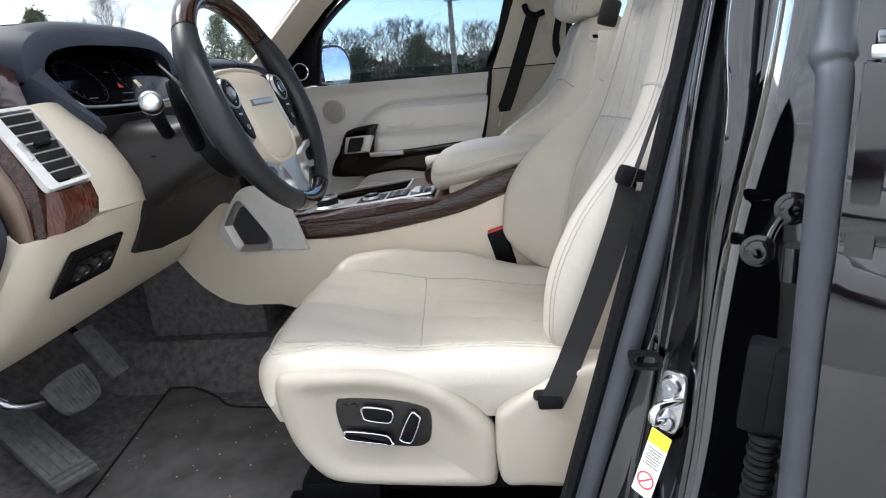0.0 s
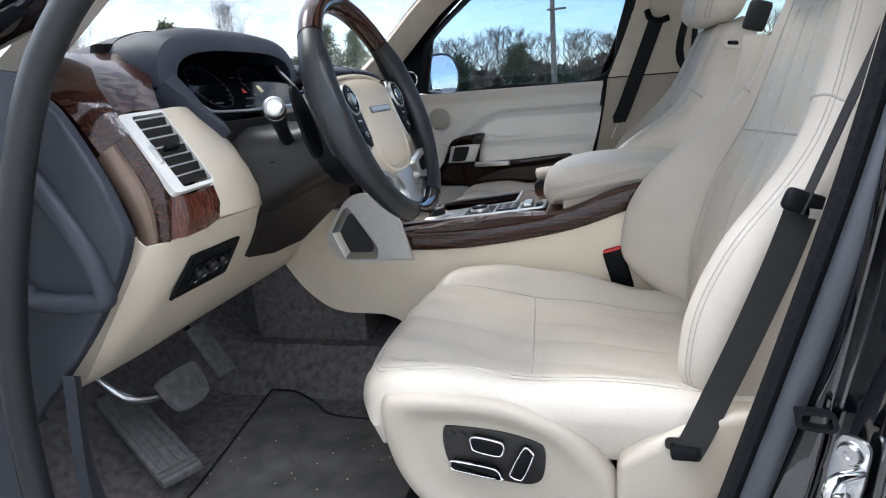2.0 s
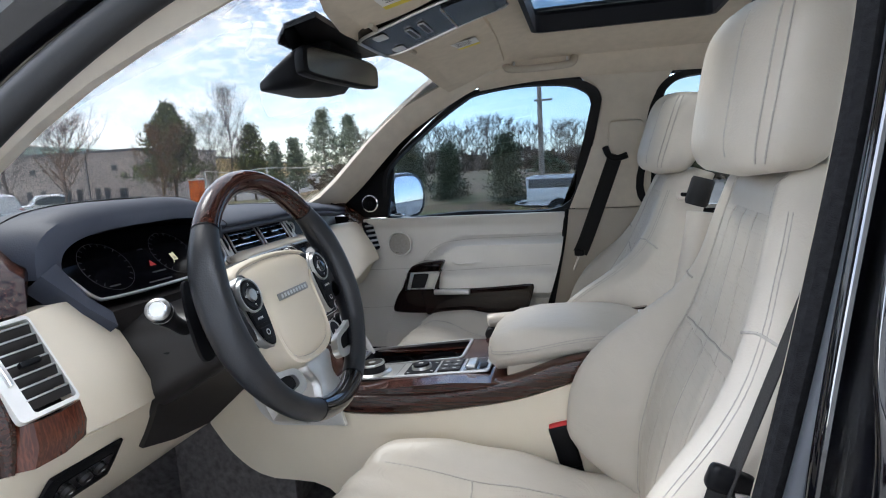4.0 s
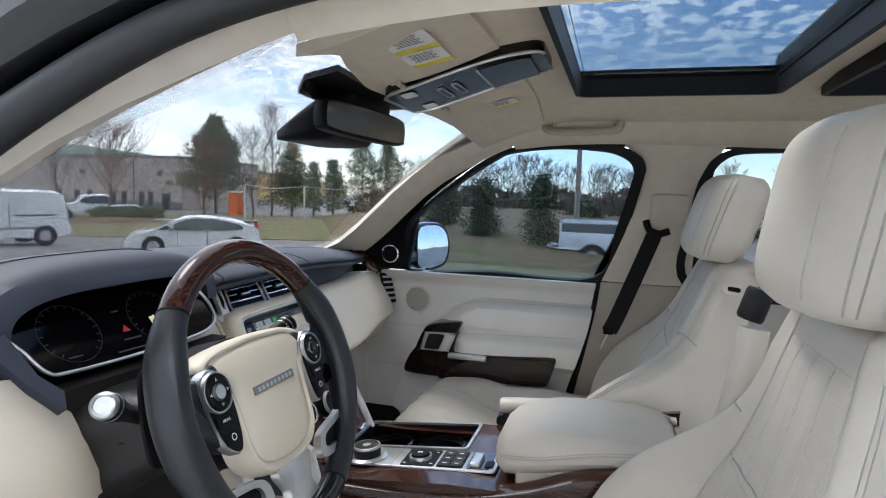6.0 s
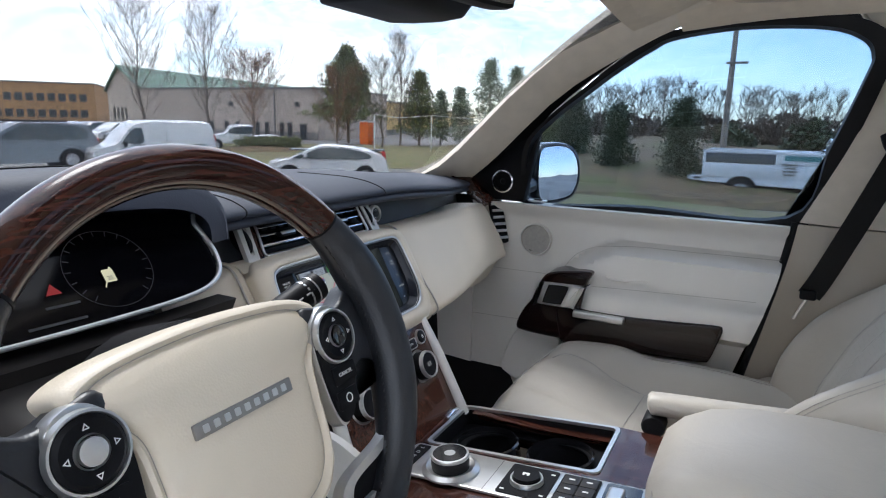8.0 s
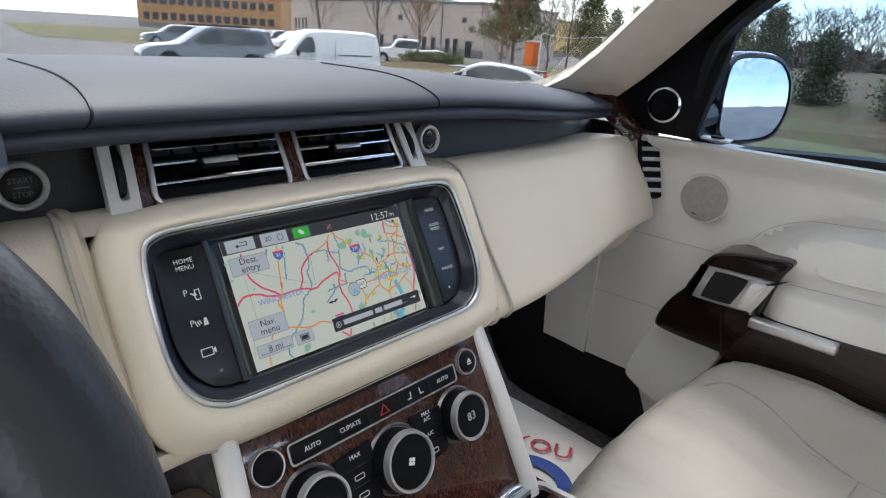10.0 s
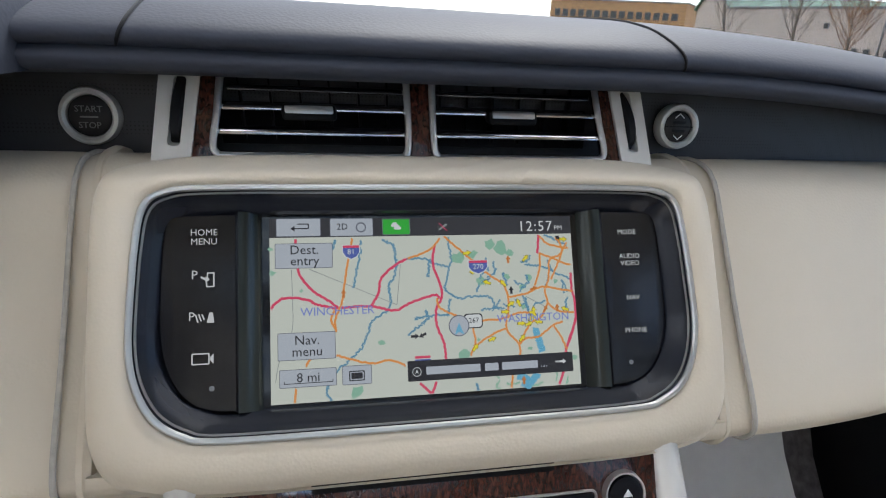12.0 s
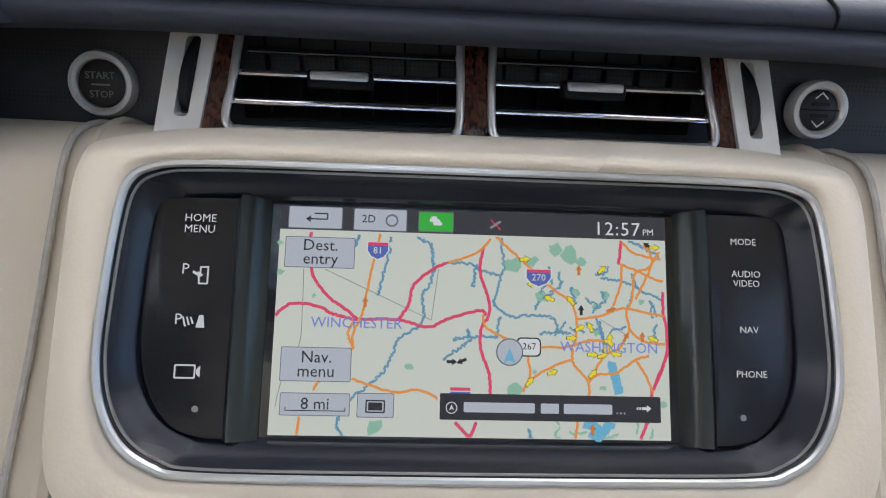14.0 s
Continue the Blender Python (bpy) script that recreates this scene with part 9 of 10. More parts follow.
def litter(name, a, b, c):
    """Mixed ground cover: two tones in small tufts, a third in wide drifts."""
    m = mat(name, a, 0.95, vary=0.3, scale=9, bump=1.0, bscale=25)
    t = m.node_tree
    bs = t.nodes["Principled BSDF"]
    old = bs.inputs["Base Color"].links[0].from_socket
    tc = t.nodes.new("ShaderNodeTexCoord")
    for scale, detail, lo, hi, tone in ((3.5, 8.0, 0.46, 0.60, b), (0.45, 5.0, 0.48, 0.62, c)):
        n = t.nodes.new("ShaderNodeTexNoise")
        n.inputs["Scale"].default_value, n.inputs["Detail"].default_value, n.inputs["Roughness"].default_value = scale, detail, 0.7
        link(t, tc.outputs["Object"], n.inputs["Vector"])
        r = t.nodes.new("ShaderNodeMapRange")
        r.inputs["From Min"].default_value, r.inputs["From Max"].default_value = lo, hi
        link(t, n.outputs["Fac"], r.inputs["Value"])
        mx = t.nodes.new("ShaderNodeMixRGB")
        link(t, r.outputs[0], mx.inputs[0])
        link(t, old, mx.inputs[1])
        mx.inputs[2].default_value = (*tone, 1)
        old = mx.outputs[0]
    link(t, old, bs.inputs["Base Color"])
    return m


asphalt = mat("worn_asphalt", (0.20, 0.192, 0.182), 0.9, vary=0.25, scale=0.8, bump=0.4, bscale=90)
grass_mat = litter("dry_winter_grass", (0.165, 0.155, 0.055), (0.095, 0.105, 0.035), (0.20, 0.155, 0.085))
brown_mat = litter("leaf_litter", (0.19, 0.125, 0.065), (0.075, 0.055, 0.032), (0.12, 0.115, 0.040))
struct("ground", grid(lambda a, b: (-600 + 1200 * (0.5 + 4 * (a - 0.5) ** 3), -600 + 1200 * (0.5 + 4 * (b - 0.5) ** 3), ground_z(0, -600 + 1200 * (0.5 + 4 * (b - 0.5) ** 3))), 40, 90, (0, 0, -0.2)), asphalt, "grey asphalt car park", "ground")


def patch(name, pts, rise, material, label, n=24):
    """A low mound over a four-cornered plot."""
    a, b, c, d = (Vector((x, y, 0)) for x, y in pts)

    def f(u, v):
        p = a.lerp(b, u).lerp(d.lerp(c, u), v)
        e = math.sin(math.pi * u) ** 0.5 * math.sin(math.pi * v) ** 0.5
        p.z = ground_z(p.x, p.y) + 0.03 + rise * e + 0.03 * noise.noise(p * 0.6) * e
        return p
    struct(name, grid(f, n, n, (0, 0, -0.4)), material, label, "grass")


patch("lawn", (spot(40, 33), spot(64, 30), spot(62, 58), spot(38, 58)), 0.25, grass_mat, "green winter lawn before the buildings")
patch("mulch_bed", (spot(41, 40), spot(49, 40), spot(49, 45), spot(41, 45)), 0.5, brown_mat, "brown mulch bed with low shrubs")
patch("verge", (spot(66, 13), spot(97, 11.5), spot(93, 19), spot(68, 22)), 0.15, grass_mat, "olive grass verge beside the car park")
patch("bank", (spot(64, 21), spot(100, 20), spot(97, 60), spot(62, 62)), 1.7, brown_mat, "brown leaf-covered bank under the trees")
patch("lawn_far", (spot(14, 60), spot(34, 62), spot(33, 130), spot(12, 120)), 0.2, grass_mat, "far grass strip")

wall_tan = mat("tan_rendered_wall", (0.44, 0.375, 0.325), 0.85, vary=0.08, scale=0.5, bump=0.2, bscale=20)
wall_yellow = mat("ochre_wall", (0.52, 0.36, 0.15), 0.85, vary=0.08, scale=0.5, bump=0.2, bscale=20)
cream_wall = mat("cream_rendered_wall", (0.62, 0.50, 0.32), 0.85, vary=0.08, scale=0.5, bump=0.2, bscale=20)
brick_wall = mat("orange_brick_wall", (0.42, 0.24, 0.11), 0.9, vary=0.12, scale=0.8, bump=0.3, bscale=12)
roof_green = mat("green_metal_roof", (0.10, 0.19, 0.125), 0.5, vary=0.08, scale=0.6, bump=0.2, bscale=6)
roof_grey = mat("grey_flat_roof", (0.2, 0.2, 0.2), 0.9, vary=0.1)
dark_pane = mat("dark_window_pane", (0.03, 0.035, 0.04), 0.15, vary=0)
stone_band = mat("grey_stone_base", (0.20, 0.19, 0.18), 0.9, vary=0.1)


def wall_run(p, q, depth, z0, z1, name, label, material, windows, coping=True):
    """A building on the line p-q, its face towards the car park."""
    h = thing(name, label, "building")
    p, q = Vector((*p, 0)), Vector((*q, 0))
    L = (q - p).length
    m = basis((p.x, p.y, z0), q - p, (0, 0, 1))
    part("wall", moved(at(box(L, z1 - z0, depth, 0), L / 2, (z1 - z0) / 2, -depth / 2), m), material, h)
    if coping:
        part("coping", moved(at(box(L + 0.3, 0.25, depth + 0.3, 0.05), L / 2, z1 - z0 + 0.1, -depth / 2), m), roof_grey, h)
        part("base_band", moved(at(box(L, 0.9, 0.12, 0.02), L / 2, 0.45, 0.05), m), stone_band, h)
    for x, y, w, hh in windows:
        o = part("window", moved(at(box(w + 0.14, hh + 0.14, 0.14, 0.02), x * L, y, 0.03), m), stone_band, h)
        part("pane", moved(at(box(w, hh, 0.10, 0), x * L, y, 0.08), m), dark_pane, o)
    return h, m, L


W0, W1 = spot(35.3, 87), spot(50.1, 69)


def on_wing(az):
    """How far along the office wall, from 0 to 1, a bearing meets it."""
    (ex, ey), (dx, dy) = (EYE_X, EYE_Y), (-math.cos(radians(az)), math.sin(radians(az)))
    vx, vy = W1[0] - W0[0], W1[1] - W0[1]
    return ((ex - W0[0]) * dy - (ey - W0[1]) * dx) / (vx * dy - vy * dx)


wing, mwing, LW = wall_run(W0, W1, 16, -0.95, 4.6, "office_building", "tan flat-roofed office building with dark windows", wall_tan,
                           [(on_wing(a), 1.15, 0.48, 1.45) for a in (41.0, 42.2, 43.1, 44.8, 45.6, 46.9, 47.6)] + [(on_wing(48.8), 0.9, 0.8, 1.7)] + [(on_wing(a), 3.9, 0.45, 0.45) for a in (42.6, 48.3)])
part("downpipe", moved(at(box(0.14, 5.3, 0.12, 0.02), on_wing(46.3) * LW, 2.75, 0.08), mwing), roof_grey, wing)
# gabled hall with a green roof behind it
hall = thing("gabled_hall", "tan hall with a green metal gable roof", "building")
g0, g1 = Vector((*spot(33.1, 101), 0)), Vector((*spot(35.6, 89), 0))
ax = (Vector((*spot(47.9, 135), 0)) - Vector((*spot(34.2, 94), 0)))
wv = g1 - g0
mh = Matrix(((wv.x / wv.length, 0, -ax.x / ax.length, g0.x), (wv.y / wv.length, 0, -ax.y / ax.length, g0.y), (0, 1, 0, -0.95), (0, 0, 0, 1)))
gw, ridge, eave, hl = wv.length, 8.9, 5.9, ax.length
part("wall", moved(at(slab([(0, 0), (gw, 0), (gw, eave), (gw * 0.42, ridge), (0, eave)], hl), 0, 0, -hl), mh), wall_tan, hall)
for pts in ([(gw * 0.42, ridge + 0.12), (gw * 0.42, ridge - 0.12), (gw + 0.5, eave - 0.35), (gw + 0.5, eave - 0.1)], [(gw * 0.42, ridge + 0.12), (-0.5, eave - 0.1), (-0.5, eave - 0.35), (gw * 0.42, ridge - 0.12)]):
    part("roof", moved(at(slab(pts[::-1], hl + 0.8), 0, 0, -hl - 0.3), mh), roof_green, hall, "green standing-seam metal roof")
for x in (0.18, 0.30, 0.42, 0.54):
    o = part("window", moved(at(box(0.7, 1.6, 0.12, 0.02), x * gw, 2.6, 0.04), mh), stone_band, hall)
    part("pane", moved(at(box(0.55, 1.4, 0.12, 0), x * gw, 2.6, 0.08), mh), dark_pane, o)
wall_run(spot(51.8, 72), spot(64.5, 260), 3, -0.95, 4.25, "warehouse", "ochre flat-roofed warehouse behind trees", wall_yellow, [(0.03, 1.2, 1.6, 2.2), (0.06, 1.2, 1.6, 2.2), (0.12, 1.2, 1.6, 2.2)])
wall_run(spot(85.6, 62), spot(90.6, 62), 10, -1.2, 0.95, "cream_building", "low cream building behind the bare trees", cream_wall, [(0.3, 0.9, 1.2, 0.8), (0.7, 0.9, 1.2, 0.8)])
wall_run(spot(21.0, 145), spot(32.2, 138), 18, -0.8, 7.0, "brick_building", "orange brick building with rows of windows", brick_wall,
         [(0.06 + 0.062 * k, z, 1.1, 1.3) for k in range(15) for z in (2.2, 5.2)])

leaf_dark = mat("dark_evergreen_leaf", (0.075, 0.092, 0.044), 0.6, vary=0.4, scale=3)
leaf_olive = mat("olive_evergreen_leaf", (0.175, 0.190, 0.080), 0.7, vary=0.4, scale=3)
leaf_pale = mat("grey_green_needle", (0.32, 0.36, 0.26), 0.8, vary=0.35, scale=3)
bark = mat("grey_bark", (0.150, 0.120, 0.095), 0.95, vary=0.3, scale=4, bump=0.5, bscale=20)
twig = mat("brown_twig", (0.120, 0.086, 0.062), 0.95, vary=0.25, scale=3)
twig_grey = mat("grey_twig", (0.190, 0.155, 0.125), 0.95, vary=0.25, scale=3)
twig_red = mat("russet_twig", (0.210, 0.120, 0.065), 0.95, vary=0.3, scale=3)


def vase_tree(label, az, d, height, reach, seed, limbs, r0, material, fork=0.22, twigs=20, group="bare trees"):
    """A bare tree whose limbs leave the trunk one above the other and rise slanting, set with fine twigs."""
    rnd = random.Random(seed)
    x, y = spot(az, d)
    t = thing("bare_tree", label, "tree", group, o=(x, y, ground_z(x, y) - 0.1))
    verts, faces = [], []

    def run(points, ra, rb):
        for j, (p, q) in enumerate(zip(points, points[1:])):
            n = len(points) - 1
            e = (q - p).normalized()
            u = e.cross(Vector((0.3, 0.2, 1))).normalized()
            v = e.cross(u)
            i = len(verts)
            for c, r in ((p, ra + (rb - ra) * j / n), (q, ra + (rb - ra) * (j + 1) / n)):
                for k in range(3):
                    verts.append(c + r * (math.cos(2.094 * k) * u + math.sin(2.094 * k) * v))
            for k in range(3):
                m = (k + 1) % 3
                faces.append((i + k, i + m, i + 3 + m, i + 3 + k))

    def twig_at(p, e, length, r, depth):
        e = (e + Vector((rnd.gauss(0, 0.55), rnd.gauss(0, 0.55), rnd.uniform(-0.1, 0.55)))).normalized()
        q = p + e * length * 0.55
        w = q + (e + Vector((0, 0, 0.35))).normalized() * length * 0.45
        run([p, q, w], r, 0.005)
        if depth:
            for _ in range(4):
                f = rnd.uniform(0.25, 1.0)
                twig_at(p.lerp(w, f), e, length * rnd.uniform(0.35, 0.6), max(0.006, r * 0.6), depth - 1)

    top = Vector((rnd.uniform(-0.3, 0.3), rnd.uniform(-0.3, 0.3), height))
    trunk = [Vector((rnd.gauss(0, 0.06), rnd.gauss(0, 0.06), 0)).lerp(top, k / 7) + Vector((rnd.gauss(0, 0.012), rnd.gauss(0, 0.012), 0)) * height * (k > 0) for k in range(8)]
    run(trunk[2:], r0 * 0.7, 0.010)
    for k in range(limbs):
        f = fork + (0.92 - fork) * (k + rnd.random()) / limbs
        g = f * 7
        p = trunk[int(g)].lerp(trunk[min(7, int(g) + 1)], g - int(g))
        a = 2.4 * k + rnd.uniform(-0.4, 0.4)
        full = math.sin(math.pi * min(1.0, 0.30 + 0.70 * f)) ** 0.7
        out = Vector((math.cos(a), math.sin(a), 0)) * (0.15 + reach * full * rnd.uniform(0.55, 1.1))
        rise = min(height * 1.01 - p.z, out.length * rnd.uniform(0.9, 1.6) + 0.10 * height)
        pts = [p + out * (1 - (1 - w) ** 1.2) + Vector((rnd.gauss(0, 0.012), rnd.gauss(0, 0.012), 0)) * height * w + Vector((0, 0, rise * w ** 1.1)) for w in (0, 0.2, 0.4, 0.6, 0.8, 1.0)]
        run(pts, r0 * 0.42 * (1 - 0.6 * f), 0.008)
        for _ in range(twigs):
            w = rnd.uniform(0.12, 1.0) * 4.999
            o = pts[int(w)].lerp(pts[int(w) + 1], w - int(w))
            twig_at(o, (pts[int(w) + 1] - pts[int(w)]).normalized() * 0.8, height * rnd.uniform(0.05, 0.12), 0.010, 1)
    me = bpy.data.meshes.new("limbs")
    me.from_pydata(verts, [], faces)
    me.materials.append(material)
    new("crown", me).parent = t
    part("trunk", tube(trunk[:4], [r0 * 1.2, r0, r0 * 0.85, r0 * 0.65], 10), bark, t)
    return t


def leafy(label, az, d, height, width, seed, count, size, material, shape="cone", base=0.08, lift=0.0, name="evergreen_tree"):
    """Leaves in tufts on the tips of many boughs round a trunk."""
    rnd = random.Random(seed)
    x, y = spot(az, d)
    t = thing(name, label, "tree", "evergreen trees" if shape in ("cone", "cedar") else "broadleaf evergreens", o=(x, y, ground_z(x, y) - 0.1 + lift))
    part("trunk", tube([(0, 0, 0), (0.02, 0, height * 0.4), (0, 0.02, height * 0.9)], [0.018 * height, 0.012 * height, 0.004 * height], 9), bark, t)
    verts, faces = [], []
    tufts = []
    for k in range(count // 22):
        f = rnd.random() ** 0.8
        z = height * (base + (1 - base) * f)
        if shape == "cedar":
            # rising boughs of uneven length leave gaps between them
            f = (int(f * 11) + rnd.uniform(0.0, 0.85)) / 11
            z = height * (base + (1 - base) * f)
            r = width / 2 * (1 - f) ** 0.95 * rnd.random() ** 0.5 * (0.80 + 0.20 * math.sin(9 * f + 2.0)) + 0.04
            z += 0.28 * r
        elif shape == "cone":
            r = width / 2 * (1 - f) ** 0.75 * rnd.uniform(0.55, 1.1) + 0.05
        elif shape == "magnolia":
            # broad below, an uneven spire above
            r = width / 2 * (1 - f) ** 0.6 * min(1.0, 0.55 + 2.2 * f) * rnd.uniform(0.25, 1.0) * (0.75 + 0.25 * math.sin(13 * f + seed)) + 0.05
        else:
            r = width / 2 * math.sin(math.pi * min(1, 0.12 + 0.86 * f)) ** 0.6 * rnd.uniform(0.45, 1.08)
        a = rnd.uniform(0, 6.283)
        tufts.append((Vector((r * math.cos(a), r * math.sin(a), z)), 0.07 * height ** 0.5 * rnd.uniform(0.6, 1.7)))
    for c, rad in tufts:
        for j in range(22):
            p = c + Vector((rnd.gauss(0, 1), rnd.gauss(0, 1), rnd.gauss(0, 0.7))) * rad
            u = Vector((rnd.uniform(-1, 1), rnd.uniform(-1, 1), rnd.uniform(-0.6, 1))).normalized() * size * rnd.uniform(0.6, 1.3)
            v = u.cross(Vector((rnd.uniform(-1, 1), rnd.uniform(-1, 1), rnd.uniform(-1, 1)))).normalized() * size * 0.4
            i = len(verts)
            verts += [p, p + u * 0.5 + v, p + u, p + u * 0.5 - v]
            faces.append((i, i + 1, i + 2, i + 3))
    me = bpy.data.meshes.new("leaves")
    me.from_pydata(verts, [], faces)
    me.materials.append(material)
    o = new("crown", me)
    o.parent = t
    bough = []
    for c, rad in tufts[:60]:
        bough.append(tube([(0, 0, max(0.05 * height, c.z - 0.35 * math.hypot(c.x, c.y))), c], [0.004 * height, 0.002 * height], 4))
    part("boughs", joined(*bough), bark, t)
    return t


for az, d, h, seed in ((35.6, 54, 10.9, 3), (40.6, 53, 10.7, 5)):
    vase_tree("tall bare tree with fine grey twigs", az, d, h, 0.27 * h, seed, 30, 0.11, twig_grey, fork=0.16, twigs=15)
vase_tree("rounded bare tree with reddish twigs", 44.3, 43, 6.4, 2.5, 8, 34, 0.09, twig_red, fork=0.26, twigs=16)
vase_tree("broad bare tree with russet twigs before a cedar", 51.8, 52, 6.3, 2.5, 12, 34, 0.07, twig_red, fork=0.05, twigs=18)
leafy("dark green cedar behind russet twigs", 52.8, 62, 9.2, 10.0, 2, 15000, 0.26, leaf_olive, "cedar", 0.16)
vase_tree("slender bare tree with upright twigs", 57.6, 58, 9.9, 1.6, 15, 26, 0.09, twig_grey, fork=0.15)
vase_tree("small bare tree with pale trunk", 55.9, 50, 7.0, 1.9, 16, 26, 0.08, twig_grey, fork=0.2, twigs=12)
leafy("bushy olive evergreen with brown patches", 59.4, 58, 6.8, 6.4, 4, 7500, 0.20, leaf_olive, "cedar", 0.08)
leafy("small dark conifer among bare trees", 61.4, 62, 5.4, 3.0, 6, 3000, 0.22, leaf_pale, "cedar", 0.08)
leafy("pale feathery conifer beyond the lawn", 65.9, 58, 8.0, 7.4, 7, 7500, 0.17, leaf_pale, "cedar", 0.08)
leafy("pale feathery conifer beyond the lawn", 68.3, 59, 7.4, 6.6, 9, 6500, 0.17, leaf_pale, "cedar", 0.08)
leafy("small pale conifer beside the lawn", 63.2, 60, 5.6, 3.4, 10, 3600, 0.22, leaf_pale, "cedar", 0.08)
leafy("dark broad pine at the bank's edge", 73.6, 27, 3.9, 3.0, 21, 12000, 0.085, leaf_dark, "cedar", 0.12)
leafy("dark glossy magnolia on the brown bank", 77.4, 23.5, 3.1, 2.0, 22, 8000, 0.085, leaf_dark, "magnolia", 0.16, name="magnolia_tree")
leafy("dark glossy magnolia on the brown bank", 83.0, 22.0, 3.3, 1.9, 23, 9000, 0.085, leaf_dark, "magnolia", 0.14, name="magnolia_tree")
leafy("dark glossy magnolia on the brown bank", 71.2, 32, 3.6, 3.0, 24, 7000, 0.12, leaf_olive, "magnolia", 0.10, name="magnolia_tree")
for k, (az, d, h) in enumerate(((74.5, 38, 5.0), (77.0, 42, 5.6), (79.0, 36, 5.2), (80.5, 40, 6.0), (82.0, 44, 6.4), (84.4, 40, 5.4), (87.6, 38, 5.2), (89.4, 42, 5.6), (91.5, 36, 4.8), (94.5, 40, 5.2), (99, 44, 6.0), (104, 42, 5.6), (110, 46, 6.2), (71.0, 44, 6.0), (72.4, 40, 5.4), (73.6, 46, 6.4), (75.8, 44, 6.0), (78.1, 40, 5.6), (81.2, 46, 6.6), (83.2, 42, 6.2), (85.8, 44, 5.8), (88.6, 46, 6.0), (90.4, 40, 5.2), (92.8, 44, 5.8), (96.5, 38, 5.0), (69.8, 50, 6.4))):
    vase_tree("slim bare woodland tree with dense twigs", az, d, 0.82 * h, 0.16 * h, 40 + k, 22, 0.06, twig if k % 3 else twig_grey, 0.12, 10, "woodland trees")
for k, az in enumerate((86, 92, 98, 104, 110, 116)):
    leafy("dark bushy evergreen along the bank", az + 0.7, 34 + 2 * (k % 3), 2.4 + 0.4 * (k % 2), 2.6, 60 + k, 2000, 0.22, leaf_dark, "round", 0.1)

brush_leaf = mat("brown_brush", (0.115, 0.088, 0.060), 0.95, vary=0.4, scale=2)
for k in range(20):
    leafy("low brown winter brush under the trees", 68 + 1.75 * k, 46 + 3 * (k % 3), 2.6 + 0.7 * ((k * 7) % 4) / 3, 5.5, 140 + k, 1500, 0.30, brush_leaf, "round", 0.02, name="brush")

# shrubs on the mulch bed
for k in range(6):
    leafy("low brown-green shrub on the mulch bed", 43.6 + 0.85 * k, 42.5, 0.7, 1.3, 80 + k, 700, 0.14, leaf_olive, "round", 0.1, 0.45, "shrub")

# utility pole with crossarm
up_ = thing("utility_pole", "weathered wooden utility pole with a crossarm", "utility pole")
px, py = spot(86.3, 31)
pole_wood = mat("weathered_pole", (0.26, 0.22, 0.18), 0.9, vary=0.25, scale=5)
part("pole", tube([(px, py, -0.9), (px, py, 3), (px, py, 6.6)], [0.15, 0.13, 0.10], 12), pole_wood, up_)
part("crossarm", at(box(2.2, 0.10, 0.12, 0.01), px, py - 0.12, 6.15), pole_wood, up_)
part("bracket", at(box(0.9, 0.08, 0.10, 0.01), px + 0.2, py - 0.12, 4.3), pole_wood, up_)
for dx_ in (-0.95, -0.45, 0.45, 0.95):
    part("insulator", at(turned([(0.05, 0), (0.06, 0.08), (0.03, 0.16), (0, 0.17)], 10), px + dx_, py - 0.12, 6.2), roof_grey, up_)

# power lines from the pole to another one beyond the car
pw = thing("power_line", "three thin overhead lines between wooden poles", "power line")
part("far_pole", tube([(px + 1.2, -48, -0.5), (px + 1.2, -48, 4), (px + 1.2, -48, 9.0)], [0.15, 0.13, 0.10], 12), pole_wood, pw)
for k, dx_ in enumerate((-0.95, -0.45, 0.45)):
    a_, b_ = Vector((px + dx_, py - 0.12, 6.33)), Vector((px + 1.2 + dx_ * 0.1, -48, 8.8 - 0.3 * k))
    part("wire", tube([a_.lerp(b_, f) + Vector((0, 0, -0.8 * 4 * f * (1 - f))) for f in [i_ / 16 for i_ in range(17)]], 0.012, 5), black_soft, pw)

# portable toilet, posts and cable
tl_ = thing("portable_toilet", "orange portable toilet cabin", "cabin")
tx, ty = spot(54.5, 60)
orange = mat("orange_plastic", (0.80, 0.17, 0.02), 0.5, vary=0.05)
part("body", at(box(1.0, 1.0, 2.1, 0.06), tx, ty, ground_z(tx, ty) + 1.05), orange, tl_)
part("roof", at(box(1.06, 1.06, 0.18, 0.08), tx, ty, ground_z(tx, ty) + 2.18), print_white, tl_)
cb = thing("barrier_cable", "white cable slung between low posts", "barrier")
q = [Vector((*spot(a, 46), 0)) for a in (55.2, 57.5, 60.5, 63.5, 66.5)]
part("cable", tube(catmull([(p.x, p.y, 1.75 + dz) for p, dz in zip(q, (0.15, -0.08, 0.10, -0.02, 0.0))], 30), 0.03, 6), print_white, cb)
for p in q[::2]:
    part("post", at(box(0.08, 0.08, 2.9, 0.01), p.x, p.y, 0.4), print_white, cb)

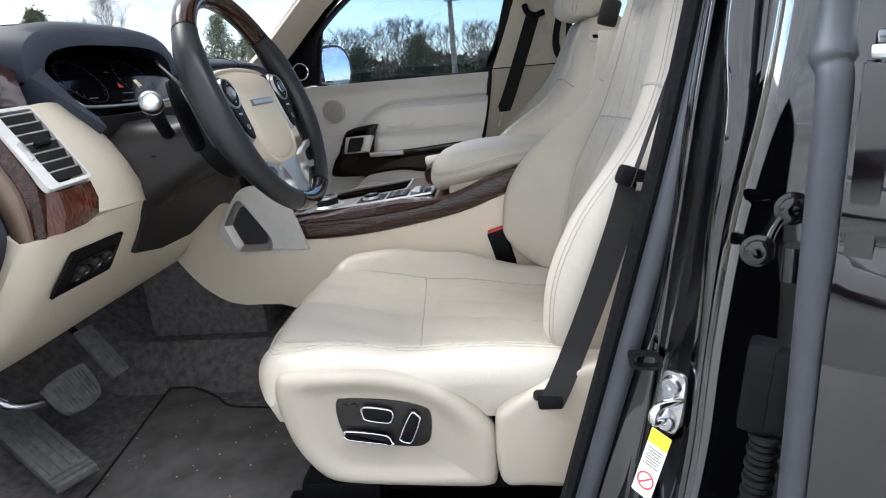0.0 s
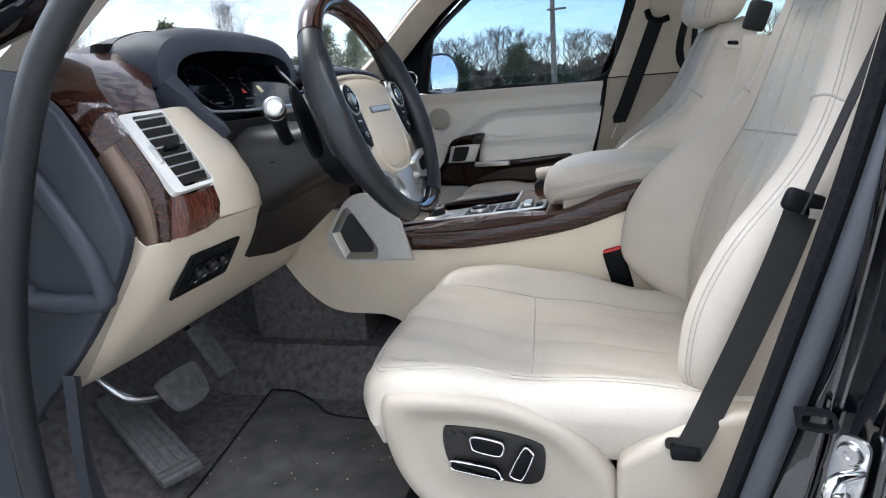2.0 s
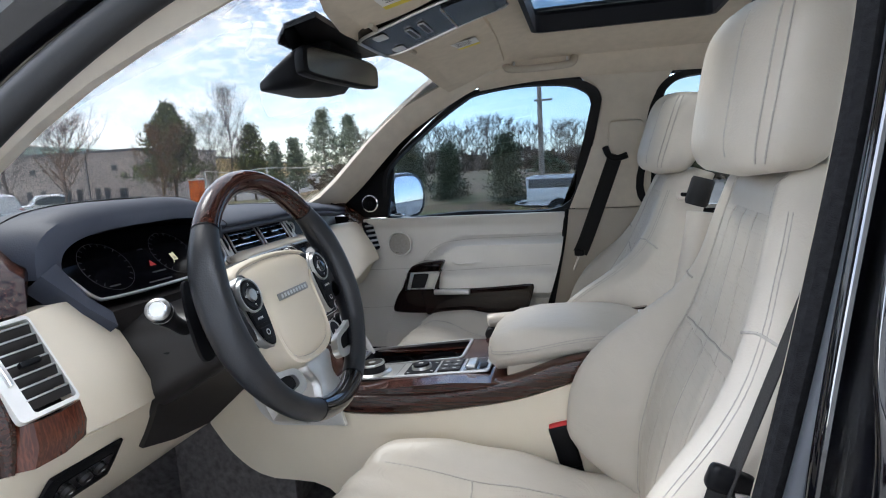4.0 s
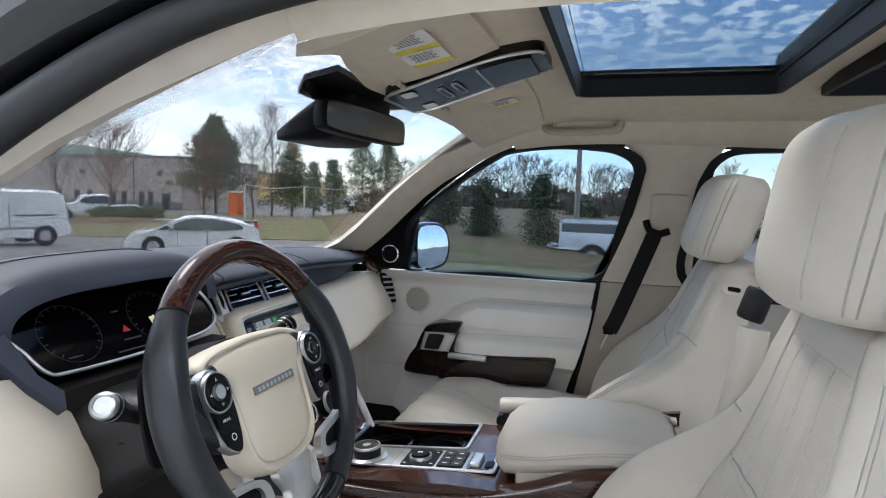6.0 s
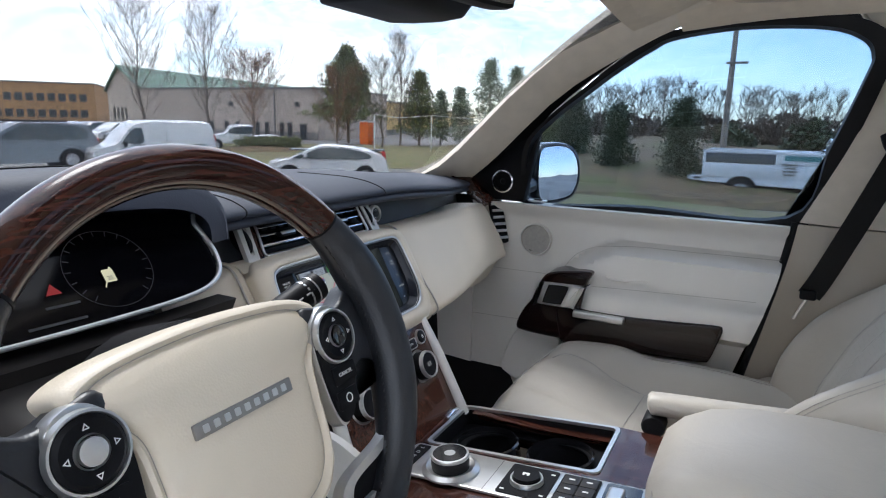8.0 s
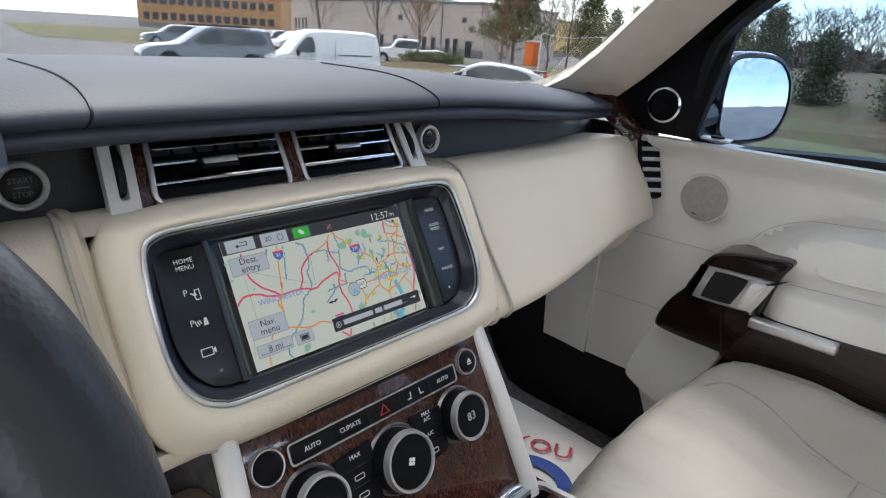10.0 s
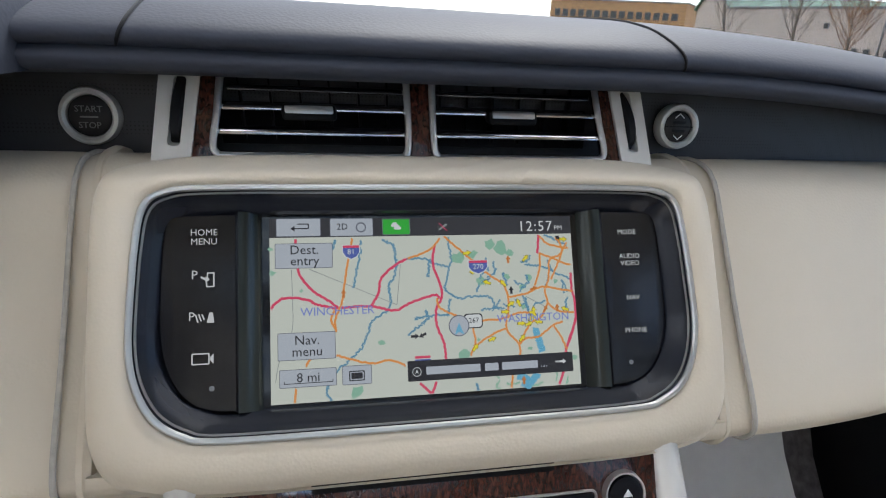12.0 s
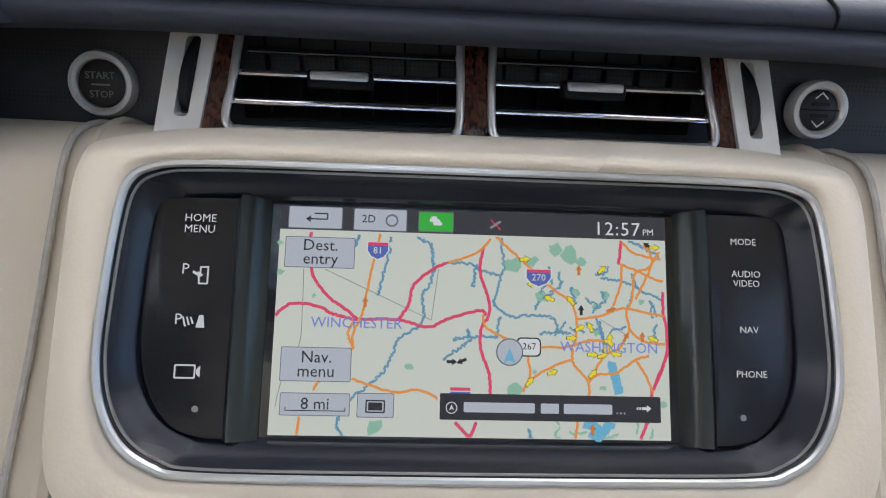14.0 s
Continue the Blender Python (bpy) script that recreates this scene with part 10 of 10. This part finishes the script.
# ---- parked vehicles ----
paint_white = mat("white_car_paint", (0.74, 0.75, 0.75), 0.25, vary=0.02, coat=0.8)
paint_grey = mat("grey_car_paint", (0.16, 0.165, 0.175), 0.28, metal=0.5, vary=0.03, coat=0.8)
paint_red = mat("red_car_paint", (0.45, 0.03, 0.03), 0.28, vary=0.03, coat=0.8)
car_glass = mat("dark_car_glass", (0.060, 0.076, 0.078), 0.08, vary=0.3, scale=1.5)
lens_red = mat("red_tail_lens", (0.45, 0.02, 0.02), 0.2, vary=0)
tyre_mat = mat("tyre_rubber", (0.02, 0.02, 0.02), 0.85, vary=0.2)
alloy = mat("alloy_rim", (0.52, 0.52, 0.53), 0.38, metal=0.25, vary=0.12, scale=12)


def vehicle(name, label, az, d, heading, side, glass_line, width, paint, wheels, wr=0.33, extra=None):
    """side: outline (forward, up); glass_line: window outlines; heading: degrees of its front from +x."""
    x, y = spot(az, d)
    v = thing(name, label, "car" if name != "truck" else "truck", "parked vehicles")
    z = ground_z(x, y)
    m = Matrix.Translation((x, y, z)) @ pose(0, 0, 0, 0, 0, heading)
    o = soft_outline(side, 90)
    zt = max(q[1] for q in o)
    secs = []
    for k in range(11):
        t = -1 + 2 * k / 10
        shrink = 1 - 0.05 * abs(t) ** 4
        secs.append([Vector((p * (1 - 0.02 * abs(t) ** 4), t * width / 2 * (1 - 0.16 * smooth01(0.55 * zt, zt, h)), h * shrink if h > 0.5 else h)) for p, h in o])
    body = part("body", moved(loft(secs), m), paint, v)
    for gl in glass_line:
        for s in (-1, 1):
            secs = [[Vector((p, s * (width / 2 * (1 - 0.16 * smooth01(0.55 * zt, zt, h)) + e), h)) for p, h in soft_outline(gl, 28)] for e in (-0.05, 0.012)]
            part("side_window", moved(loft(secs), m), car_glass, v, "dark side glass")
    for p in wheels:
        for s in (-1, 1):
            wm_ = m @ Matrix.Translation((p, s * (width / 2 - 0.062), wr)) @ pose(0, 0, 0, 90 * -s, 0, 0)
            w = part("wheel", moved(turned([(wr * 0.62, -0.10), (wr * 0.95, -0.10), (wr, -0.06), (wr, 0.08), (wr * 0.95, 0.105), (wr * 0.66, 0.105), (wr * 0.62, 0.06)], 28), wm_), tyre_mat, v, "black tyre")
            part("rim", moved(turned([(wr * 0.64, 0.05), (wr * 0.60, 0.085), (wr * 0.2, 0.07), (0, 0.09)], 20), wm_), alloy, w, "alloy rim")
            part("arch", moved(turned([(wr * 1.15, -0.02), (wr * 1.15, 0.095), (wr * 1.02, 0.098), (wr * 1.02, -0.02)], 28), wm_), black_soft, body)
    if extra:
        extra(v, m)
    return v


def block(v, m, name, sx, sy, sz, x, y, z, material, bev=0.03, lab=""):
    part(name, moved(at(box(sx, sy, sz, bev), x, y, z), m), material, v, lab)


def van_extra(v, m):
    for s in (-1, 1):
        block(v, m, "tail_lamp", 0.10, 0.10, 0.55, -2.24, s * 0.80, 1.15, lens_red, 0.02, "red tail lamp")
        block(v, m, "rear_window", 0.04, 0.62, 0.60, -2.285, s * 0.36, 1.42, car_glass, 0.02, "dark rear door glass")
        block(v, m, "door_line", 0.012, 0.03, 1.0, 0.62, s * 0.895, 0.95, black_soft, 0)
        block(v, m, "door_line", 0.012, 0.03, 1.2, -0.35, s * 0.89, 1.0, black_soft, 0)
        block(v, m, "door_handle", 0.16, 0.04, 0.04, 0.45, s * 0.90, 1.05, black_soft, 0.01)
        block(v, m, "slide_rail", 1.4, 0.03, 0.04, -1.2, s * 0.895, 1.08, black_soft, 0.01)
        block(v, m, "side_moulding", 2.3, 0.03, 0.07, -0.05, s * 0.90, 0.62, roof_grey, 0.01, "grey side moulding")
        block(v, m, "wing_mirror", 0.12, 0.18, 0.20, 1.15, s * 1.0, 1.12, black_soft, 0.04)
        block(v, m, "headlamp", 0.16, 0.30, 0.22, 2.10, s * 0.66, 0.88, alloy, 0.04)
    block(v, m, "bumper", 0.14, 1.7, 0.26, 2.25, 0, 0.42, black_soft, 0.05, "black bumper")
    block(v, m, "bumper", 0.14, 1.7, 0.24, -2.30, 0, 0.45, paint_white, 0.05)
    block(v, m, "plate", 0.02, 0.32, 0.16, -2.31, 0.1, 0.85, roof_grey, 0.01)


HT = lambda az: math.degrees(math.atan2(-math.cos(radians(az)), -math.sin(radians(az))))
vehicle("van", "white panel van parked in the lot", 35.9, 26.3, HT(36) + 19, [(-2.28, 0.32), (-2.30, 1.0), (-2.24, 1.75), (-2.05, 1.96), (-1.2, 2.0), (0.2, 2.0), (0.75, 1.90), (1.15, 1.52), (1.45, 1.18), (1.9, 1.05), (2.22, 0.92), (2.30, 0.6), (2.25, 0.30), (0, 0.28)],
        [[(0.50, 1.18), (0.50, 1.62), (0.62, 1.70), (0.85, 1.62), (1.22, 1.20), (1.1, 1.15)]], 1.79, paint_white, (1.42, -1.48), 0.33, van_extra)


def hatch_extra(v, m):
    for s in (-1, 1):
        block(v, m, "tail_lamp", 0.14, 0.16, 0.42, -2.06, s * 0.72, 0.90, lens_red, 0.05, "pale red tail lamp")
        block(v, m, "wing_mirror", 0.14, 0.18, 0.12, 0.72, s * 0.93, 0.98, paint_white, 0.04)
        block(v, m, "door_line", 0.012, 0.03, 0.7, 0.55, s * 0.862, 0.66, black_soft, 0)
        block(v, m, "door_line", 0.012, 0.03, 0.7, -0.42, s * 0.862, 0.66, black_soft, 0)
        block(v, m, "door_handle", 0.14, 0.03, 0.03, 0.0, s * 0.865, 0.86, paint_white, 0.01)
        block(v, m, "headlamp", 0.34, 0.26, 0.14, 1.86, s * 0.58, 0.72, alloy, 0.05)
    block(v, m, "rear_window", 0.50, 1.05, 0.05, -1.86, 0, 1.18, car_glass, 0.02, "dark rear glass")
    block(v, m, "windscreen", 0.75, 1.10, 0.04, 0.98, 0, 1.17, car_glass, 0.02)


vehicle("car", "white hatchback parked on the lot", 50.9, 23.0, HT(51) - 4, [(-2.12, 0.3), (-2.20, 0.577), (-2.14, 0.949), (-1.9, 1.1), (-1.2, 1.28), (-0.4, 1.38), (0.25, 1.36), (0.9, 1.12), (1.35, 0.893), (1.85, 0.781), (2.18, 0.614), (2.22, 0.4), (2.1, 0.26), (0, 0.22)],
        [[(-1.55, 0.911), (-1.40, 1.1), (-0.9, 1.21), (-0.44, 1.25), (-0.44, 0.893)], [(-0.38, 0.893), (-0.38, 1.25), (0.15, 1.25), (0.55, 1.12), (0.80, 0.911)], [(0.86, 0.893), (0.86, 1.02), (1.15, 0.893)]], 1.74, paint_white, (1.30, -1.38), 0.31, hatch_extra)


def suv_extra(v, m):
    for s in (-1, 1):
        block(v, m, "tail_lamp", 0.16, 0.34, 0.18, -2.34, s * 0.68, 1.02, lens_red, 0.04, "red tail lamp")
        block(v, m, "roof_rail", 2.0, 0.05, 0.06, -0.5, s * 0.66, 1.70, black_soft, 0.02)
        block(v, m, "wing_mirror", 0.14, 0.18, 0.16, 0.85, s * 1.0, 1.10, paint_grey, 0.04)
    block(v, m, "rear_window", 0.10, 1.20, 0.38, -2.24, 0, 1.38, car_glass, 0.03, "dark rear glass")
    block(v, m, "bumper", 0.14, 1.7, 0.22, -2.42, 0, 0.58, alloy, 0.05)
    block(v, m, "plate", 0.02, 0.32, 0.16, -2.43, 0, 0.86, roof_grey, 0.01)


SUVS = [(-2.38, 0.36), (-2.45, 0.8), (-2.35, 1.2), (-2.15, 1.58), (-1.9, 1.68), (-0.6, 1.70), (0.1, 1.66), (0.75, 1.28), (1.1, 1.08), (1.9, 0.98), (2.36, 0.8), (2.42, 0.5), (2.3, 0.32), (0, 0.28)]
SUVG = [[(-2.0, 1.12), (-1.95, 1.45), (-1.4, 1.52), (-1.36, 1.10)], [(-1.28, 1.10), (-1.30, 1.53), (-0.5, 1.55), (-0.46, 1.10)], [(-0.38, 1.10), (-0.40, 1.55), (0.05, 1.50), (0.55, 1.12)]]
vehicle("car", "grey estate car parked beside the van", 26.6, 26, HT(28) + 14, SUVS, SUVG, 1.85, paint_grey, (1.45, -1.45), 0.36, suv_extra)
vehicle("car", "white pickup parked by the office building", 43.1, 48, HT(43) + 8, [(-2.7, 0.5), (-2.72, 1.1), (-1.0, 1.12), (-0.95, 1.75), (-0.2, 1.82), (0.6, 1.76), (1.1, 1.22), (2.5, 1.10), (2.6, 0.6), (0, 0.5)], [[(-0.85, 1.2), (-0.85, 1.62), (0.35, 1.62), (0.75, 1.22)]], 1.9, paint_white, (1.7, -1.7), 0.38)
for k, (az, d, pnt) in enumerate(((29.6, 66, paint_white), (31.4, 64, paint_grey), (33.2, 62, paint_white), (35.0, 60, paint_grey), (27.6, 68, paint_red), (25.6, 66, paint_white), (23.6, 60, paint_grey))):
    vehicle("car", "distant parked car in the row before the buildings", az, d, HT(az) + 60 - 8 * k, SUVS, SUVG, 1.82, pnt, (1.45, -1.45), 0.35)


def truck_extra(v, m):
    for s in (-1, 1):
        block(v, m, "side_box", 3.3, 0.40, 0.44, -1.2, s * 0.82, 1.06, paint_white, 0.015, "white tool box side")
        block(v, m, "bed_rail", 3.36, 0.08, 0.07, -1.2, s * 1.0, 1.64, paint_white, 0.02)
        block(v, m, "open_bin", 2.0, 0.34, 0.30, -1.8, s * 0.80, 1.44, paint_grey, 0.01, "dark open bin")
        block(v, m, "side_box", 1.28, 0.40, 0.36, -0.18, s * 0.82, 1.46, paint_white, 0.015, "white upper tool box")
        block(v, m, "rear_post", 0.09, 0.42, 0.40, -2.82, s * 0.82, 1.46, paint_white, 0.02)
        block(v, m, "sign_panel", 0.95, 0.02, 0.15, -0.12, s * 1.03, 1.50, sign_teal, 0.0, "teal sign strip")
        for k, w in enumerate((0.42, 0.32, 0.38, 0.30)):
            block(v, m, "lettering_bar", w, 0.02, 0.05, -0.42, s * 1.04, 1.30 - 0.10 * k, stone_band, 0)
        for x in (-2.2, -1.2):
            block(v, m, "latch", 0.10, 0.04, 0.10, x, s * 1.03, 1.06, alloy, 0.01)
    block(v, m, "tailgate", 0.06, 1.3, 0.62, -2.84, 0, 1.25, paint_white, 0.01)
    block(v, m, "bed_floor", 3.3, 1.3, 0.12, -1.2, 0, 0.90, paint_grey, 0.01)
    block(v, m, "step_bumper", 0.30, 2.0, 0.14, -2.98, 0, 0.78, paint_white, 0.03)
    block(v, m, "headboard", 0.06, 1.9, 0.8, 0.46, 0, 1.35, paint_grey, 0.01)


sign_teal = mat("teal_sign", (0.10, 0.26, 0.26), 0.4, vary=0.1)
vehicle("truck", "white service truck with tool boxes, parked on the verge", 92.45, 22, 0, [(0.55, 0.75), (0.55, 1.95), (0.75, 2.1), (1.7, 2.1), (2.1, 1.55), (2.9, 1.35), (3.0, 0.7), (2.2, 0.6), (-2.8, 0.72), (-2.8, 0.88), (0.5, 0.9)], [[(0.85, 1.45), (0.85, 1.95), (1.55, 1.95), (1.95, 1.5)]], 2.0, paint_white, (2.1, -1.7), 0.42, truck_extra)
